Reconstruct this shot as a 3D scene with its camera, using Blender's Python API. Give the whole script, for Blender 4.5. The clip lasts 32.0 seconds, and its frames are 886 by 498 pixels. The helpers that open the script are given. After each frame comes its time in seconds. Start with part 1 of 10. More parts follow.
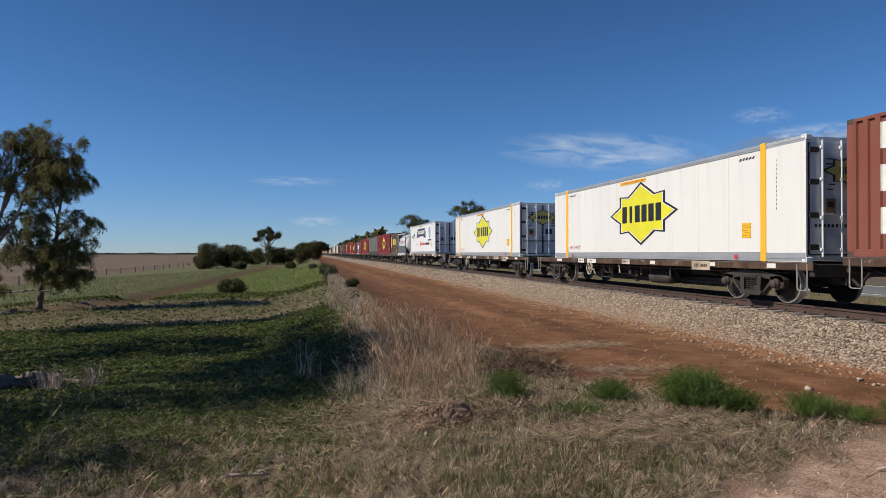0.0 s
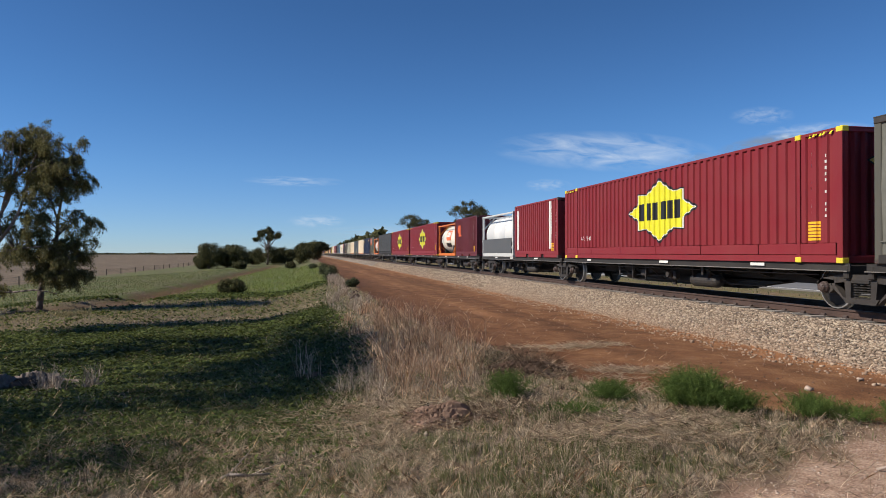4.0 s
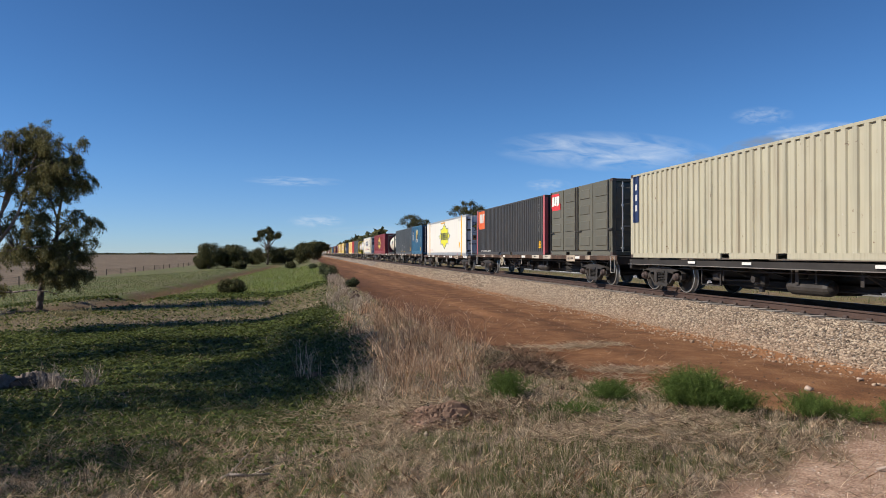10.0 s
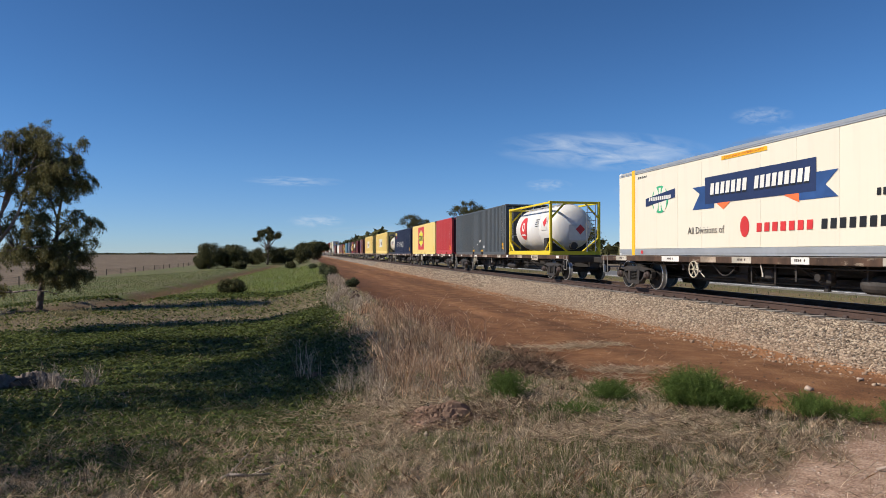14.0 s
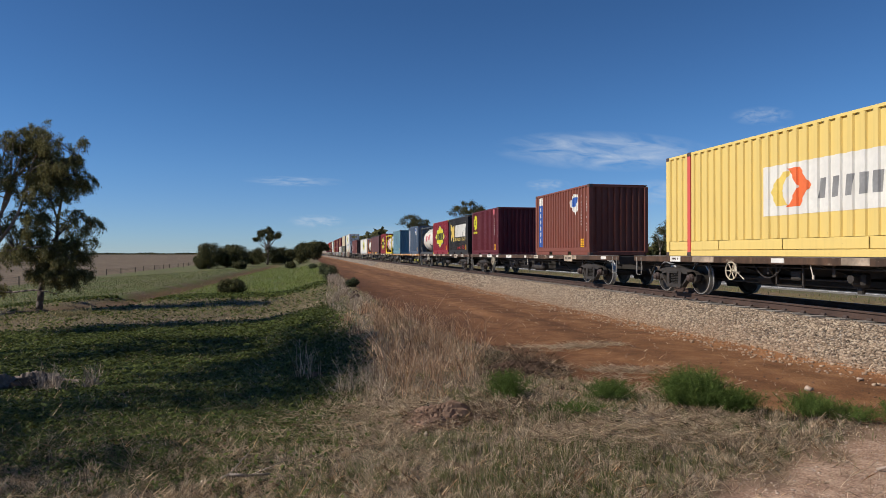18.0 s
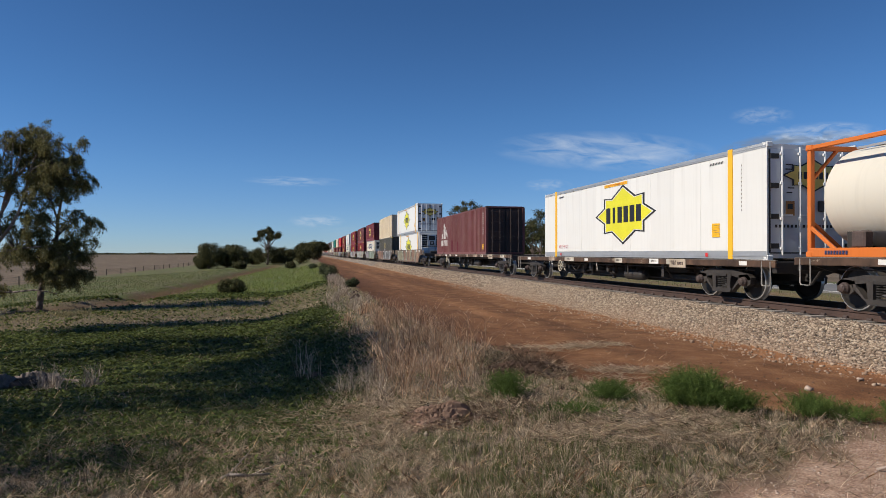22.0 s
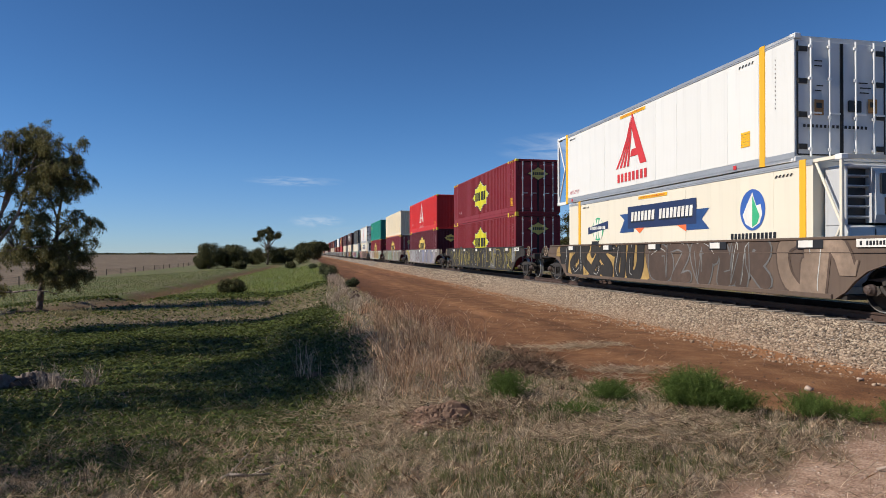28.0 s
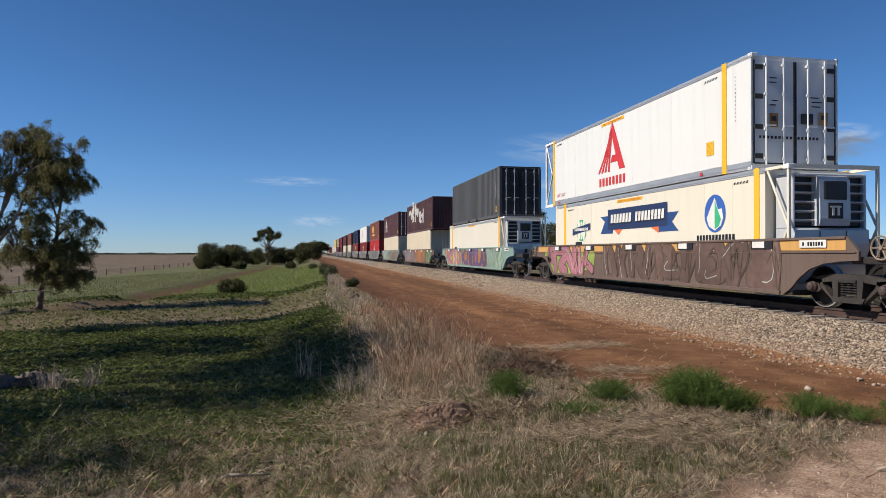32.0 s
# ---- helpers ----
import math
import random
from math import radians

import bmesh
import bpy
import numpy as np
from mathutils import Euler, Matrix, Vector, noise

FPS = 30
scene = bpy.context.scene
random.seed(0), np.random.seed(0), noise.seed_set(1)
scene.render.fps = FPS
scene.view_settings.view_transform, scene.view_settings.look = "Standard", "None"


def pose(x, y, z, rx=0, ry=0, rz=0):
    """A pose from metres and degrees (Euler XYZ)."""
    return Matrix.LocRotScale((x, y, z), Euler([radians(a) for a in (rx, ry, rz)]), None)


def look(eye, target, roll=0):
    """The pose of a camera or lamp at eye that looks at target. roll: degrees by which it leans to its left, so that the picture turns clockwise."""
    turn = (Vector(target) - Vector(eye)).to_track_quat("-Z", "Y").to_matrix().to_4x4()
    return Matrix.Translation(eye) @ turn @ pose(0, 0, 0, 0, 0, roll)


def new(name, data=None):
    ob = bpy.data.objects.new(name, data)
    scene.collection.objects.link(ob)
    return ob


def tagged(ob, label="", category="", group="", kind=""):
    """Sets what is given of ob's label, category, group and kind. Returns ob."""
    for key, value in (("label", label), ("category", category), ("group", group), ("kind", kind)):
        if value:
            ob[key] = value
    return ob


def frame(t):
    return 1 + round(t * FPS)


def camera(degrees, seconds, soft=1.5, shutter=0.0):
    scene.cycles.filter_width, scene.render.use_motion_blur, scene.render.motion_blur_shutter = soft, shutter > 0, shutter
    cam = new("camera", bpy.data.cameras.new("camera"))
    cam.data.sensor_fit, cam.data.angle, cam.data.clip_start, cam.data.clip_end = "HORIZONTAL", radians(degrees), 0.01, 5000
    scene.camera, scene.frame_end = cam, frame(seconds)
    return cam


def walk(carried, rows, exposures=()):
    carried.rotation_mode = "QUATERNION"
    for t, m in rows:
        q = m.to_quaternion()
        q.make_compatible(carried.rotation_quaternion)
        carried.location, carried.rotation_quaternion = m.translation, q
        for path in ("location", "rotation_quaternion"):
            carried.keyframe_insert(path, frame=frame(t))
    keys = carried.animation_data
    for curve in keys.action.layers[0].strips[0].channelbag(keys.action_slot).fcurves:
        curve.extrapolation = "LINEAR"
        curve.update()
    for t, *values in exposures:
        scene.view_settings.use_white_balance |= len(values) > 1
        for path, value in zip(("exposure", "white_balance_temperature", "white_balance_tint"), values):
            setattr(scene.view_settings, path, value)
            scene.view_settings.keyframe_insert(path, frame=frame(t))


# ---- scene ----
# ---------------------------------------------------------------- camera and light
# The track runs along +y; x points from the camera to the track; z = 0 is the dirt road.
RAIL_Z = 0.72          # top of the rails
TRACK_X = 11.75        # centre of the track
EYE = (0.0, 0.0, 1.89)
YAW = radians(11.57)   # the camera looks this far to the right of the track's line
UP = math.tan(radians(0.34))

cam = camera(67.3, 32.0, soft=0.6)
aim = look(EYE, (EYE[0] + 10 * math.sin(YAW), EYE[1] + 10 * math.cos(YAW), EYE[2] + 10 * UP))
walk(cam, [(0.0, aim), (32.0, aim)], exposures=[(0.0, -0.08), (1.0, -0.2), (2.0, -0.2), (3.0, 0.04), (6.0, 0.18), (9.0, 0.2), (12.0, 0.06), (13.0, 0.1), (17.0, -0.04), (18.0, -0.08), (19.0, 0.10), (20.0, 0.12), (22.0, -0.05), (24.0, -0.02), (25.0, 0.06), (28.0, 0.04), (29.0, 0.17), (30.0, 0.12), (31.0, 0.1), (32.0, 0.04)])

SUN_EL, SUN_AZ = radians(39), radians(-92)   # azimuth from +y towards +x
world = bpy.data.worlds.new("sky")
scene.world = world
world.use_nodes = True
wn = world.node_tree.nodes
sky = wn.new("ShaderNodeTexSky")
sky.sky_type = "NISHITA"
sky.sun_disc = False
sky.sun_elevation = SUN_EL
sky.sun_rotation = SUN_AZ
sky.air_density, sky.dust_density, sky.ozone_density = 0.75, 0.0, 1.5
tint = wn.new("ShaderNodeMix")     # clear dry air: deeper blue overhead, pale haze low over the horizon
tint.data_type, tint.blend_type = "RGBA", "MULTIPLY"
tint.inputs[0].default_value = 1.0
dome = wn.new("ShaderNodeTexCoord")
height = wn.new("ShaderNodeSeparateXYZ")
haze = wn.new("ShaderNodeValToRGB")
for stop in ((0.06, (0.455, 0.655, 0.96)), (0.12, (0.43, 0.685, 0.985)), (0.20, (0.385, 0.67, 0.965)), (0.34, (0.345, 0.61, 0.885))):
    e = haze.color_ramp.elements.new(stop[0])
    e.color = (*stop[1], 1)
haze.color_ramp.elements[0].color = (0.47, 0.63, 0.92, 1)
haze.color_ramp.elements[-1].color = (0.345, 0.61, 0.885, 1)
world.node_tree.links.new(dome.outputs["Generated"], height.inputs[0])
world.node_tree.links.new(height.outputs[2], haze.inputs[0])
world.node_tree.links.new(haze.outputs[0], tint.inputs[7])
world.node_tree.links.new(sky.outputs[0], tint.inputs[6])
world.node_tree.links.new(tint.outputs[2], wn["Background"].inputs[0])
wn["Background"].inputs[1].default_value = 0.1035
sun_dir = Vector((math.sin(SUN_AZ) * math.cos(SUN_EL), math.cos(SUN_AZ) * math.cos(SUN_EL), math.sin(SUN_EL)))
sun = new("sun", bpy.data.lights.new("sun", "SUN"))
sun.data.energy, sun.data.angle, sun.data.color = 5.0, radians(0.53), (1.0, 0.93, 0.82)
sun.matrix_world = look(sun_dir * 100, (0, 0, 0))
# ---------------------------------------------------------------- materials
def shader(name, rough=0.6, metal=0.0, spec=0.5):
    m = bpy.data.materials.new(name)
    m.use_nodes = True
    b = m.node_tree.nodes["Principled BSDF"]
    b.inputs["Roughness"].default_value = rough
    b.inputs["Metallic"].default_value = metal
    b.inputs["Specular IOR Level"].default_value = spec
    return m, m.node_tree.nodes, m.node_tree.links, b


def noise_node(n, l, scale, detail=4, coord="Object", stretch=None, rough=0.55):
    tc = n.new("ShaderNodeTexCoord")
    t = n.new("ShaderNodeTexNoise")
    t.inputs["Scale"].default_value, t.inputs["Detail"].default_value, t.inputs["Roughness"].default_value = scale, detail, rough
    if stretch:
        mp = n.new("ShaderNodeMapping")
        mp.inputs["Scale"].default_value = stretch
        l.new(tc.outputs[coord], mp.inputs[0])
        l.new(mp.outputs[0], t.inputs["Vector"])
    else:
        l.new(tc.outputs[coord], t.inputs["Vector"])
    return t.outputs["Fac"]


def ramp(n, l, fac, stops):
    r = n.new("ShaderNodeValToRGB")
    while len(r.color_ramp.elements) < len(stops):
        r.color_ramp.elements.new(0.5)
    for e, (p, c) in zip(r.color_ramp.elements, stops):
        e.position = p
        e.color = (*c, 1) if len(c) == 3 else c
    l.new(fac, r.inputs[0])
    return r.outputs[0]


def mix(n, l, fac, a, b, mode="MIX"):
    x = n.new("ShaderNodeMix")
    x.data_type, x.blend_type = "RGBA", mode
    for sock, v in ((x.inputs[0], fac), (x.inputs[6], a), (x.inputs[7], b)):
        if isinstance(v, (int, float)):
            sock.default_value = v
        elif isinstance(v, tuple):
            sock.default_value = (*v, 1)
        else:
            l.new(v, sock)
    return x.outputs[2]


def bump(n, l, b, height, strength=0.3, dist=0.01):
    k = n.new("ShaderNodeBump")
    k.inputs["Strength"].default_value, k.inputs["Distance"].default_value = strength, dist
    l.new(height, k.inputs["Height"])
    l.new(k.outputs[0], b.inputs["Normal"])


MATS = {}


def paint(rgb, wear=0.35, rough=0.45, metal=0.0):
    """Weathered vehicle paint: dust in clouds, thin streaks running down, scratches down to rust."""
    key = (tuple(rgb), wear, rough, metal)
    if key in MATS:
        return MATS[key]
    m, n, l, b = shader("paint", rough + 0.08, metal, 0.3)
    dark = tuple(c * 0.62 for c in rgb)
    dust = tuple(c * 0.72 + k * 0.28 for c, k in zip(rgb, (0.30, 0.22, 0.16)))
    clouds = ramp(n, l, noise_node(n, l, 0.9, 5), [(0.35, (0, 0, 0)), (0.75, (1, 1, 1))])
    streak = ramp(n, l, noise_node(n, l, 1.0, 4, stretch=(3.0, 7.0, 0.25)), [(0.5, (0, 0, 0)), (0.8, (1, 1, 1))])
    fleck = ramp(n, l, noise_node(n, l, 5.0, 6, rough=0.7), [(0.70 - 0.06 * wear, (0, 0, 0)), (0.74 - 0.05 * wear, (1, 1, 1))])
    scrape = ramp(n, l, noise_node(n, l, 2.4, 6, stretch=(2.0, 2.6, 0.8), rough=0.75), [(0.715 - 0.05 * wear, (0, 0, 0)), (0.73 - 0.05 * wear, (1, 1, 1))])
    sc = n.new("ShaderNodeMath")
    sc.operation = "MULTIPLY"
    l.new(clouds, sc.inputs[0])
    sc.inputs[1].default_value = min(1.0, wear)
    c1 = mix(n, l, sc.outputs[0], tuple(rgb), dust)
    s2 = n.new("ShaderNodeMath")
    s2.operation = "MULTIPLY"
    l.new(streak, s2.inputs[0])
    s2.inputs[1].default_value = min(1.0, wear * 0.9)
    c2 = mix(n, l, s2.outputs[0], c1, dark)
    s3 = n.new("ShaderNodeMath")
    s3.operation = "MULTIPLY"
    l.new(fleck, s3.inputs[0])
    s3.inputs[1].default_value = min(0.9, wear * 0.9)
    c3 = mix(n, l, s3.outputs[0], c2, (0.13, 0.06, 0.035))
    s4 = n.new("ShaderNodeMath")
    s4.operation = "MULTIPLY"
    l.new(scrape, s4.inputs[0])
    s4.inputs[1].default_value = min(0.7, max(0.0, wear - 0.2) * 1.2)
    c3 = mix(n, l, s4.outputs[0], c3, tuple(min(0.75, c * 0.5 + 0.32) for c in rgb))
    # rust weeping down in a few places, chalky bloom
    weep = ramp(n, l, noise_node(n, l, 1.0, 5, stretch=(2.0, 3.4, 0.16), rough=0.6), [(0.62 - 0.05 * wear, (0, 0, 0)), (0.72, (1, 1, 1))])
    s5 = n.new("ShaderNodeMath")
    s5.operation = "MULTIPLY"
    l.new(weep, s5.inputs[0])
    s5.inputs[1].default_value = min(0.65, max(0.0, wear - 0.12) * 1.1)
    c3 = mix(n, l, s5.outputs[0], c3, tuple(c * 0.35 + k for c, k in zip(rgb, (0.10, 0.055, 0.03))))
    info = n.new("ShaderNodeObjectInfo")
    hsv = n.new("ShaderNodeHueSaturation")
    mr = n.new("ShaderNodeMapRange")
    wide = 0.02 if min(rgb) > 0.5 else 0.07
    mr.inputs[3].default_value, mr.inputs[4].default_value = 1 - wide, 1 + wide
    l.new(info.outputs["Random"], mr.inputs[0])
    l.new(mr.outputs[0], hsv.inputs["Value"])
    l.new(c3, hsv.inputs["Color"])
    l.new(hsv.outputs[0], b.inputs["Base Color"])
    bump(n, l, b, noise_node(n, l, 2.2, 3), 0.12, 0.01)
    MATS[key] = m
    return m


def flat_mat(name, rgb, rough=0.6, metal=0.0, scale=6.0, amount=0.35, bumps=0.2):
    """A plain surface with soft two-scale variation."""
    m, n, l, b = shader(name, rough, metal)
    lo, hi = tuple(c * (1 - amount) for c in rgb), tuple(min(1, c * (1 + amount)) for c in rgb)
    big = ramp(n, l, noise_node(n, l, scale * 0.2, 4), [(0.3, lo), (0.7, hi)])
    c = mix(n, l, ramp(n, l, noise_node(n, l, scale * 2, 5), [(0.35, (0, 0, 0)), (0.7, (0.6, 0.6, 0.6))]), big, lo)
    l.new(c, b.inputs["Base Color"])
    bump(n, l, b, noise_node(n, l, scale * 3, 4), bumps, 0.01)
    return m


M_BLACKSTEEL = flat_mat("grimy_steel", (0.032, 0.027, 0.023), 0.65, 0.0, 5)
M_BOGIE = flat_mat("cast_steel", (0.048, 0.040, 0.034), 0.6, 0.0, 7, 0.5)
M_DECK_BROWN = flat_mat("rusty_frame", (0.085, 0.050, 0.034), 0.7, 0.0, 4, 0.5)
M_DECK_ORANGE = flat_mat("faded_orange_frame", (0.50, 0.24, 0.07), 0.7, 0.0, 4, 0.35)
M_WHEEL = flat_mat("wheel_steel", (0.034, 0.030, 0.027), 0.5, 0.4, 6)
M_TREAD = flat_mat("polished_tread", (0.55, 0.54, 0.52), 0.42, 0.7, 6, 0.15)
M_RAIL = flat_mat("rusty_rail", (0.070, 0.040, 0.030), 0.75, 0.0, 8, 0.35)
M_RAILTOP = flat_mat("rail_head", (0.10, 0.075, 0.065), 0.45, 0.5, 8, 0.3)
M_CONCRETE = flat_mat("concrete", (0.33, 0.29, 0.25), 0.9, 0.0, 9, 0.25)
M_WHITE = flat_mat("white_plate", (0.74, 0.72, 0.67), 0.6, 0.0, 5, 0.12)
M_BAR = flat_mat("faint_marking", (0.62, 0.60, 0.56), 0.6, 0.0, 5, 0.15)
M_BLACK = flat_mat("black_marking", (0.018, 0.018, 0.020), 0.5, 0.0, 5, 0.3)
M_YELLOW = flat_mat("yellow_marking", (0.74, 0.69, 0.03), 0.5, 0.0, 5, 0.10)
M_OLDYELLOW = flat_mat("faded_yellow_marking", (0.78, 0.58, 0.14), 0.6, 0.0, 5, 0.15)
M_AMBER = flat_mat("amber_plate", (0.85, 0.46, 0.02), 0.5, 0.0, 5, 0.15)
M_RED = flat_mat("red_marking", (0.62, 0.04, 0.04), 0.5, 0.0, 5, 0.15)
M_ORANGE = flat_mat("orange_marking", (0.82, 0.17, 0.05), 0.5, 0.0, 5, 0.12)
M_BLUE = flat_mat("blue_marking", (0.04, 0.12, 0.42), 0.5, 0.0, 5, 0.15)
M_RIBBON = flat_mat("ribbon_blue", (0.03, 0.085, 0.25), 0.5, 0.0, 1.2, 0.5)
M_NAVYBAND = flat_mat("navy_marking", (0.02, 0.035, 0.10), 0.5, 0.0, 5, 0.15)
M_GREEN = flat_mat("green_marking", (0.05, 0.42, 0.20), 0.5, 0.0, 5, 0.15)
M_PINK = flat_mat("pink_marking", (0.62, 0.16, 0.18), 0.6, 0.0, 5, 0.15)
M_ALU = flat_mat("aluminium_rail", (0.48, 0.49, 0.50), 0.45, 0.5, 4, 0.12)
M_RUBBER = flat_mat("rubber", (0.02, 0.02, 0.02), 0.8, 0.0, 8, 0.3)
M_CASTING = flat_mat("casting", (0.10, 0.07, 0.06), 0.6, 0.2, 8, 0.4)
M_CHROME = flat_mat("galvanised_bar", (0.55, 0.55, 0.55), 0.4, 0.8, 8, 0.15)
# ---------------------------------------------------------------- mesh helpers
class Builder:
    """Collects simple solids in one bmesh."""

    def __init__(self):
        self.bm = bmesh.new()

    def box(self, cx, cy, cz, sx, sy, sz, rot=None, bevel=0.0):
        r = bmesh.ops.create_cube(self.bm, size=1)
        m = Matrix.Translation((cx, cy, cz)) @ (rot or Matrix.Identity(4)) @ Matrix.Diagonal((sx, sy, sz, 1))
        bmesh.ops.transform(self.bm, matrix=m, verts=r["verts"])
        if bevel:
            es = list({e for v in r["verts"] for e in v.link_edges})
            bmesh.ops.bevel(self.bm, geom=es, offset=bevel, segments=1, affect="EDGES")
        return self

    def cyl(self, p, q, r0, r1=None, seg=12):
        p, q = Vector(p), Vector(q)
        d = q - p
        r = bmesh.ops.create_cone(self.bm, cap_ends=True, segments=seg, radius1=r0, radius2=r0 if r1 is None else r1, depth=d.length)
        m = Matrix.Translation((p + q) / 2) @ d.to_track_quat("Z", "Y").to_matrix().to_4x4()
        bmesh.ops.transform(self.bm, matrix=m, verts=r["verts"])
        return self

    def prism(self, pts, x0, x1):
        """A polygon of (y, z) points, pulled from x0 to x1."""
        vs = [self.bm.verts.new((x0, y, z)) for y, z in pts]
        f = self.bm.faces.new(vs)
        e = bmesh.ops.extrude_face_region(self.bm, geom=[f])
        bmesh.ops.translate(self.bm, vec=(x1 - x0, 0, 0), verts=[g for g in e["geom"] if isinstance(g, bmesh.types.BMVert)])
        return self

    def lathe(self, prof, seg=24, axis="X", at=(0, 0, 0)):
        """Turns a profile of (along, radius) points round an axis."""
        rings = []
        for a, r in prof:
            ring = []
            for i in range(seg):
                c, s = math.cos(2 * math.pi * i / seg) * r, math.sin(2 * math.pi * i / seg) * r
                p = {"X": (a, c, s), "Y": (c, a, s), "Z": (c, s, a)}[axis]
                ring.append(self.bm.verts.new(Vector(p) + Vector(at)))
            rings.append(ring)
        for a, b in zip(rings, rings[1:]):
            for i in range(seg):
                self.bm.faces.new((a[i], a[(i + 1) % seg], b[(i + 1) % seg], b[i]))
        self.bm.faces.new(rings[0])
        self.bm.faces.new(rings[-1])
        return self

    def mesh(self, name, *mats, smooth=False):
        bmesh.ops.recalc_face_normals(self.bm, faces=self.bm.faces)
        me = bpy.data.meshes.new(name)
        self.bm.to_mesh(me)
        self.bm.free()
        for m in mats:
            me.materials.append(m)
        if smooth:
            me.shade_smooth()
        return me


def part(name, me, parent=None, label="", at=None):
    ob = new(name, me)
    ob.parent = parent
    if at is not None:
        ob.matrix_basis = at if isinstance(at, Matrix) else Matrix.Translation(at)
    return tagged(ob, label)


def raw_mesh(name, verts, faces, *mats, smooth=False):
    me = bpy.data.meshes.new(name)
    me.from_pydata(verts, [], faces)
    for m in mats:
        me.materials.append(m)
    if smooth:
        me.shade_smooth()
    return me


def fast_mesh(name, co, sides, mat):
    """Many separate polygons of the same number of sides: co is an array (polygons * sides, 3)."""
    me = bpy.data.meshes.new(name)
    n = len(co)
    me.vertices.add(n)
    me.vertices.foreach_set("co", np.ascontiguousarray(co, dtype=np.float32).ravel())
    me.loops.add(n)
    me.loops.foreach_set("vertex_index", np.arange(n, dtype=np.int32))
    me.polygons.add(n // sides)
    me.polygons.foreach_set("loop_start", np.arange(0, n, sides, dtype=np.int32))
    me.materials.append(mat)
    me.update(calc_edges=True)
    me.validate()
    return me


# ---------------------------------------------------------------- the lie of the land
def step(a, b, v):
    t = np.clip((v - a) / (b - a), 0, 1)
    return t * t * (3 - 2 * t)


def waves(x, y, seed, n=5, lo=0.6, hi=6.0):
    """Smooth unevenness of about unit height, from a few crossed waves."""
    r = np.random.RandomState(seed)
    s = 0
    for _ in range(n):
        k, a, p = 2 * np.pi / r.uniform(lo, hi), r.uniform(0, 2 * np.pi), r.uniform(0, 6.3)
        s = s + np.sin(k * (x * np.cos(a) + y * np.sin(a)) + p)
    return s / n


def road_edge(y):
    return np.interp(y, [-50, 6, 8.5, 11, 14, 20, 60, 400], [7.5, 6.4, 4.0, 3.7, 3.1, 2.5, 2.6, 3.2])


def farm_track(y):
    return np.interp(y, [33, 35, 37, 40, 58, 90, 140, 400], [-38, -24, -15, -10.8, -9.7, -8.8, -7.0, -4])


def ground_z(x, y):
    x, y = np.asarray(x, float), np.asarray(y, float)
    edge = road_edge(np.maximum(y, 11))
    drop = 0.18 + 0.72 * step(7, 19, y)
    z = -drop * step(0.0, 4.6, edge - 0.3 - x)
    z = z - 1.8 * step(-4, -46, x) - 0.25 * step(10, 0, y) * step(2, -6, x)
    near = step(40, 5, np.hypot(x, y))
    soft = step(0.3, -1.0, x - edge) + 0.35
    z = z + near * soft * (0.05 * waves(x, y, 3) + 0.02 * waves(x, y, 5, lo=0.25, hi=0.8))
    z = z + 0.14 * step(70, 20, np.hypot(x, y)) * waves(x, y, 8, lo=5, hi=14) * step(2, -4, x)
    # low windrow of scraped soil along the near side of the road
    z = z + 0.14 * np.exp(-((x - edge + 0.2) / 0.5) ** 2) * step(9, 12, y) * (0.6 + 0.4 * waves(x, y, 11, lo=0.5, hi=2))
    # wheel ruts on the road
    for rx in (5.0, 6.7):
        z = z - 0.035 * np.exp(-((x - rx - 0.5 * waves(y * 0, y, 4, lo=14, hi=30)) / 0.25) ** 2) * step(9, 14, y)
    # worn-in farm track across the hollow
    z = z - 0.26 * np.exp(-((x - farm_track(y)) / 1.1) ** 2) * step(36, 40, y) * step(190, 120, y)
    z = z + 0.16 * step(1.0, 1.8, farm_track(y) + 0.25 * waves(x * 0, y, 12, lo=2, hi=9) - x) * step(9, 3, farm_track(y) - x) * step(37, 41, y) * step(150, 100, y)
    # drain and road beyond the track
    z = z - 0.35 * np.exp(-((x - 18.5) / 2.0) ** 2)
    return z


def lines(points):
    """Grid lines with a growing step: (from, to, step) rows."""
    out = []
    for a, b, s0, s1 in points:
        v, n = a, 0
        while v < b:
            out.append(v)
            v += s0 + (s1 - s0) * (v - a) / (b - a)
    return np.array(out)


xs = np.concatenate([-lines([(9, 60, 0.25, 3), (60, 3500, 4, 250)])[::-1], lines([(-9, 10, 0.11, 0.11), (10, 45, 0.3, 2), (45, 3500, 3, 250)])])
ys = np.concatenate([[-600, -200, -60, -20, -8, -3, 0, 1.5], lines([(2.5, 16, 0.09, 0.12), (16, 45, 0.14, 0.5), (45, 250, 0.7, 6), (250, 4500, 8, 250)])])
gx, gy = np.meshgrid(xs, ys)
gz = ground_z(gx, gy)
nx, ny = len(xs), len(ys)
idx = np.arange(nx * ny).reshape(ny, nx)
quads = np.stack([idx[:-1, :-1], idx[:-1, 1:], idx[1:, 1:], idx[1:, :-1]], -1).reshape(-1, 4)
ground_me = bpy.data.meshes.new("ground")
ground_me.vertices.add(nx * ny)
ground_me.vertices.foreach_set("co", np.stack([gx, gy, gz], -1).astype(np.float32).ravel())
ground_me.loops.add(quads.size)
ground_me.loops.foreach_set("vertex_index", quads.astype(np.int32).ravel())
ground_me.polygons.add(len(quads))
ground_me.polygons.foreach_set("loop_start", np.arange(0, quads.size, 4, dtype=np.int32))
ground_me.update(calc_edges=True)
ground_me.shade_smooth()


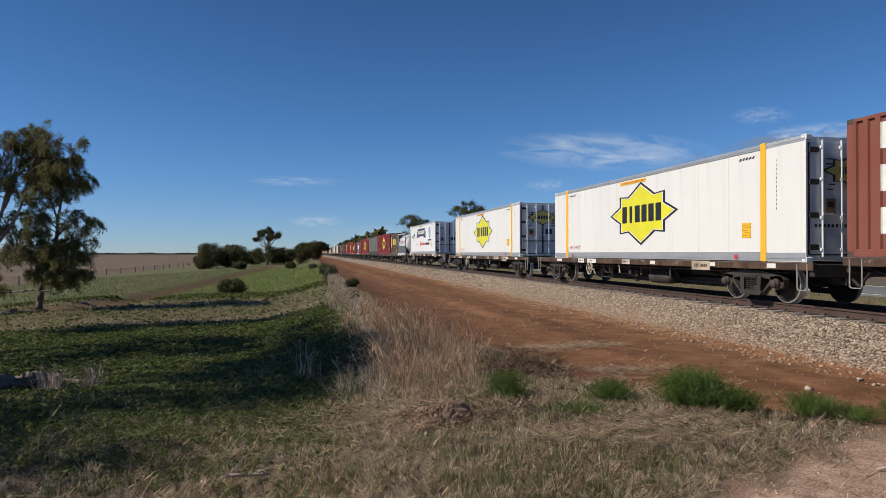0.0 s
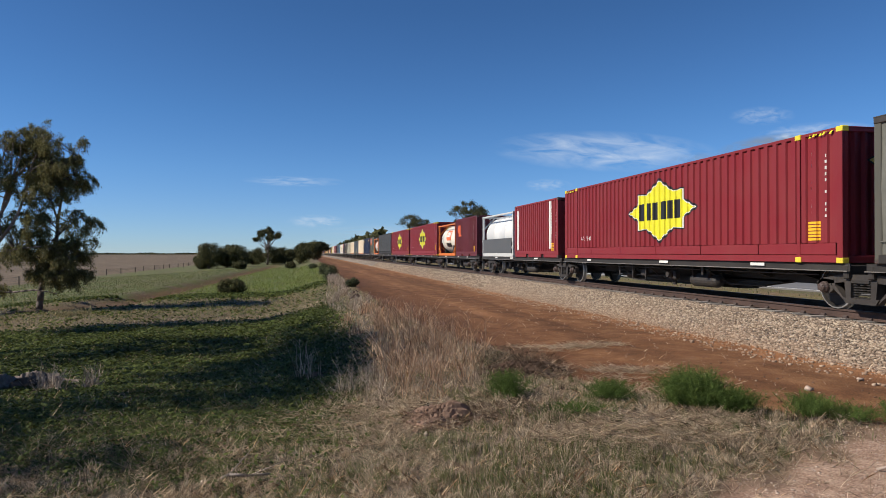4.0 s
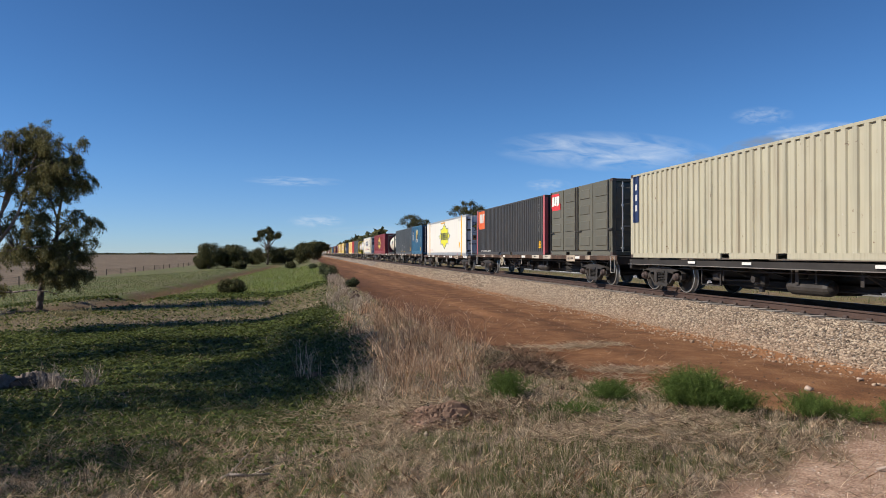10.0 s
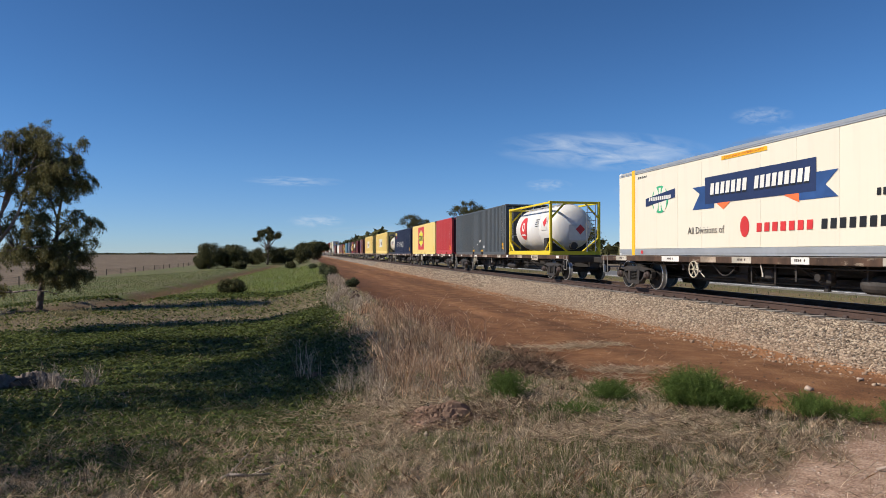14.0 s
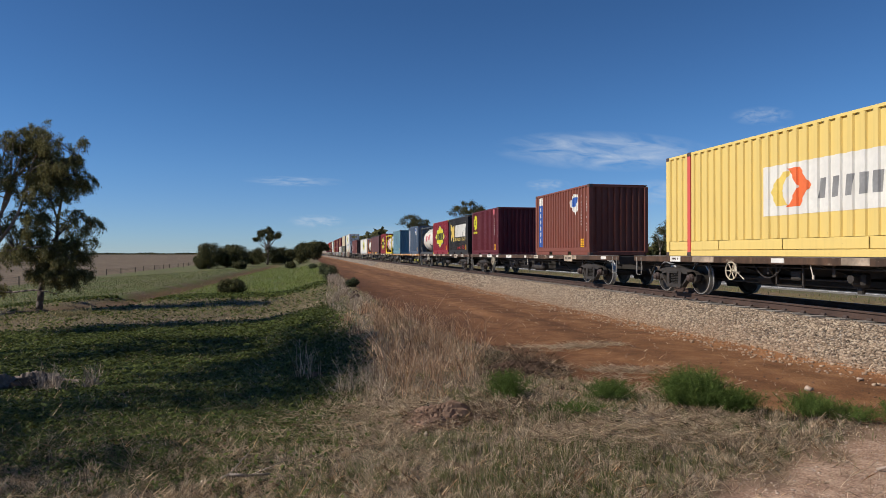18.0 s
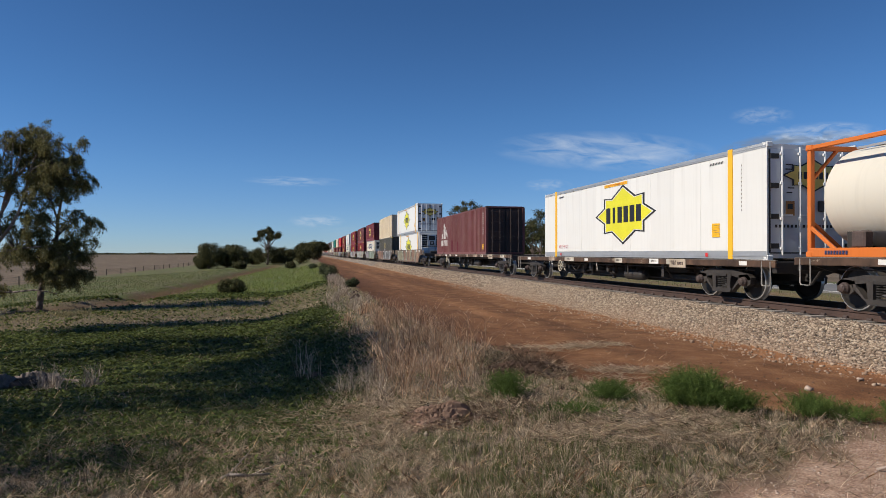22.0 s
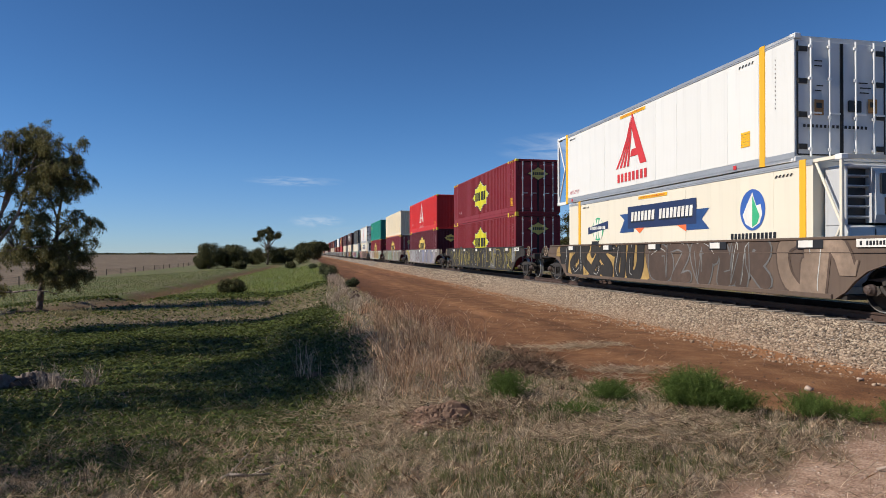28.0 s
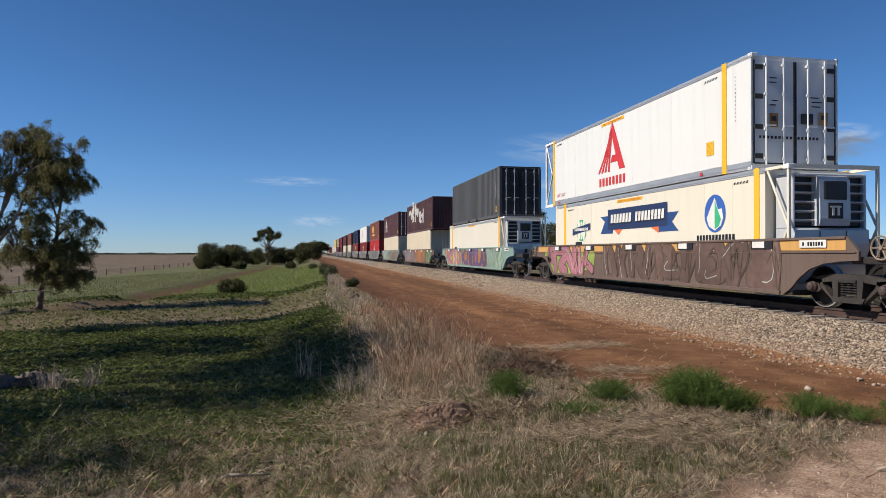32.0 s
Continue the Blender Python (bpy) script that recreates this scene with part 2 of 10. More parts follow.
def gravel_patch(x, y):
    """Bare pinkish gravel at the near end of the road."""
    jig = 0.5 * waves(x, y, 23, lo=0.3, hi=1.6)
    return step(-0.15, 0.4, 0.41 * (x - 2.9) - 0.91 * (y - 4.75) + 0.45 * jig) * step(9, 7, y) * step(1.0, 2.5, y)


def soil(x, y):
    """How far the ground is bare dirt, lush green, and stubble field, each 0 to 1."""
    jig = 0.35 * waves(x, y, 21, lo=0.7, hi=4) + 0.15 * waves(x, y, 22, lo=0.2, hi=0.8)
    edge = road_edge(y)
    dirt = step(-0.35, 0.25, x - edge + jig) * step(15.8, 15.0, x)
    dirt = np.maximum(dirt, 0.9 * gravel_patch(x, y))
    path = np.abs(x - farm_track(y))
    dirt = np.maximum(dirt, 0.72 * step(1.9, 0.7, path + 1.0 * jig) * step(33, 37, y) * step(190, 120, y))
    green = step(1.6, 0.2, x + 0.5 * jig + 0.12 * np.maximum(0, 13 - y)) * step(5.0, 9.5, y + 3 * jig + 0.15 * x) * (0.75 + 0.5 * jig)
    green = np.clip(green * (1 - 0.92 * step(25, 29, y + 4 * jig) * step(47, 41, y + 4 * jig)), 0, 1)
    green = np.maximum(green, step(31.2, 32.0, x) * step(35, 33.5, x + jig) * (0.75 + 0.3 * jig))
    green = np.maximum(green, 1.25 * step(-9.5, -6.5, x) * step(2.4, 0.6, x + jig) * step(40, 50, y + 5 * jig) * step(150, 110, y))
    dirt = np.maximum(dirt, 0.25 * step(14, 14.6, x) * step(24, 22, x + 2 * jig))
    green = np.maximum(green, (0.5 + 0.4 * jig) * step(17.4, 19.5, x + jig) * step(24.4, 23.6, x))
    stubble = np.maximum(step(-38.5, -41, x), step(33.2, 34.6, x))
    stubble = np.maximum(stubble, (0.8 + 0.3 * jig) * step(14.2, 14.8, x) * step(19.5, 17.8, x + jig))
    stubble = np.maximum(stubble, (0.75 + 0.4 * jig) * step(25, 29, y + 4 * jig) * step(46, 41, y + 4 * jig) * step(1.2, -0.4, x + jig))
    stubble = np.clip(stubble, 0, 1) * (1 - np.clip(dirt, 0, 1))
    return dirt, np.clip(green, 0, 1.2), stubble


d_, g_, s_ = soil(gx, gy)
att = ground_me.attributes.new("soil", "FLOAT_COLOR", "POINT")
att.data.foreach_set("color", np.stack([d_, g_, s_, gravel_patch(gx, gy)], -1).astype(np.float32).ravel())


def ground_material():
    m, n, l, b = shader("ground", 0.95, 0, 0.2)
    a = n.new("ShaderNodeAttribute")
    a.attribute_name = "soil"
    sep = n.new("ShaderNodeSeparateColor")
    l.new(a.outputs["Color"], sep.inputs[0])
    fine = noise_node(n, l, 9.0, 6, rough=0.7)
    mid = noise_node(n, l, 0.8, 5)
    straw = ramp(n, l, fine, [(0.28, (0.036, 0.026, 0.019)), (0.5, (0.14, 0.102, 0.072)), (0.74, (0.44, 0.345, 0.25))])
    tuft = ramp(n, l, mid, [(0.38, (0, 0, 0)), (0.62, (1, 1, 1))])
    dull = ramp(n, l, fine, [(0.25, (0.044, 0.038, 0.021)), (0.7, (0.20, 0.172, 0.098))])
    base = mix(n, l, tuft, straw, dull)
    lush = ramp(n, l, fine, [(0.25, (0.026, 0.040, 0.011)), (0.52, (0.105, 0.140, 0.034)), (0.8, (0.27, 0.30, 0.09))])
    lush2 = mix(n, l, ramp(n, l, noise_node(n, l, 0.35, 4), [(0.45, (0, 0, 0)), (0.65, (0.8, 0.8, 0.8))]), lush, straw)
    c = mix(n, l, sep.outputs[1], base, lush2)
    earth = ramp(n, l, noise_node(n, l, 1.6, 7, rough=0.65), [(0.28, (0.125, 0.060, 0.031)), (0.50, (0.205, 0.106, 0.054)), (0.76, (0.34, 0.200, 0.110))])
    grit = ramp(n, l, noise_node(n, l, 40, 4, rough=0.7), [(0.35, (0.55, 0.52, 0.50)), (0.7, (1.2, 1.15, 1.1))])
    earth = mix(n, l, 1.0, earth, grit, "MULTIPLY")
    worn = ramp(n, l, noise_node(n, l, 0.5, 4, stretch=(1.5, 0.16, 1)), [(0.34, (0.76, 0.72, 0.70)), (0.52, (1.0, 0.98, 0.96)), (0.70, (1.25, 1.21, 1.16))])
    earth = mix(n, l, 1.0, earth, worn, "MULTIPLY")
    # pale orange fines drifted against the foot of the ballast, darker churned soil on the other side
    tcx = n.new("ShaderNodeTexCoord")
    xyz = n.new("ShaderNodeSeparateXYZ")
    l.new(tcx.outputs["Object"], xyz.inputs[0])
    wob = n.new("ShaderNodeMath")
    wob.operation = "MULTIPLY_ADD"
    l.new(noise_node(n, l, 0.9, 5), wob.inputs[0])
    wob.inputs[1].default_value = 2.2
    l.new(xyz.outputs[0], wob.inputs[2])
    across = n.new("ShaderNodeMapRange")
    across.inputs[1].default_value, across.inputs[2].default_value = 3.0, 11.0
    l.new(wob.outputs[0], across.inputs[0])
    lane = ramp(n, l, across.outputs[0], [(0.0, (0.62, 0.52, 0.46)), (0.28, (0.80, 0.74, 0.70)), (0.45, (1.12, 1.08, 1.02)), (0.60, (0.86, 0.82, 0.78)), (0.72, (1.0, 0.98, 0.95)), (0.86, (1.65, 1.62, 1.60))])
    earth = mix(n, l, 1.0, earth, lane, "MULTIPLY")
    pink = ramp(n, l, noise_node(n, l, 5.0, 7, rough=0.7), [(0.28, (0.24, 0.148, 0.105)), (0.5, (0.48, 0.325, 0.240)), (0.75, (0.70, 0.53, 0.41))])
    pink = mix(n, l, 1.0, pink, grit, "MULTIPLY")
    earth = mix(n, l, a.outputs["Alpha"], earth, pink)
    c = mix(n, l, sep.outputs[0], c, earth)
    field = ramp(n, l, noise_node(n, l, 0.25, 6, stretch=(1, 0.25, 1)), [(0.3, (0.125, 0.090, 0.060)), (0.7, (0.20, 0.152, 0.102))])
    c = mix(n, l, sep.outputs[2], c, field)
    litter = ramp(n, l, noise_node(n, l, 55, 5, rough=0.75), [(0.33, (0.42, 0.40, 0.38)), (0.52, (0.95, 0.95, 0.95)), (0.70, (1.75, 1.68, 1.6))])
    keep = n.new("ShaderNodeMath")
    keep.operation = "SUBTRACT"
    keep.inputs[0].default_value = 1.0
    keep.use_clamp = True
    l.new(sep.outputs[0], keep.inputs[1])
    c = mix(n, l, keep.outputs[0], c, mix(n, l, 1.0, c, litter, "MULTIPLY"))
    l.new(c, b.inputs["Base Color"])
    h = n.new("ShaderNodeMath")
    h.operation = "ADD"
    l.new(fine, h.inputs[0])
    l.new(noise_node(n, l, 30, 5, rough=0.7), h.inputs[1])
    bump(n, l, b, h.outputs[0], 0.6, 0.03)
    return m


ground_me.materials.append(ground_material())
ground = tagged(new("ground", ground_me), "uneven rural ground of grass, red dirt and stubble", "ground", kind="structure")

# ---------------------------------------------------------------- the track
def ballast_material():
    m, n, l, b = shader("ballast", 0.95, 0, 0.2)
    tc = n.new("ShaderNodeTexCoord")
    v = n.new("ShaderNodeTexVoronoi")
    v.inputs["Scale"].default_value = 17
    l.new(tc.outputs["Object"], v.inputs["Vector"])
    sep = n.new("ShaderNodeSeparateColor")
    l.new(v.outputs["Color"], sep.inputs[0])
    c = ramp(n, l, sep.outputs[0], [(0.0, (0.16, 0.14, 0.125)), (0.35, (0.30, 0.26, 0.225)), (0.7, (0.42, 0.36, 0.30)), (1.0, (0.56, 0.49, 0.42))])
    # shade between the stones, painted in by darkening the cell edges
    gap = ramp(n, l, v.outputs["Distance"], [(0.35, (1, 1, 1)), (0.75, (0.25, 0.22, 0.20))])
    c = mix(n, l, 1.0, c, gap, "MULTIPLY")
    big = ramp(n, l, noise_node(n, l, 0.5, 4), [(0.35, (0.85, 0.80, 0.74)), (0.7, (1.1, 1.08, 1.05))])
    l.new(mix(n, l, 1.0, c, big, "MULTIPLY"), b.inputs["Base Color"])
    inv = n.new("ShaderNodeMath")
    inv.operation = "SUBTRACT"
    inv.inputs[0].default_value = 1
    l.new(v.outputs["Distance"], inv.inputs[1])
    bump(n, l, b, inv.outputs[0], 0.9, 0.05)
    return m


def stone_material():
    m, n, l, b = shader("ballast_stone", 0.9, 0, 0.25)
    g = n.new("ShaderNodeNewGeometry")
    c = ramp(n, l, g.outputs["Random Per Island"], [(0.0, (0.085, 0.070, 0.058)), (0.3, (0.215, 0.168, 0.125)), (0.65, (0.35, 0.276, 0.203)), (1.0, (0.54, 0.45, 0.34))])
    c = mix(n, l, ramp(n, l, noise_node(n, l, 14, 4), [(0.4, (0, 0, 0)), (0.8, (0.5, 0.5, 0.5))]), c, (0.22, 0.15, 0.11))
    tc = n.new("ShaderNodeTexCoord")
    xyz = n.new("ShaderNodeSeparateXYZ")
    l.new(tc.outputs["Object"], xyz.inputs[0])
    ad = n.new("ShaderNodeMath")
    ad.operation = "MULTIPLY_ADD"
    l.new(noise_node(n, l, 0.7, 4), ad.inputs[0])
    ad.inputs[1].default_value = -1.1
    l.new(xyz.outputs[0], ad.inputs[2])
    mr = n.new("ShaderNodeMapRange")
    mr.inputs[1].default_value, mr.inputs[2].default_value, mr.inputs[3].default_value, mr.inputs[4].default_value = 8.25, 9.1, 0.48, 0.10
    l.new(ad.outputs[0], mr.inputs[0])
    c = mix(n, l, mr.outputs[0], c, (0.36, 0.225, 0.145))
    l.new(c, b.inputs["Base Color"])
    bump(n, l, b, noise_node(n, l, 60, 3), 0.4, 0.01)
    return m


BALLAST_TOP = RAIL_Z - 0.20


def ballast_z(dx, y):
    """Height of the stone bed at dx from the track's centre."""
    a = np.abs(dx)
    toe = 2.72 + 0.16 * waves(dx * 0, y, 31, lo=1.5, hi=7)
    t = np.clip((a - 1.72) / (toe - 1.72), 0, 1)
    return BALLAST_TOP * (1 - t) - 0.06 * t + 0.02 * waves(dx, y, 32, lo=0.3, hi=1.5) * (1 - t)


bx = np.concatenate([np.linspace(-2.95, -1.6, 14), np.linspace(-1.2, 1.2, 5), np.linspace(1.6, 2.95, 14)])
by = np.concatenate([lines([(-60, 2, 2, 1), (2, 60, 0.25, 0.6), (60, 1500, 2, 60)]), [1800]])
mx, my = np.meshgrid(bx, by)
mz = ballast_z(mx, my)
bi = np.arange(mx.size).reshape(mx.shape)
bq = np.stack([bi[:-1, :-1], bi[:-1, 1:], bi[1:, 1:], bi[1:, :-1]], -1).reshape(-1, 4)
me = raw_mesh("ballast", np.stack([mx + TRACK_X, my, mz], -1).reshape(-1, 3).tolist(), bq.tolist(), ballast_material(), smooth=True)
tagged(new("ballast", me), "pale crushed-stone ballast bed under the railway line", "ballast", kind="structure")


def lumps(name, centres, sizes, mat, seed=1, sink=0.25, flat=0.65):
    """Loose angular stones, each a squashed and jittered eight-cornered lump."""
    r = np.random.RandomState(seed)
    n = len(centres)
    cube = np.array([[-1, -1, -1], [1, -1, -1], [1, 1, -1], [-1, 1, -1], [-1, -1, 1], [1, -1, 1], [1, 1, 1], [-1, 1, 1]], float)
    f = np.array([[0, 3, 2, 1], [4, 5, 6, 7], [0, 1, 5, 4], [1, 2, 6, 5], [2, 3, 7, 6], [3, 0, 4, 7]])
    v = cube[None] * r.uniform(0.45, 1.0, (n, 8, 3))
    v *= (np.stack([np.ones(n), r.uniform(0.55, 1, n), r.uniform(0.4, flat + 0.2, n)], -1) * sizes[:, None] * 0.5)[:, None, :]
    a, e = r.uniform(0, 2 * np.pi, n), r.uniform(-0.6, 0.6, n)
    ca, sa, ce, se = np.cos(a), np.sin(a), np.cos(e), np.sin(e)
    x, y, z = v[..., 0], v[..., 1], v[..., 2]
    y, z = y * ce[:, None] - z * se[:, None], y * se[:, None] + z * ce[:, None]
    x, y = x * ca[:, None] - y * sa[:, None], x * sa[:, None] + y * ca[:, None]
    co = np.stack([x, y, z], -1) + centres[:, None, :]
    co[..., 2] += (sizes * 0.5 * (0.5 - sink))[:, None]
    me = bpy.data.meshes.new(name)
    me.vertices.add(n * 8)
    me.vertices.foreach_set("co", co.astype(np.float32).ravel())
    fi = (f[None] + (np.arange(n) * 8)[:, None, None]).reshape(-1)
    me.loops.add(len(fi))
    me.loops.foreach_set("vertex_index", fi.astype(np.int32))
    me.polygons.add(n * 6)
    me.polygons.foreach_set("loop_start", np.arange(0, len(fi), 4, dtype=np.int32))
    me.materials.append(mat)
    me.update(calc_edges=True)
    return me


rs = np.random.RandomState(7)
STONE = stone_material()


def bed_stones(n, y0, y1, s0, s1, power):
    y = y0 + (y1 - y0) * rs.uniform(0, 1, n) ** power
    dx = -rs.uniform(1.28, 2.98, n)
    keep = rs.uniform(0, 1, n) < np.where(dx < -2.72, 0.35, 1)
    y, dx = y[keep], dx[keep]
    z = np.maximum(ballast_z(dx, y), ground_z(dx + TRACK_X, y) - 0.005)
    return np.stack([dx + TRACK_X, y, z], -1), rs.uniform(s0, s1, len(y))


c1, z1 = bed_stones(50000, 4.5, 34, 0.03, 0.074, 1.25)
c2, z2 = bed_stones(9000, 34, 95, 0.07, 0.13, 1.3)
me = lumps("ballast_stones", np.concatenate([c1, c2]), np.concatenate([z1, z2]), STONE)
tagged(new("ballast_stones", me), "loose angular grey and cream ballast stones", "stones", kind="stuff")

track = tagged(new("railway_track"), "rusty rails on concrete sleepers in pale ballast", "railway track", kind="structure")
rail_prof = [(-0.075, 0), (0.075, 0), (0.075, 0.012), (0.012, 0.035), (0.012, 0.118), (0.036, 0.132), (0.036, 0.166), (0.028, 0.172), (-0.028, 0.172), (-0.036, 0.166), (-0.036, 0.132), (-0.012, 0.118), (-0.012, 0.035), (-0.075, 0.012)]
for sx in (-0.753, 0.753):
    n = len(rail_prof)
    vs = [(x, y, z - 0.172) for y in (-80.0, 1800.0) for x, z in rail_prof]
    fs = [(i, (i + 1) % n, n + (i + 1) % n, n + i) for i in range(n)]
    me = raw_mesh("rail", vs, fs, M_RAIL, M_RAILTOP)
    me.polygons[7].material_index = 1
    part("rail", me, track, "rusty steel rail with a worn bright head", (TRACK_X + sx, 0, RAIL_Z))
bd = Builder()
bd.prism([(-0.13, -0.22), (0.13, -0.22), (0.10, 0), (-0.10, 0)], -1.25, 1.25)
SLEEPER = bd.mesh("sleeper", M_CONCRETE)
bd = Builder()
for k in (-1, 1):
    for j in (-1, 1):
        bd.box(k * 0.753 + j * 0.10, 0, 0.02, 0.075, 0.12, 0.045, bevel=0.01)
        bd.cyl((k * 0.753 + j * 0.10, -0.06, 0.045), (k * 0.753 + j * 0.10, 0.06, 0.045), 0.012, seg=6)
CLIP = bd.mesh("rail_clips", M_CASTING)
for i in range(150):
    s = part("sleeper", SLEEPER, track, "", (TRACK_X, 2.2 + i * 0.6, RAIL_Z - 0.172))
    part("rail_clip", CLIP, s)

# sealed road beyond the line
def asphalt_material():
    m, n, l, b = shader("asphalt", 0.9, 0, 0.3)
    c = ramp(n, l, noise_node(n, l, 25, 5, rough=0.7), [(0.3, (0.10, 0.10, 0.10)), (0.7, (0.19, 0.185, 0.18))])
    l.new(mix(n, l, ramp(n, l, noise_node(n, l, 0.4, 4, stretch=(1, 0.1, 1)), [(0.4, (0, 0, 0)), (0.7, (0.5, 0.5, 0.5))]), c, (0.24, 0.22, 0.20)), b.inputs["Base Color"])
    bump(n, l, b, noise_node(n, l, 60, 3), 0.4, 0.01)
    return m


bd = Builder()
bd.box(27.4, 800, 0.02, 6.6, 2000, 0.10)
tagged(new("road", bd.mesh("road", asphalt_material())), "grey sealed country road beyond the railway", "road", kind="structure")
for rx in (24.35, 30.45):
    bd = Builder()
    bd.box(rx, 800, 0.076, 0.12, 2000, 0.006)
    tagged(new("road_line", bd.mesh("road_line", M_WHITE)), "white edge line painted on the road", "road marking", kind="structure")
# ---------------------------------------------------------------- the train: running gear
CACHE = {}
HALF = 1.22            # half the width of a container


def cached(key, make):
    if key not in CACHE:
        CACHE[key] = make()
    return CACHE[key]


def side_frame_mesh():
    """Cast side frame of a three-piece bogie, with windows beside the spring nest."""
    bd = Builder()
    for x0, x1 in ((-0.07, 0.07),):
        bd.prism([(-1.16, 0.52), (-1.05, 0.64), (-0.45, 0.74), (0.45, 0.74), (1.05, 0.64), (1.16, 0.52), (1.10, 0.50), (0.45, 0.58), (-0.45, 0.58), (-1.10, 0.50)], x0, x1)
        bd.prism([(-0.36, 0.16), (0.36, 0.16), (0.44, 0.27), (-0.44, 0.27)], x0 - 0.03, x1 + 0.03)
        for k in (-1, 1):
            strut = [(0.44, 0.27), (0.36, 0.16), (0.74, 0.46), (0.80, 0.60), (0.70, 0.62), (0.66, 0.50)]
            bd.prism([(k * y, z) for y, z in (strut if k > 0 else strut[::-1])], x0, x1)
            col = [(0.24, 0.26), (0.36, 0.26), (0.40, 0.62), (0.24, 0.62)]
            bd.prism([(k * y, z) for y, z in (col if k > 0 else col[::-1])], x0 - 0.02, x1 + 0.02)
            jaw = [(0.76, 0.62), (0.72, 0.40), (0.82, 0.34), (1.00, 0.34), (1.14, 0.40), (1.16, 0.56), (1.02, 0.64)]
            bd.prism([(k * y, z) for y, z in (jaw if k > 0 else jaw[::-1])], x0, x1)
    return bd.mesh("side_frame", M_BOGIE)


def spring_mesh():
    bd = Builder()
    for y in (-0.16, 0.0, 0.16):
        for i in range(6):
            bd.lathe([(0.27 + i * 0.05, 0.05), (0.275 + i * 0.05, 0.075), (0.295 + i * 0.05, 0.075), (0.30 + i * 0.05, 0.05)], 7, "Z", (0, y, 0))
    bd.box(0, 0, 0.60, 0.2, 0.44, 0.06)
    return bd.mesh("spring_nest", M_BLACKSTEEL)


def axlebox_mesh(mat):
    bd = Builder()
    bd.lathe([(-0.05, 0.12), (0.06, 0.12), (0.09, 0.10), (0.13, 0.085), (0.15, 0.04)], 12, "X")
    for i in range(3):
        a = 2.1 * i + 0.5
        bd.cyl((0.09, 0.065 * math.cos(a), 0.065 * math.sin(a)), (0.145, 0.065 * math.cos(a), 0.065 * math.sin(a)), 0.016, seg=6)
    return bd.mesh("axle_box", mat)


def wheelset_mesh():
    bd = Builder()
    bd.cyl((-0.95, 0, 0), (0.95, 0, 0), 0.085, seg=12)
    for k in (-1, 1):
        prof = [(0.70, 0.10), (0.70, 0.13), (0.745, 0.16), (0.735, 0.38), (0.70, 0.41), (0.69, 0.485), (0.715, 0.49), (0.725, 0.462), (0.82, 0.455), (0.828, 0.428), (0.822, 0.405), (0.775, 0.38), (0.775, 0.16), (0.84, 0.13), (0.84, 0.10)]
        bd.lathe([(k * a, r) for a, r in prof], 22, "X")
        for i in range(3):                      # casting marks on the wheel plate
            a = 2 * math.pi * i / 3
            bd.box(k * 0.77, 0.26 * math.cos(a), 0.26 * math.sin(a), 0.02, 0.05, 0.05)
    me = bd.mesh("wheelset", M_WHEEL, M_TREAD)
    for p in me.polygons:
        c = p.center
        r = math.hypot(c.y, c.z)
        if r > 0.425 and abs(c.x) > 0.70:
            p.material_index = 1
    return me


WHEELS = []
GREEN_CAP = flat_mat("yellow_green_cap", (0.50, 0.52, 0.06), 0.5)


def add_bogie(wagon, y, caps=False):
    bd = cached("bolster", lambda: Builder().box(0, 0, 0.62, 2.1, 0.36, 0.20, bevel=0.03).cyl((0, 0, 0.70), (0, 0, 0.80), 0.18).box(0, 0.45, 0.42, 1.7, 0.12, 0.16).box(0, -0.45, 0.42, 1.7, 0.12, 0.16).mesh("bogie", M_BLACKSTEEL))
    b = part("bogie", bd, wagon, "grimy black three-piece cast bogie", (0, y, 0))
    for sx in (-1, 1):
        part("side_frame", cached("side_frame", lambda: side_frame_mesh()), b, "", (sx * 1.02, 0, 0))
        tagged(part("spring_nest", cached("spring", spring_mesh), b, "", (sx * 1.02, 0, 0)), kind="stuff")
        for ya in (-0.92, 0.92):
            m = GREEN_CAP if caps else M_CASTING
            part("axle_box", cached(("axlebox", caps), lambda: axlebox_mesh(m)), b, "", pose(sx * 1.08, ya, 0.46, 0, 0, 0 if sx > 0 else 180))
    for ya in (-0.92, 0.92):
        w = part("wheelset", cached("wheelset", wheelset_mesh), b, "steel wheels with polished treads on an axle", (0, ya, 0.457))
        WHEELS.append((w, ya))
    return b


def handwheel_mesh(mat):
    bd = Builder()
    for i in range(20):
        a, c = 2 * math.pi * i / 20, 2 * math.pi * (i + 1) / 20
        bd.cyl((0, 0.22 * math.cos(a), 0.22 * math.sin(a)), (0, 0.22 * math.cos(c), 0.22 * math.sin(c)), 0.018, seg=6)
    for i in range(6):
        a = 2 * math.pi * i / 6
        bd.cyl((0.02, 0, 0), (0, 0.22 * math.cos(a), 0.22 * math.sin(a)), 0.014, seg=6)
    bd.cyl((-0.02, 0, 0), (0.10, 0, 0), 0.04, seg=8)
    return bd.mesh("hand_wheel", mat)


def coupler_mesh():
    bd = Builder()
    bd.box(0, 0.0, 0.88, 0.20, 0.75, 0.22, bevel=0.03)
    bd.box(0.02, -0.42, 0.88, 0.34, 0.26, 0.30, bevel=0.05)
    bd.cyl((0.35, 0.2, 0.85), (0.30, -0.2, 0.45), 0.03, seg=6).cyl((0.30, -0.2, 0.45), (0.2, -0.5, 0.60), 0.03, seg=6)
    return bd.mesh("coupler", M_BLACKSTEEL)


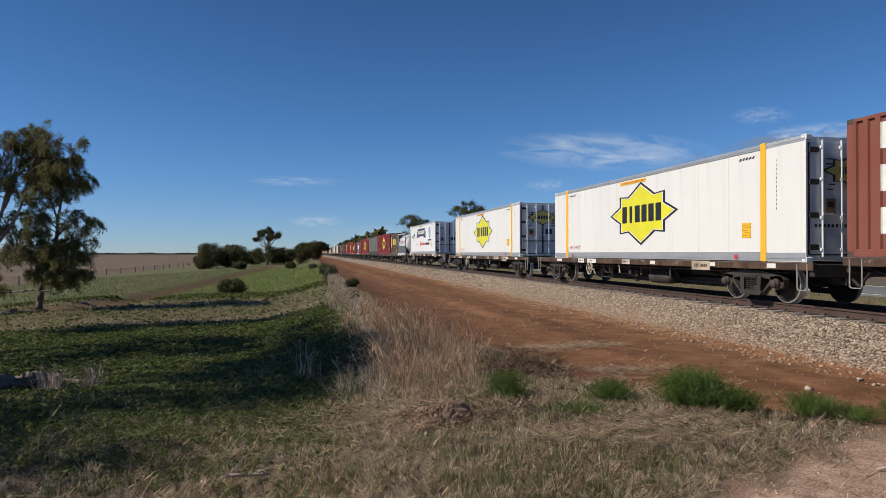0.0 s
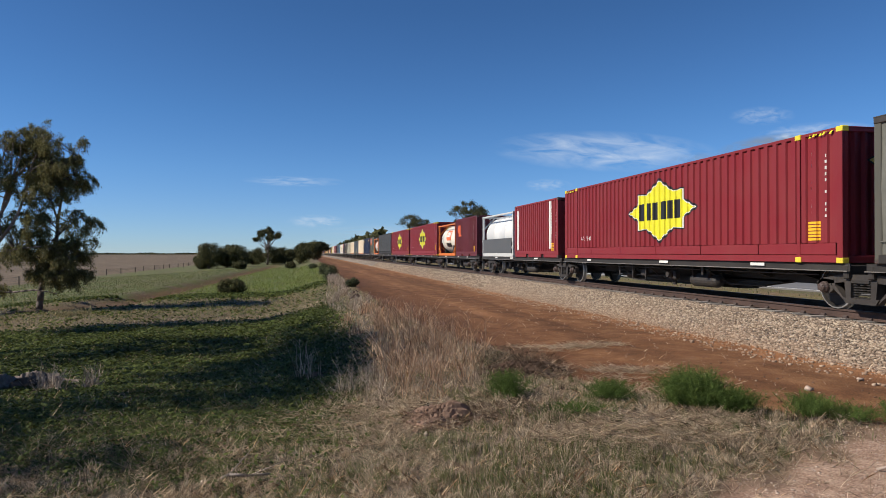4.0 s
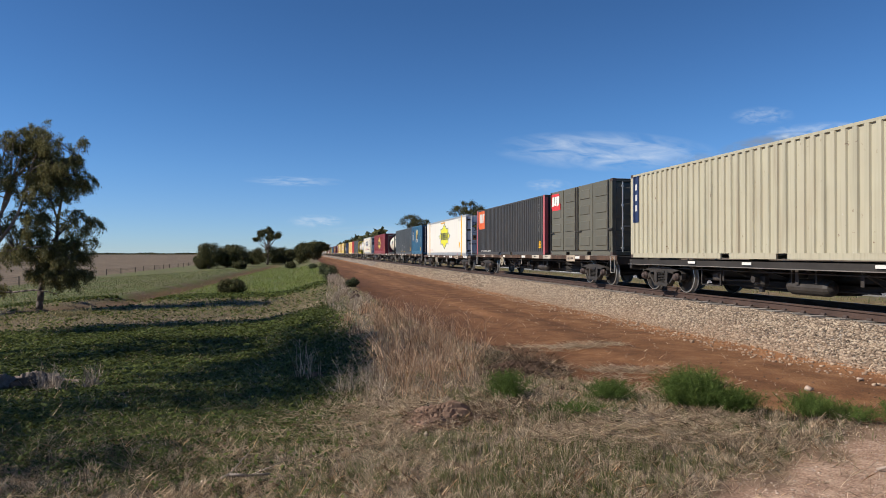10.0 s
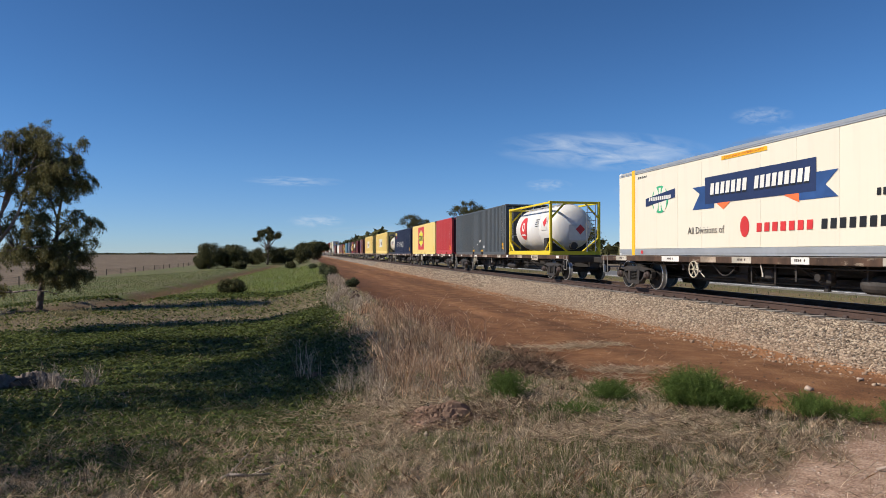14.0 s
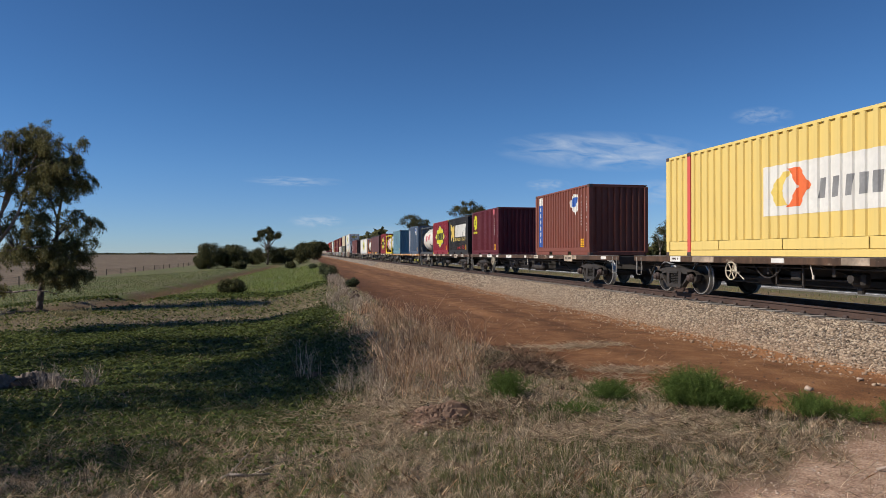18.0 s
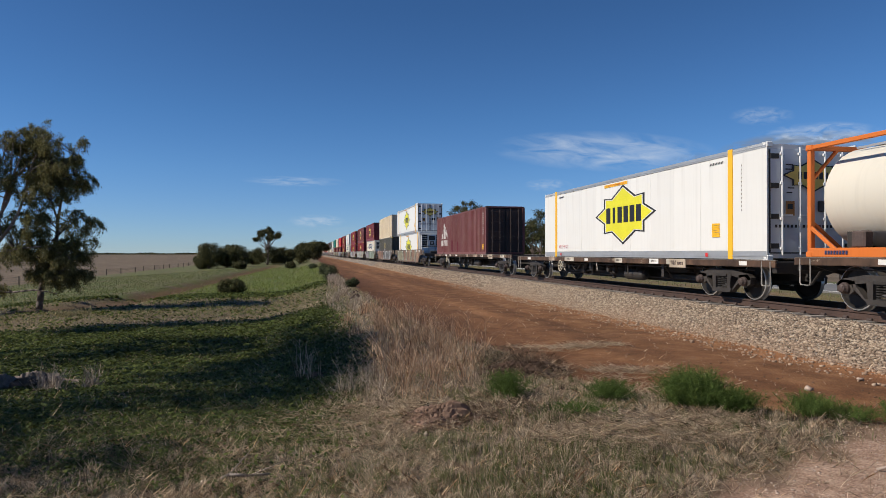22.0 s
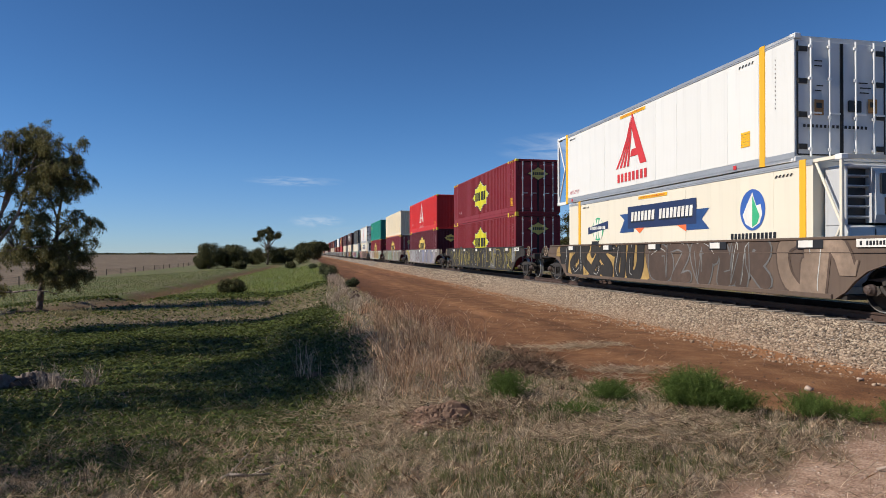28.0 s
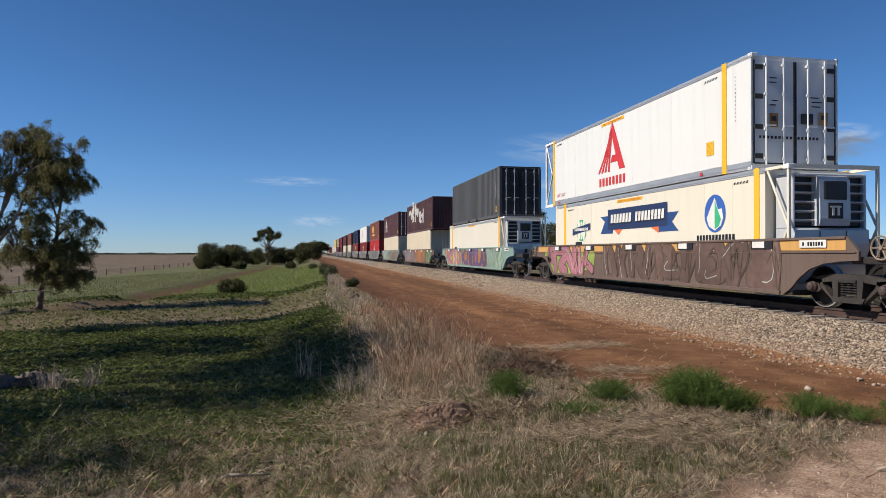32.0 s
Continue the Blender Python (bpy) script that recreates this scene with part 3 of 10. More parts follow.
def step_mesh():
    bd = Builder()
    for y in (-0.15, 0.15):
        bd.cyl((0, y, 0.95), (0, y, 0.42), 0.015, seg=6).cyl((0, y, 0.42), (0, y * 0.8, 0.38), 0.015, seg=6)
    bd.box(0, 0, 0.38, 0.05, 0.25, 0.015)
    return bd.mesh("step", cached("stepmat", lambda: flat_mat("worn_grey_paint", (0.33, 0.31, 0.28), 0.6)))


def plate(name, wagon, x, y, z, w, h, mat, label=""):
    me = cached((name, w, h, mat.name), lambda: Builder().box(0, 0, 0, 0.012, w, h, bevel=0.003).mesh(name, mat))
    return part(name, me, wagon, label, (x, y, z))


def marks(owner, x, y, z, w, h, n, mat=None, vertical=False):
    """A row of unreadable marks on a plate: plain bars."""
    def make():
        r = random.Random(int(w * 977 + n * 13))
        bd = Builder()
        for i in range(n):
            f = (i + 0.5) / n - 0.5
            k = r.uniform(0.55, 0.8)
            if r.random() < 0.12:
                continue
            if vertical:
                bd.box(0, 0, -f * h, 0.006, w * r.uniform(0.7, 1), h / n * k)
            else:
                bd.box(0, -f * w, 0, 0.006, w / n * k, h * r.uniform(0.8, 1))
        return bd.mesh("marking", mat or M_BLACK)
    return tagged(part("marking", cached(("marks", w, h, n, vertical, (mat or M_BLACK).name), make), owner, "", (x, y, z)), kind="stuff")


WAGON_RNG = random.Random(5)


def worn_sill_material():
    """Old brown sill paint, chipped to rust and to pale primer in patches."""
    m, n, l, b = shader("worn_sill", 0.75, 0, 0.25)
    base = ramp(n, l, noise_node(n, l, 1.1, 5), [(0.3, (0.050, 0.032, 0.024)), (0.55, (0.105, 0.062, 0.042)), (0.75, (0.17, 0.098, 0.058))])
    chips = ramp(n, l, noise_node(n, l, 3.2, 7, stretch=(1, 0.6, 1.4), rough=0.7), [(0.60, (0, 0, 0)), (0.64, (0.8, 0.8, 0.8))])
    c = mix(n, l, chips, base, (0.34, 0.27, 0.20))
    dirt = ramp(n, l, noise_node(n, l, 6.0, 5, stretch=(1, 1, 0.3)), [(0.42, (0, 0, 0)), (0.7, (0.7, 0.7, 0.7))])
    l.new(mix(n, l, dirt, c, (0.030, 0.022, 0.018)), b.inputs["Base Color"])
    bump(n, l, b, noise_node(n, l, 9, 5), 0.4, 0.01)
    return m


M_SILL = worn_sill_material()
# worn sill edge, coloured paler to include the light it catches
M_EDGE = flat_mat("worn_lit_edge", (0.25, 0.225, 0.20), 0.55, 0.3, 6, 0.45)
M_CHALK = flat_mat("chalky_pale_paint", (0.50, 0.45, 0.37), 0.8, 0, 5, 0.4)
M_CREAMWHEEL = flat_mat("cream_wheel", (0.55, 0.48, 0.36), 0.6)


def chain_mesh():
    """A slack brake chain of single links, hanging between two brackets."""
    bd = Builder()
    n = 13
    for i in range(n):
        t = i / (n - 1) - 0.5
        y, z = t * 0.95, 1.1 * t * t - 0.30
        rot = Matrix.Rotation(math.atan(2.2 * t), 4, "X") @ Matrix.Rotation(radians(90 * (i % 2)), 4, "Y")
        bd.box(0, y, z, 0.035, 0.085, 0.012, rot).box(0, y, z, 0.012, 0.09, 0.03, rot)
    return bd.mesh("brake_chain", M_BOGIE)


def flat_wagon(length, deck, mat, style="flat", inset=2.2, caps=False, ends=(True, True)):
    """A container flat: origin at the middle, on the rail tops; the deck lies at that height."""
    r = WAGON_RNG
    w = new("container_wagon")
    h = length / 2
    flat = style == "flat"
    if flat and mat is M_DECK_BROWN:
        mat = M_SILL
    def frame_mesh():
        bd = Builder()
        bd.box(0, 0, deck - 0.30, 0.42, length - 0.3, 0.40)
        prof = [(-h + 2.6, deck - 0.45), (-h + 4.6, deck - 0.72), (h - 4.6, deck - 0.72), (h - 2.6, deck - 0.45)]
        bd.prism(prof, -0.21, -0.17)
        bd.prism(prof, 0.17, 0.21)
        bd.box(0, 0, deck - 0.73, 0.52, length - 9.2, 0.025)
        n = int(length / 1.5)
        for i in range(n + 1):
            y = -h + 0.3 + i * (length - 0.6) / n
            # each cross bearer tapers from the centre beam out to the sill
            vs = [bd.bm.verts.new((x, y - 0.03, z)) for x, z in ((-1.14, deck - 0.02), (1.14, deck - 0.02), (1.14, deck - 0.15), (0.25, deck - 0.40), (-0.25, deck - 0.40), (-1.14, deck - 0.15))]
            f = bd.bm.faces.new(vs)
            e = bmesh.ops.extrude_face_region(bd.bm, geom=[f])
            bmesh.ops.translate(bd.bm, vec=(0, 0.06, 0), verts=[g for g in e["geom"] if isinstance(g, bmesh.types.BMVert)])
        for y in (-h + 0.10, h - 0.10):
            bd.box(0, y, deck - 0.17, 2.36, 0.14, 0.28, bevel=0.02)
        return bd.mesh("underframe", M_BLACKSTEEL)
    part("underframe", cached(("frame", length, deck), frame_mesh), w, "black steel underframe with a deep centre beam")
    sh = 0.17 if flat else 0.15
    def sill_mesh():
        bd = Builder()
        if flat:
            bd.box(0, 0, deck - sh / 2, 0.05, length, sh, bevel=0.006).box(0.03, 0, deck - sh + 0.008, 0.11, length, 0.016)
        else:
            bd.box(0.05, 0, deck - sh / 2, 0.02, length, sh)
        return bd.mesh("side_sill", mat)
    sill = cached(("sill", length, deck, mat.name, sh), sill_mesh)
    lip = cached(("lip", length, flat), lambda: Builder().box(0.01, 0, -0.006, 0.075, length - 0.02, 0.012 if flat else 0.02, bevel=0.003).mesh("edge_strip", M_EDGE))
    for sx in (-1, 1):
        s_ = part("side_sill", sill, w, "", pose(sx * 1.20, 0, 0, 0, 0, 0 if sx < 0 else 180))
        part("edge_strip", lip, s_, "worn bare steel edge, caught light put into its pale colour", (0, 0, deck + 0.001 if flat else deck - sh))
    for k in (-1, 1):
        if ends[0 if k < 0 else 1]:
            add_bogie(w, k * (h - inset), caps and k < 0)
        part("coupler", cached("coupler", coupler_mesh), w, "", pose(0, k * (h + 0.35), 0, 0, 0, 0 if k < 0 else 180))
        if flat:
            part("step", cached("step", step_mesh), w, "pale steel shunter's step", (-1.22, k * (h - 0.32), deck - 0.98))
    hy = h - inset - r.choice((2.4, 3.0, 3.8))
    if flat:
        part("hand_wheel", cached(("handwheel", "w"), lambda: handwheel_mesh(M_CREAMWHEEL)), w, "cream spoked brake hand wheel", (-1.30, hy, deck - 0.36))
        part("brake_chain", cached("chain", chain_mesh), w, "slack rusty brake chain", (-1.02, hy - 1.0, deck - 0.20))
        part("wheel_bracket", cached("hwbracket", lambda: Builder().box(0, 0, 0, 0.03, 0.10, 0.42).box(0.05, 0, -0.18, 0.12, 0.06, 0.05).cyl((0.02, -0.02, -0.16), (-0.06, -0.42, -0.34), 0.016, seg=6).mesh("wheel_bracket", M_CHALK)), w, "", (-1.18, hy, deck - 0.22))
    # brake gear under the frame
    def gear():
        bd = Builder()
        q = random.Random(int(length * 10))
        y0 = q.uniform(-0.6, 0.6)
        bd.lathe([(y0 - 2.05, 0.05), (y0 - 2.0, 0.15), (y0 - 1.9, 0.19), (y0 - 0.85, 0.19), (y0 - 0.75, 0.15), (y0 - 0.70, 0.05)], 16, "Y", (-0.66, 0, deck - 0.56))
        for dy in (-1.75, -1.0):
            bd.box(-0.66, y0 + dy, deck - 0.30, 0.42, 0.04, 0.34)
        bd.box(-0.72, y0 + 0.2, deck - 0.46, 0.22, 0.34, 0.30, bevel=0.05).cyl((-0.72, y0 + 0.2, deck - 0.62), (-0.72, y0 + 0.2, deck - 0.75), 0.07, seg=10)
        bd.cyl((-0.86, y0 + 0.2, deck - 0.44), (-0.98, y0 + 0.2, deck - 0.44), 0.09, seg=10)
        bd.cyl((-0.7, y0 + 0.5, deck - 0.5), (-0.7, y0 + 2.6, deck - 0.52), 0.022, seg=6)
        bd.cyl((-0.45, -h + 3.4, deck - 0.62), (-0.45, h - 3.4, deck - 0.66), 0.022, seg=6)
        bd.cyl((-1.0, -h + 1.0, deck - 0.25), (-1.0, h - 1.0, deck - 0.25), 0.016, seg=6)
        for i in range(int(length / 2.4)):
            y = -h + 3.2 + i * 2.4 + q.uniform(-0.5, 0.5)
            if abs(y) > h - 3.0:
                continue
            z = q.uniform(0.22, 0.42)
            bd.box(-q.uniform(0.85, 1.08), y, deck - 0.16 - z / 2, 0.012, q.uniform(0.05, 0.14), z)
            if q.random() < 0.5:
                bd.cyl((-1.0, y, deck - 0.2), (-0.4, y + q.uniform(-0.5, 0.5), deck - 0.68), 0.02, seg=6)
        for dy in (1.5, 2.35):
            bd.box(-0.98, y0 + dy, deck - 0.42, 0.03, 0.04, 0.5)
        bd.box(-0.98, y0 + 1.92, deck - 0.66, 0.03, 0.89, 0.03).box(-0.80, y0 + 1.9, deck - 0.42, 0.14, 0.30, 0.24, bevel=0.03)
        bd.cyl((-0.5, y0 + 3.0, deck - 0.55), (-0.5, y0 + 3.5, deck - 0.55), 0.13, seg=12).box(-0.5, y0 + 3.25, deck - 0.36, 0.06, 0.3, 0.2)
        bd.cyl((-0.48, y0 + 3.5, deck - 0.55), (-0.30, min(h - 2.6, y0 + 5.2), deck - 0.6), 0.025, seg=6)
        return bd.mesh("brake_gear", M_BOGIE)
    part("brake_gear", cached(("gear", length, deck), gear), w, "brake reservoir, valves, hangers and pipes")
    if flat:
        part("release_handle", cached("relhandle", lambda: Builder().cyl((0, 0, 0), (-0.02, -0.10, -0.22), 0.014, seg=6).box(-0.02, -0.11, -0.25, 0.03, 0.05, 0.09).mesh("release_handle", M_CHALK)), w, "pale brake release handle", (-1.16, r.uniform(-2, 2), deck - 0.18))
    xs_ = -1.228
    zc = deck - sh / 2
    if flat:
        n = max(4, int(length / 2.2))
        for i in range(n):
            y = -h + 0.9 + (length - 1.8) * (i + r.uniform(0.1, 0.7)) / n
            k = r.random()
            if k < 0.35:
                plate("reflector_plate", w, xs_, y, zc, r.choice((0.30, 0.42, 0.55)), 0.105, M_WHITE)
            elif k < 0.75:
                p = plate("data_panel", w, xs_, y, zc, r.choice((0.55, 0.75, 0.95)), 0.155, r.choice((M_CHALK, M_WHITE, M_CHALK)), "chalky painted data panel")
                marks(p, -0.008, 0, 0.01, 0.34, 0.06, 6, M_CASTING)
            else:
                plate("worn_patch", w, xs_ + 0.002, y, zc, r.choice((0.4, 0.7, 1.0)), 0.15, cached("wornpatch", lambda: flat_mat("flaking_pale_paint", (0.36, 0.28, 0.21), 0.8, 0, 5, 0.6)), "flaking pale paint")
    else:
        for i in range(3):
            y = -h + 1.6 + (length - 3.2) * (i + r.uniform(0.2, 0.8)) / 3
            plate("reflector_plate", w, xs_ + 0.035, y, zc + 0.02, r.choice((0.35, 0.5)), 0.07, M_WHITE)
    if style == "low" and not ends[0]:
        return tagged(w, "low black skeletal platform of an articulated container wagon", "freight wagon", "wagons of the freight train")
    p = plate("number_plate", w, xs_ - 0.004, -h + inset + 1.9, zc - 0.04, 0.85, 0.25, cached("cream", lambda: flat_mat("cream_plate", (0.44, 0.36, 0.27), 0.7, 0, 4, 0.35)), "cream-painted wagon number panel")
    marks(p, -0.008, 0, 0, 0.62, 0.10, 8, M_CASTING)
    return tagged(w, "rust-brown container flat wagon with chipped sills on two bogies", "freight wagon", "wagons of the freight train")


# ---------------------------------------------------------------- the train: painted shapes
def rect(h, v, w, t):
    return [(h - w / 2, v - t / 2), (h + w / 2, v - t / 2), (h + w / 2, v + t / 2), (h - w / 2, v + t / 2)]


def ellipse(h, v, a, b, n=24):
    return [(h + a * math.cos(2 * math.pi * i / n), v + b * math.sin(2 * math.pi * i / n)) for i in range(n)]


def star(h, v, a, b):
    q = [(1, 0), (0.67, 0.28), (0.67, 0.62), (0.40, 0.58), (0, 1)]
    pts = q + [(-x, y) for x, y in q[-2::-1]] + [(-x, -y) for x, y in q[1:]] + [(x, -y) for x, y in q[-2:0:-1]]
    return [(h + a * x, v + b * y) for x, y in pts]


def text_polys(s, size, h, v, shear=0.0, bold=0.0):
    """Readable words as triangles, centred on (h, v)."""
    cu = bpy.data.curves.new("words", "FONT")
    cu.body, cu.size, cu.align_x, cu.align_y, cu.shear, cu.offset, cu.resolution_u = s, size, "CENTER", "CENTER", shear, bold, 2
    ob = new("words", cu)
    me = bpy.data.meshes.new_from_object(ob.evaluated_get(bpy.context.evaluated_depsgraph_get()))
    out = [[(me.vertices[i].co.x + h, me.vertices[i].co.y + v) for i in p.vertices] for p in me.polygons]
    bpy.data.objects.remove(ob)
    bpy.data.meshes.remove(me)
    bpy.data.curves.remove(cu)
    return out


class Wall:
    """The outline of a container's side: how deep it lies at y, and where it bends."""

    def __init__(self, length, pitch=0.0, depth=0.036, margin=0.16):
        self.depth, self.breaks = depth, []
        self.ys, self.ds = [-length / 2, length / 2], [0.0, 0.0]
        if pitch:
            n = max(1, int((length - 2 * margin) / pitch))
            p = (length - 2 * margin) / n
            ys, ds = [-length / 2], [0.0]
            for i in range(n):
                y = -length / 2 + margin + i * p
                for f, d in ((0.19, 0), (0.26, depth), (0.72, depth), (0.79, 0)):
                    ys.append(y + f * p)
                    ds.append(d)
            self.ys, self.ds = ys + [length / 2], ds + [0.0]
            self.breaks = self.ys[1:-1]

    def at(self, y):
        return float(np.interp(y, self.ys, self.ds))


def decal(polys, mat, wall, lift, parent, label="", name="logo", side=HALF):
    bm = bmesh.new()
    for k, p in enumerate(polys):
        vs = [bm.verts.new((-0.00015 * (k % 28), -h, v)) for h, v in p]      # pieces that overlap lie a hair apart
        try:
            bm.faces.new(vs)
        except ValueError:
            pass
    bm.normal_update()
    bmesh.ops.triangulate(bm, faces=bm.faces[:])
    if bm.verts:
        lo, hi = min(v.co.y for v in bm.verts), max(v.co.y for v in bm.verts)
        for y in wall.breaks:
            if lo + 0.002 < y < hi - 0.002:
                bmesh.ops.bisect_plane(bm, geom=bm.verts[:] + bm.edges[:] + bm.faces[:], plane_co=(0, y, 0), plane_no=(0, 1, 0), dist=1e-5)
        for v in bm.verts:
            v.co.x += -side + wall.at(v.co.y) - lift
    for f in bm.faces:
        f.normal_update()
        if f.normal.x > 0:
            f.normal_flip()
    me = bpy.data.meshes.new(name)
    bm.to_mesh(me)
    bm.free()
    me.materials.append(mat)
    ob = part(name, me, parent, label)
    return tagged(ob, kind="stuff") if len(polys) > 1 else ob


def end_decal(polys, mat, y, lift, parent, label="", name="logo"):
    """The same on the end that faces the camera (-y); h runs along x."""
    bm = bmesh.new()
    for p in polys:
        bm.faces.new([bm.verts.new((h, y - lift, v)) for h, v in p])
    bm.normal_update()
    bmesh.ops.triangulate(bm, faces=bm.faces[:])
    me = bpy.data.meshes.new(name)
    bm.to_mesh(me)
    bm.free()
    me.materials.append(mat)
    ob = part(name, me, parent, label)
    return tagged(ob, kind="stuff") if len(polys) > 1 else ob


def end_star(box, y, v, a, b):
    end_decal([star(0, v, a, b)], M_BLACK, y, 0.004, box, "black star-shaped border")
    end_decal([star(0, v, a * 0.9, b * 0.9)], M_OLDYELLOW, y, 0.007, box, "yellow star-shaped emblem")
    end_decal([rect(-a * 0.5 + a * (i + 0.5) / 6, v, a * 0.12, b * 0.42) for i in range(6)], M_BLACK, y, 0.010, box)


def letter_blocks(h, v, w, t, n, gap=0.22, skew=0.06):
    """A brand word as plain upright blocks."""
    out, p = [], w / n
    for i in range(n):
        c = h - w / 2 + p * (i + 0.5)
        a = p * (1 - gap) / 2
        out.append([(c - a - skew * t / 2, v - t / 2), (c + a - skew * t / 2, v - t / 2), (c + a + skew * t / 2, v + t / 2), (c - a + skew * t / 2, v + t / 2)])
    return out


def star_logo(box, wall, h, v, a, b, old=False):
    yel = M_OLDYELLOW if old else M_YELLOW
    decal([star(h, v, a, b)], M_BLACK, wall, 0.003, box, "black border of a star-shaped emblem")
    if not old:
        decal([star(h, v, a * 0.925, b * 0.925)], M_WHITE, wall, 0.005, box)
    decal([star(h, v, a * 0.89, b * 0.89)], yel, wall, 0.007, box, "yellow star-shaped emblem")
    t = b * 0.54
    wt, wd = a * 1.20, a * 0.150
    glyphs = [rect(h - wt / 2 + wt * (i + 0.5) / 6, v, wd * (0.55 if i == 1 else 1.0), t) for i in range(6)]
    decal(glyphs, M_BLACK, wall, 0.009, box, "black word blocks on the emblem")


def upright_marks(box, wall, h, top, n, mat=M_BAR, w=0.055, t=0.075, gap=0.125, cols=1):
    r = random.Random(int(h * 100) + n)
    ps = []
    for c in range(cols):
        for i in range(n):
            if r.random() < 0.12:
                continue
            ps.append(rect(h + c * 0.42, top - i * gap - (0.1 if c else 0), w * r.uniform(0.6, 1.0), t * r.uniform(0.75, 1)))
    decal(ps, mat, wall, 0.006, box, "column of small pale marks", "marking")


# ---------------------------------------------------------------- the train: containers
def castings(box, L, H, mat, W=HALF):
    me = cached(("casting", mat.name), lambda: Builder().box(0, 0, 0, 0.162, 0.178, 0.118, bevel=0.012).box(0, 0, 0, 0.168, 0.08, 0.05).mesh("corner_casting", mat))
    for sx in (-1,):
        for sy in (-1, 1):
            for z in (0.059, H - 0.059):
                part("corner_casting", me, box, "", (sx * (W - 0.078), sy * (L / 2 - 0.086), z))


def door_end(box, L, H, mat, barmat, W=HALF, hinge=None):
    """Two door leaves with locking bars on the end towards the camera."""
    def leaf():
        bd = Builder()
        bd.box(0, 0, 0, W - 0.10, 0.05, H - 0.30, bevel=0.01)
        for i in range(0 if hinge else 4):
            bd.box(0, -0.03, -(H - 0.5) / 2 + (i + 0.5) * (H - 0.5) / 4, W - 0.28, 0.03, (H - 0.5) / 4 - 0.14, bevel=0.012)
        return bd.mesh("door", mat)
    def bar():
        bd = Builder()
        bd.cyl((0, 0, -(H - 0.24) / 2), (0, 0, (H - 0.24) / 2), 0.021, seg=8)
        for z in (-H * 0.40, -H * 0.15, H * 0.15, H * 0.40):
            bd.box(0, 0.01, z, 0.10, 0.05, 0.07, bevel=0.01)
        bd.box(0.12, -0.03, -H * 0.12, 0.26, 0.02, 0.035)
        return bd.mesh("locking_bar", barmat)
    for sx in (-1, 1):
        d = part("door", cached(("leaf", L, H, W, mat.name, mat.as_pointer()), leaf), box, "", (sx * (W / 2 - 0.03), -L / 2 + 0.055, H / 2))
        for k in (-0.26, 0.22):
            part("locking_bar", cached(("bar", H, barmat.name), bar), d, "upright locking bar", (k, -0.085, 0))
        part("gasket", cached(("gasket", H, W), lambda: Builder().box(-W / 2 + 0.055, 0, 0, 0.035, 0.03, H - 0.34).box(W / 2 - 0.055, 0, 0, 0.035, 0.03, H - 0.34).box(0, 0, -H / 2 + 0.17, W - 0.14, 0.03, 0.03).mesh("gasket", M_RUBBER)), d, "black rubber seal", (0, -0.022, 0))
        if hinge:
            for z in (-0.38, -0.13, 0.13, 0.38):
                part("hinge", cached(("hinge", hinge.name), lambda: Builder().box(0, 0, 0, 0.24, 0.03, 0.12, bevel=0.01).mesh("hinge", hinge)), d, "", (sx * 0.44, -0.045, z * H))


def end_wall_mesh(H, mat, W=HALF, z0=0.14):
    """Corrugated blind end, ribs upright."""
    n, m = 9, 0.10
    p = (2 * W - 2 * m) / n
    pts = [(-W + 0.03, 0.0)]
    for i in range(n):
        x = -W + m + i * p
        pts += [(x + 0.12 * p, 0), (x + 0.24 * p, 0.075), (x + 0.76 * p, 0.075), (x + 0.88 * p, 0)]
    pts.append((W - 0.03, 0.0))
    vs = [(x, d, z) for z in (z0, H - 0.10) for x, d in pts]
    k = len(pts)
    return raw_mesh("end_wall", vs, [(i, i + 1, k + i + 1, k + i) for i in range(k - 1)], mat)


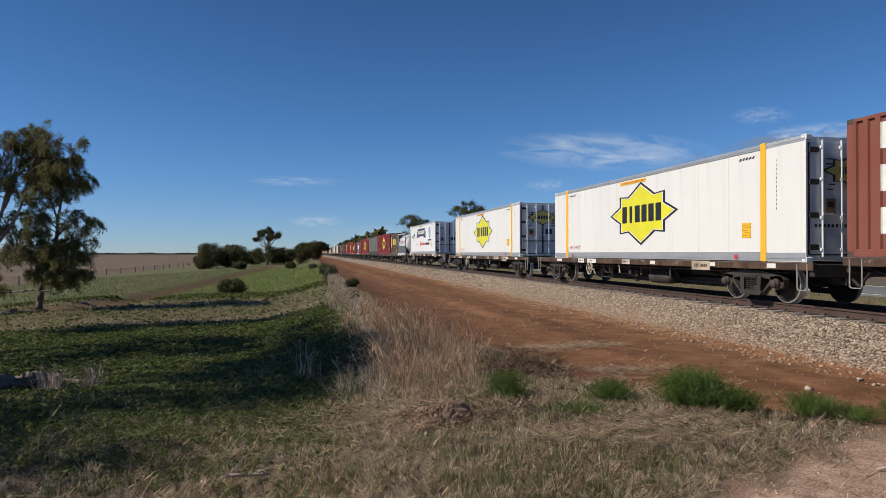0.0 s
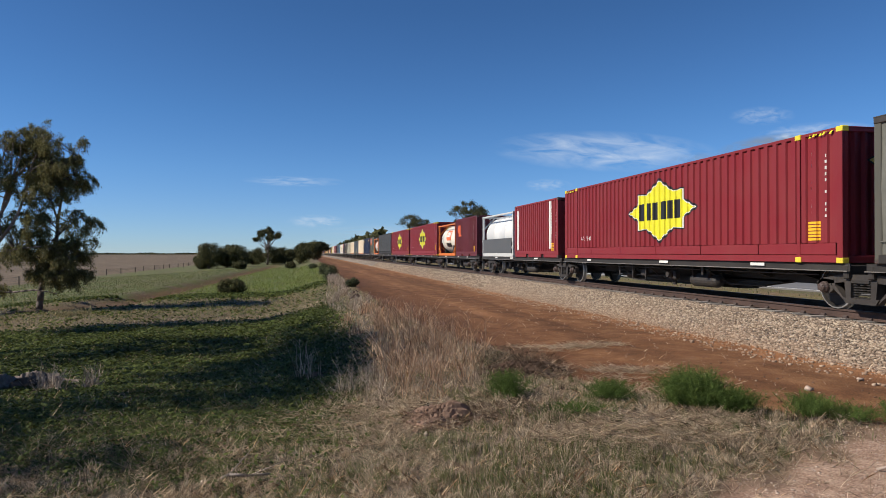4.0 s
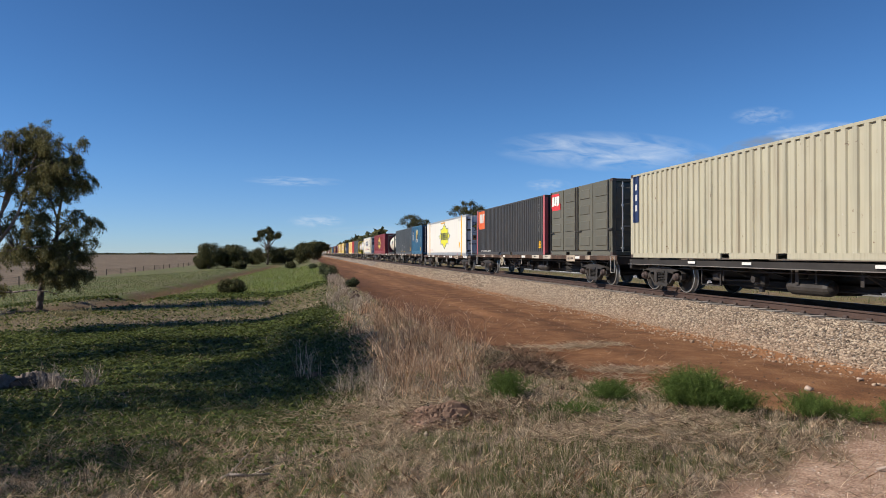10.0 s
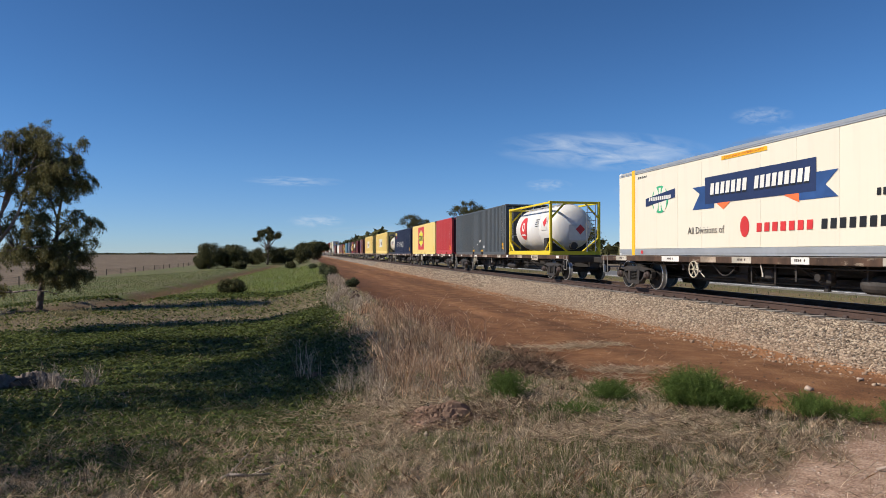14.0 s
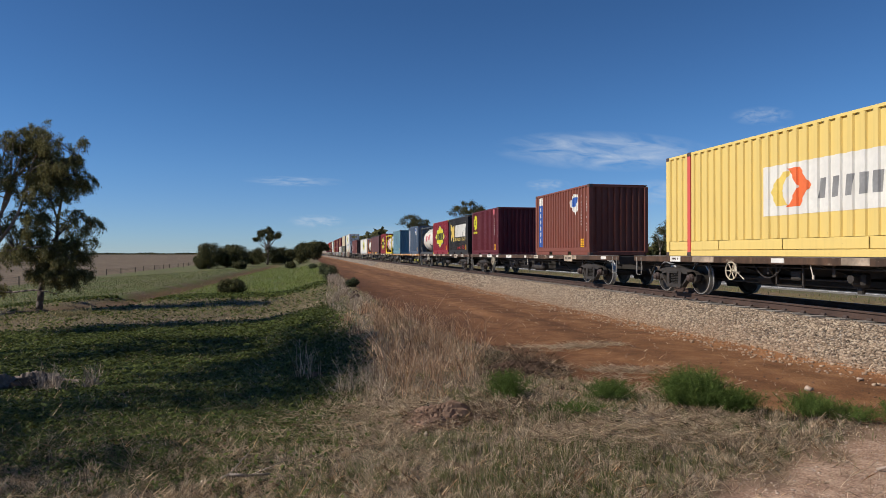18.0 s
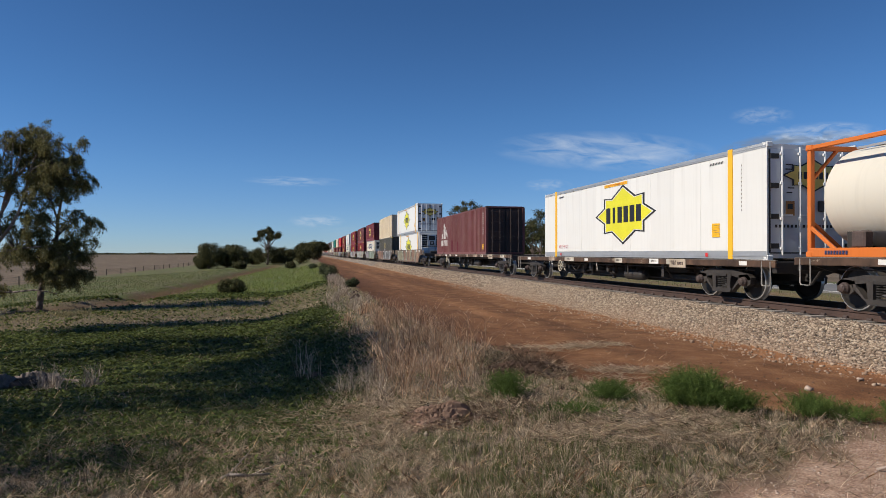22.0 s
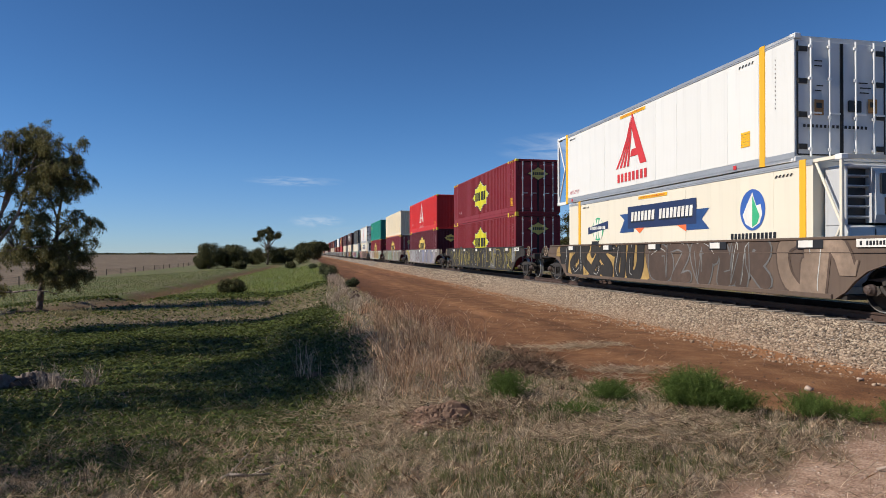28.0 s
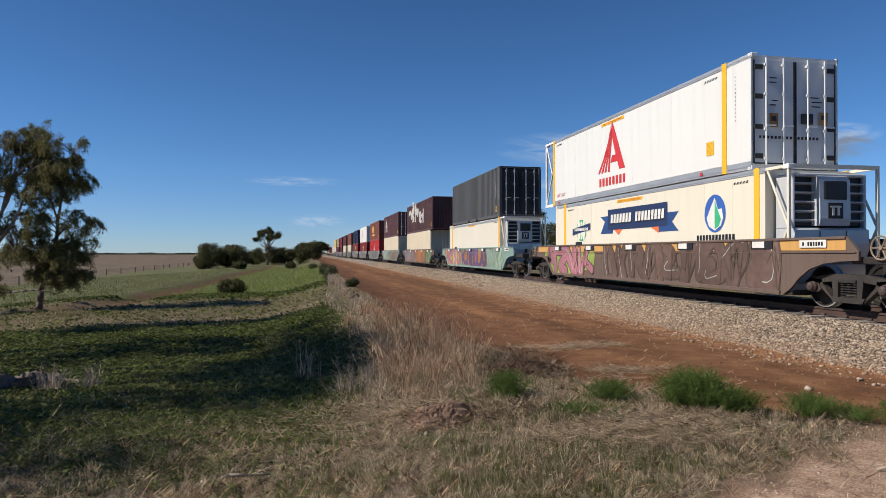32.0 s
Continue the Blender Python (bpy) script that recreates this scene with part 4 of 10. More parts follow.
def dry_box(L, H, rgb, wear=0.35, pitch=0.28, near="wall", band=False, mid=0.0, midmat=None, trim=None, cast=None, rough=0.45, doormat=None, label="", barmat=None):
    """A corrugated steel container; origin at the middle of its underside."""
    mat = paint(rgb, wear, rough)
    tm = trim or mat
    box = new("shipping_container")
    wall = Wall(L, pitch, 0.045 if pitch > 0.2 else 0.022)
    z0 = 0.42 if band else (0.30 if L < 7 else 0.15)
    def body():
        vs, fs = [], []
        k = len(wall.ys)
        vs = [(-HALF + d, y, z) for z in (z0, H - 0.07) for y, d in zip(wall.ys, wall.ds)]
        fs = [(i, k + i, k + i + 1, i + 1) for i in range(k - 1)]
        return raw_mesh("side_wall", vs, fs, mat)
    key = (L, H, pitch, band, rgb, wear, rough)
    for sx in (-1, 1):
        part("side_wall", cached(("body", *key), body), box, "", pose(0, 0, 0, 0, 0, 0 if sx < 0 else 180))
    part("roof", cached(("roof", *key), lambda: Builder().box(0, 0, H - 0.03, 2 * HALF - 0.04, L - 0.04, 0.03).mesh("roof", mat)), box)
    part("floor", cached(("floor", L), lambda: Builder().box(0, 0, 0.13, 2 * HALF - 0.1, L - 0.1, 0.04).mesh("floor", M_BLACKSTEEL)), box)
    def rail_top():
        return Builder().box(0, 0, 0, 0.06, L - 0.30, 0.07, bevel=0.008).mesh("top_rail", mat)
    for sx in (-1, 1):
        part("top_rail", cached(("toprail", L, mat.as_pointer()), rail_top), box, "", (sx * (HALF - 0.03), 0, H - 0.045))
    def rail_bottom():
        bd = Builder()
        cuts = [-1.05, 1.05] if L < 13 else []
        e = [-L / 2 + 0.16] + [c + s * 0.18 for c in cuts for s in (-1, 1)] + [L / 2 - 0.16]
        for a, b in zip(e[::2], e[1::2]):
            bd.box(0, (a + b) / 2, 0.085, 0.05, b - a, 0.15, bevel=0.006)
        if cuts:
            bd.box(0, 0, 0.155, 0.05, L - 0.4, 0.012)
        if L < 7 and not band:
            bd.box(0.004, 0, 0.235, 0.05, L - 0.34, 0.14, bevel=0.006)
        if band:
            n = 6 if L > 10 else 3
            for i in range(n):
                a = -L / 2 + 0.18 + i * (L - 0.36) / n
                bd.box(0.005, a + (L - 0.36) / n / 2, 0.29, 0.05, (L - 0.36) / n - 0.03, 0.24, bevel=0.01)
        return bd.mesh("bottom_rail", tm)
    for sx in (-1, 1):
        part("bottom_rail", cached(("botrail", L, band, tm.name, tm.as_pointer()), rail_bottom), box, "", pose(sx * (HALF - 0.026), 0, 0, 0, 0, 0 if sx < 0 else 180))
    post = cached(("post", H, mat.as_pointer()), lambda: Builder().box(0, 0, H / 2, 0.15, 0.15, H - 0.2, bevel=0.015).mesh("corner_post", mat))
    for sx in (-1, 1):
        for sy in (-1, 1):
            part("corner_post", post, box, "", (sx * (HALF - 0.072), sy * (L / 2 - 0.078), 0))
    castings(box, L, H, cast or M_CASTING)
    if mid:
        mm = midmat or mat
        mp = cached(("mid", H, mm.as_pointer(), bool(midmat)), lambda: Builder().box(0, 0, H / 2, 0.03, 0.15 if midmat else 0.10, H - 0.06, bevel=0.006).mesh("lifting_post", mm))
        for sx in (-1, 1):
            for sy in (-1, 1):
                part("lifting_post", mp, box, "", (sx * (HALF + (0.004 if midmat else -0.008)), sy * (L / 2 - mid), 0))
                for z in (0.06, H - 0.06):
                    part("corner_casting", cached(("midcast", (cast or M_CASTING).name), lambda: Builder().box(0, 0, 0, 0.06, 0.17, 0.115, bevel=0.01).mesh("corner_casting", cast or M_CASTING)), box, "", (sx * (HALF - 0.005), sy * (L / 2 - mid), z))
    if near == "doors":
        door_end(box, L, H, doormat or mat, barmat or M_CHROME)
    else:
        part("end_wall", cached(("endwall", H, mat.as_pointer()), lambda: end_wall_mesh(H, mat)), box, "", (0, -L / 2 + 0.03, 0))
    part("header", cached(("header", H, tm.as_pointer()), lambda: Builder().box(0, 0, H - 0.06, 2 * HALF - 0.3, 0.08, 0.11, bevel=0.01).mesh("header", tm)), box, "", (0, -L / 2 + 0.06, 0))
    part("end_sill", cached(("endsill", tm.as_pointer()), lambda: Builder().box(0, 0, 0.08, 2 * HALF - 0.3, 0.10, 0.15, bevel=0.01).mesh("end_sill", tm)), box, "", (0, -L / 2 + 0.06, 0))
    part("end_wall", cached(("farwall", H, mat.as_pointer()), lambda: Builder().box(0, 0, H / 2, 2 * HALF - 0.2, 0.05, H - 0.2).mesh("end_wall", mat)), box, "", (0, L / 2 - 0.06, 0))
    box["half"], box["tall"] = L / 2, H
    return tagged(box, label, "shipping container", "containers on the train"), wall


REEFER_WHITE = (0.75, 0.74, 0.705)


def cooling_unit(box, L, H, white, frame_paint):
    """Open end frame with the refrigeration machine set behind it."""
    bd = Builder()
    for sx in (-1, 1):
        bd.box(sx * (HALF - 0.05), -L / 2 + 0.05, H / 2, 0.07, 0.07, H, bevel=0.01)
        bd.cyl((sx * (HALF - 0.05), -L / 2 + 0.06, H * 0.50), (sx * (HALF - 0.05), -L / 2 + 0.74, H - 0.1), 0.03, seg=8)
        bd.cyl((sx * (HALF - 0.05), -L / 2 + 0.06, H * 0.50), (sx * (HALF - 0.05), -L / 2 + 0.74, 0.1), 0.03, seg=8)
        bd.box(sx * (HALF - 0.05), -L / 2 + 0.42, H - 0.05, 0.07, 0.78, 0.07).box(sx * (HALF - 0.05), -L / 2 + 0.42, 0.06, 0.08, 0.78, 0.10)
    bd.box(0, -L / 2 + 0.05, H - 0.05, 2 * HALF - 0.1, 0.09, 0.09).box(0, -L / 2 + 0.05, 0.08, 2 * HALF - 0.1, 0.09, 0.14)
    part("end_frame", bd.mesh("end_frame", frame_paint), box, "open tubular end frame")
    y = -L / 2 + 0.44
    silver = paint((0.60, 0.61, 0.62), 0.25, 0.35, 0.2)
    part("lower_casing", cached("rf_lower", lambda: Builder().box(0, 0, 0.36, 2.0, 0.5, 0.46, bevel=0.03).box(0, -0.26, 0.50, 1.86, 0.02, 0.05).box(0, -0.26, 0.24, 1.86, 0.02, 0.05).mesh("lower_casing", M_ALU)), box, "ribbed grey sheet casing", (0, y, 0))
    def shell():
        """Bowed white shell: full at the middle, tucked in below."""
        bd = Builder()
        bd.prism([(0.28, 0.60), (-0.14, 0.60), (-0.30, 0.74), (-0.36, 1.05), (-0.35, 1.36), (-0.24, 1.42), (0.28, 1.42)], -0.97, 0.97)
        return bd.mesh("unit_casing", silver)
    c = part("unit_casing", cached("rf_shell", shell), box, "bowed pale refrigeration casing", (0, y, 0))
    part("seam", cached("rf_seam", lambda: Builder().box(-0.34, -0.362, 1.06, 0.014, 0.012, 0.56).box(0.36, -0.362, 1.06, 0.014, 0.012, 0.56).box(0.06, -0.372, 0.95, 0.16, 0.02, 0.22, bevel=0.008).mesh("seam", M_BLACKSTEEL)), c)
    part("grille", cached("rf_grille", lambda: Builder().box(0, 0.06, 2.02, 1.92, 0.46, 1.20, bevel=0.05).mesh("grille", M_BLACK)), box, "black condenser grille", (0, y, 0))
    part("shroud", cached("rf_shroud", lambda: Builder().box(0, -0.02, 2.62, 1.9, 0.60, 0.09, bevel=0.03).box(-0.95, 0.0, 2.02, 0.07, 0.56, 1.24, bevel=0.02).box(0.95, 0.0, 2.02, 0.07, 0.56, 1.24, bevel=0.02).mesh("shroud", silver)), box, "pale shroud round the grille", (0, y, 0))
    sl = cached("louvre", lambda: Builder().box(0, 0, 0, 0.54, 0.10, 0.035, bevel=0.01).mesh("slat", silver))
    for k in (-0.66, 0.66):
        for i in range(5):
            part("slat", sl, box, "pale louvre slat", pose(k, y - 0.22, 1.58 + i * 0.21, -18, 0, 0))
    p = part("front_panel", cached("rf_panel", lambda: Builder().prism([(0.1, 1.46), (-0.40, 1.46), (-0.44, 1.62), (-0.42, 2.50), (-0.32, 2.60), (0.1, 2.62)], -0.40, 0.40).mesh("front_panel", silver)), box, "pale protruding middle panel", (0, y, 0))
    part("screen", cached("rf_screen", lambda: Builder().box(0, -0.437, 2.26, 0.60, 0.03, 0.42, bevel=0.02).mesh("screen", M_BLACK)), p, "black mesh screen")
    part("badge", cached("rf_badge", lambda: Builder().box(0, -0.440, 1.80, 0.40, 0.02, 0.36, bevel=0.008).mesh("badge", M_BLACKSTEEL)), p, "dark badge")
    part("badge_bar", cached("rf_bar", lambda: Builder().box(-0.07, -0.453, 1.80, 0.06, 0.01, 0.22).box(0.07, -0.453, 1.80, 0.06, 0.01, 0.22).box(0, -0.453, 1.89, 0.28, 0.01, 0.04).mesh("badge_bar", M_BAR)), p)



def reefer(L=14.78, H=2.78, rgb=REEFER_WHITE, near="doors", far_frame=False, wear=0.10, label="", posts=True):
    """An insulated container with flush panels, alloy rails and yellow lifting posts."""
    mat = paint(rgb, wear, 0.35)
    amber = paint((0.83, 0.45, 0.03), 0.12, 0.45)
    box = new("refrigerated_container")
    a, b = (-L / 2 + (0.78 if near == "unit" else 0.02)), (L / 2 - (1.0 if far_frame else 0.02))
    def body():
        return Builder().box(0, (a + b) / 2, H / 2, 2 * HALF - 0.05, b - a - 0.03, H - 0.10).mesh("insulated_body", mat)
    key = (L, H, rgb, near, far_frame)
    part("insulated_body", cached(("reefbody", *key), body), box, "insulated body")
    pw = (b - a) / 11
    pm = cached(("reefpanel", *key), lambda: Builder().box(0, 0, H / 2 + 0.06, 0.02, pw - 0.004, H - 0.34, bevel=0.0015).mesh("panel", mat))
    for i in range(11):
        part("panel", pm, box, "", (-HALF + 0.016, a + (i + 0.5) * pw, 0))
    tr = cached(("reeftop", L, near, far_frame), lambda: Builder().box(0, (a + b) / 2, H - 0.075, 0.03, b - a, 0.13, bevel=0.006).box(0.0, (a + b) / 2, H - 0.08, 0.045, b - a, 0.02).box(0.0, (a + b) / 2, H - 0.125, 0.045, b - a, 0.015).mesh("top_rail", M_ALU))
    br = cached(("reefbot", L, near, far_frame), lambda: Builder().box(0, (a + b) / 2, 0.12, 0.05, b - a, 0.20, bevel=0.006).box(-0.004, (a + b) / 2, 0.10, 0.06, b - a, 0.03).mesh("bottom_rail", M_ALU))
    for sx in (-1, 1):
        part("top_rail", tr, box, "ribbed alloy top rail", (sx * (HALF - 0.012), 0, 0))
        part("bottom_rail", br, box, "ribbed alloy bottom rail", (sx * (HALF - 0.02), 0, 0))
    m40 = L / 2 - 12.192 / 2 + 0.08
    if not posts:
        amber = mat
    yp = cached(("amberpost", H, posts), lambda: Builder().box(0, 0, H / 2 + 0.01, 0.035, 0.19, H, bevel=0.006).mesh("lifting_post", amber))
    wp = cached(("endpanel", L, H, rgb), lambda: Builder().box(0, 0, H / 2, 0.03, m40 - 0.14 if near == "doors" else 0.9, H - 0.02, bevel=0.006).mesh("end_panel", mat))
    for sx in (-1, 1):
        for sy in (-1, 1):
            part("lifting_post", yp, box, "amber lifting post", (sx * (HALF - 0.002), sy * (L / 2 - m40), 0))
            if near == "doors" or sy > 0:
                part("end_panel", wp, box, "", (sx * (HALF - 0.012), sy * (L / 2 - (m40 - 0.12) / 2), 0)) if not (far_frame and sy > 0) else None
    wall = Wall(L)
    wh = paint((0.80, 0.80, 0.78), 0.15, 0.4)
    castings(box, L, H, wh)
    if near == "doors":
        doors = paint((0.62, 0.64, 0.66), 0.25, 0.4)
        door_end(box, L, H, doors, wh, hinge=M_BLACKSTEEL)
        y = -L / 2 + 0.02
        end_decal([rect(-0.62, 1.22, 0.24, 0.34), rect(0.78, 1.30, 0.24, 0.32)], M_DECK_ORANGE, y, 0.035, box, "amber warning plates", "warning_plate")
        end_decal([rect(-0.62, 1.26, 0.14, 0.12), rect(0.78, 1.33, 0.14, 0.12)], M_BLACK, y, 0.038, box, "", "marking")
        end_decal(letter_blocks(-0.2, 0.80, 1.7, 0.07, 16, 0.4), M_BLACKSTEEL, y, 0.036, box, "row of black marks on the doors", "marking")
        r = random.Random(4)
        end_decal([rect(k + r.uniform(-0.05, 0.05), 2.25 - 0.11 * i, r.uniform(0.12, 0.32), 0.028) for k in (-0.6, 0.55) for i in range(7) if r.random() < 0.75], M_BLACKSTEEL, y, 0.036, box, "small dark lettering bars on the doors", "marking")
        part("vent_flap", cached("ventflap", lambda: Builder().box(0, 0, 0, 0.34, 0.06, 0.26, bevel=0.02).mesh("vent_flap", M_BLACK)), box, "", (0.32, -L / 2 - 0.0, 1.28))
    elif near == "unit":
        cooling_unit(box, L, H, wh, mat)
    if far_frame:
        bd = Builder()
        for sx in (-1, 1):
            bd.box(sx * (HALF - 0.05), L / 2 - 0.05, H / 2, 0.09, 0.10, H, bevel=0.01).box(sx * (HALF - 0.05), L / 2 - 0.5, H - 0.05, 0.09, 1.0, 0.09).box(sx * (HALF - 0.05), L / 2 - 0.5, 0.06, 0.09, 1.0, 0.12)
            bd.cyl((sx * (HALF - 0.05), L / 2 - 0.06, H - 0.1), (sx * (HALF - 0.05), L / 2 - 0.75, H / 2), 0.035, seg=8).cyl((sx * (HALF - 0.05), L / 2 - 0.06, 0.1), (sx * (HALF - 0.05), L / 2 - 0.75, H / 2), 0.035, seg=8)
        part("end_frame", bd.mesh("end_frame", wh), box, "open white end frame")
        part("unit_casing", Builder().box(0, L / 2 - 0.65, H / 2, 1.9, 0.6, H - 0.6, bevel=0.05).mesh("unit_casing", M_BLACKSTEEL), box)
    # stripes and small plates that all of these carry
    hz = []
    for k in (-1, 1):
        for i in range(5):
            hh = k * (L / 2 - m40) - k * (0.35 + i * 0.12)
            hz.append([(hh - 0.05, H - 0.30), (hh, H - 0.30), (hh + 0.05, H - 0.24), (hh, H - 0.24)])
    decal(hz, M_BLACK, wall, 0.006, box, "black hazard dashes", "marking")
    hn = L / 2 - m40 + 0.45
    upright_marks(box, wall, hn, H - 0.45, 12, M_CASTING, 0.03, 0.05, 0.10) if near == "doors" else None
    decal([rect(L / 2 - m40 - 0.62, 0.92 - 0.062 * i, 0.34, 0.052) for i in range(6)], M_AMBER, wall, 0.006, box, "amber instruction panel", "warning_plate")
    ps = text_polys("DO NOT STACK 20' CONTAINERS ON ROOF", 0.075, -0.4, H - 0.235)
    decal([rect(-0.4, H - 0.235, 1.75, 0.10)], M_AMBER, wall, 0.005, box, "amber notice strip", "notice")
    decal(ps, M_RED, wall, 0.007, box, "", "lettering")
    decal([rect(L / 2 - m40 - 1.0, 0.12, 0.12, 0.1), rect(-L / 2 + m40 + 0.6, 0.12, 0.12, 0.1)], M_RED, wall, 0.030, box, "", "marking")
    box["half"], box["tall"] = L / 2, H
    return tagged(box, label or "white refrigerated container with amber lifting posts", "shipping container", "containers on the train"), wall


def tank(rgb_frame, rgb_tank, grey_skirt=False, label="", H=2.40, blunt=False):
    """A twenty-foot tank container: barrel in an open frame."""
    L = 6.06
    fm, tm = paint(rgb_frame, 0.25, 0.45), paint(rgb_tank, 0.22, 0.35)
    box = new("tank_container")
    def posts():
        return Builder().box(0, 0, H / 2, 0.11, 0.11, H, bevel=0.012).mesh("corner_post", fm)
    key = (rgb_frame, H)
    for sx in (-1, 1):
        for sy in (-1, 1):
            part("corner_post", cached(("tpost", *key), posts), box, "", (sx * (HALF - 0.075), sy * (L / 2 - 0.07), 0))
    def rails():
        bd = Builder()
        for sx in (-1, 1):
            bd.box(sx * (HALF - 0.06), 0, 0.10, 0.10, L - 0.2, 0.19, bevel=0.01)
            bd.box(sx * (HALF - 0.06), 0, H - 0.06, 0.08, L - 0.2, 0.09, bevel=0.01)
            for k in (-1, 1):
                bd.cyl((sx * (HALF - 0.06), k * (L / 2 - 0.1), 0.62), (sx * (HALF - 0.06), k * (L / 2 - 0.75), 0.16), 0.045, seg=6)
        for k in (-1, 1):
            y = k * (L / 2 - 0.07)
            bd.box(0, y, 0.09, 2.2, 0.11, 0.16).box(0, y, H - 0.06, 2.2, 0.10, 0.10)
            for sx in (-1, 1):
                bd.cyl((sx * 1.12, y, 0.75), (sx * 0.35, y, 0.14), 0.045, seg=6)
                bd.cyl((sx * 1.12, y, H - 0.75), (sx * 0.5, y, H - 0.10), 0.045, seg=6)
        return bd.mesh("frame_rail", fm)
    part("frame_rail", cached(("trails", *key), rails), box, "painted steel frame")
    R = 1.06
    zc = 0.20 + R
    prof = [(-2.86, 0.01), (-2.84, 0.35), (-2.76, 0.68), (-2.62, 0.92), (-2.45, 1.0), (-2.28, R), (-1.2, R), (-1.19, R + 0.012), (-1.11, R + 0.012), (-1.10, R), (0.98, R), (0.99, R + 0.012), (1.07, R + 0.012), (1.08, R), (2.28, R), (2.45, 1.0), (2.62, 0.92), (2.76, 0.68), (2.84, 0.35), (2.86, 0.01)]
    if blunt:
        prof = [(-2.93, 0.01), (-2.91, 0.45), (-2.86, 0.80), (-2.78, 0.98), (-2.68, R)] + prof[6:14] + [(2.68, R), (2.78, 0.98), (2.86, 0.80), (2.91, 0.45), (2.93, 0.01)]
    part("barrel", cached(("barrel", rgb_tank, blunt), lambda: Builder().lathe(prof, 40, "Y", (0, 0, zc)).mesh("barrel", tm, smooth=True)), box, "pale insulated tank barrel")
    part("walkway", cached("walkway", lambda: Builder().box(0.0, 0, H - 0.06, 0.55, 4.6, 0.03).box(-0.5, 0, H - 0.12, 0.04, 4.8, 0.04).cyl((0, 0.2, H - 0.30), (0, 0.2, H - 0.08), 0.25).mesh("walkway", M_ALU)), box, "alloy walkway on the tank")
    part("saddle", cached("saddle", lambda: Builder().box(0, -2.3, 0.28, 1.6, 0.12, 0.5).box(0, 2.3, 0.28, 1.6, 0.12, 0.5).mesh("saddle", M_BLACKSTEEL)), box)
    part("ladder", cached("tladder", lambda: Builder().box(0.55, -L / 2 + 0.0, H / 2, 0.03, 0.03, H - 0.3).box(0.95, -L / 2 + 0.0, H / 2, 0.03, 0.03, H - 0.3).box(0.75, -L / 2, 0.5, 0.4, 0.03, 0.03).box(0.75, -L / 2, 0.85, 0.4, 0.03, 0.03).box(0.75, -L / 2, 1.2, 0.4, 0.03, 0.03).box(0.75, -L / 2, 1.55, 0.4, 0.03, 0.03).box(0.75, -L / 2, 1.9, 0.4, 0.03, 0.03).mesh("ladder", M_ALU)), box, "small access ladder")
    part("valve_box", cached("valvebox", lambda: Builder().box(-0.98, -2.2, 0.55, 0.3, 0.35, 0.45, bevel=0.03).mesh("valve_box", M_BLACKSTEEL)), box)
    part("outlet_pipe", cached("outletpipe", lambda: Builder().cyl((0, -2.9, 0.42), (0, -2.6, 0.42), 0.16).mesh("outlet_pipe", M_BLACKSTEEL)), box)
    castings(box, L, H, fm)
    if grey_skirt:
        sk = paint((0.10, 0.105, 0.11), 0.2, 0.5)
        part("skirt", Builder().box(-HALF + 0.03, 0.1, 0.60, 0.03, L - 0.4, 0.82, bevel=0.008).mesh("skirt", sk), box, "dark grey side skirt")
    box["half"], box["tall"] = L / 2, H
    tagged(box, label, "tank container", "containers on the train")

    def on_barrel(polys, mat, lift=0.006, lab=""):
        """Paint on the barrel's side: v is the height, followed round the curve."""
        bm = bmesh.new()
        for p in polys:
            bm.faces.new([bm.verts.new((0, -h, v)) for h, v in p])
        bm.normal_update()
        bmesh.ops.triangulate(bm, faces=bm.faces[:])
        lo, hi = min(v.co.z for v in bm.verts), max(v.co.z for v in bm.verts)
        z = lo + 0.07
        while z < hi:
            bmesh.ops.bisect_plane(bm, geom=bm.verts[:] + bm.edges[:] + bm.faces[:], plane_co=(0, 0, z), plane_no=(0, 0, 1), dist=1e-5)
            z += 0.07
        for v in bm.verts:
            v.co.x = -math.sqrt(max(0.01, (R + 0.014) ** 2 - (v.co.z - zc) ** 2)) - lift
        me = bpy.data.meshes.new("logo")
        bm.to_mesh(me)
        bm.free()
        me.materials.append(mat)
        part("logo", me, box, lab)
    return box, on_barrel, zc


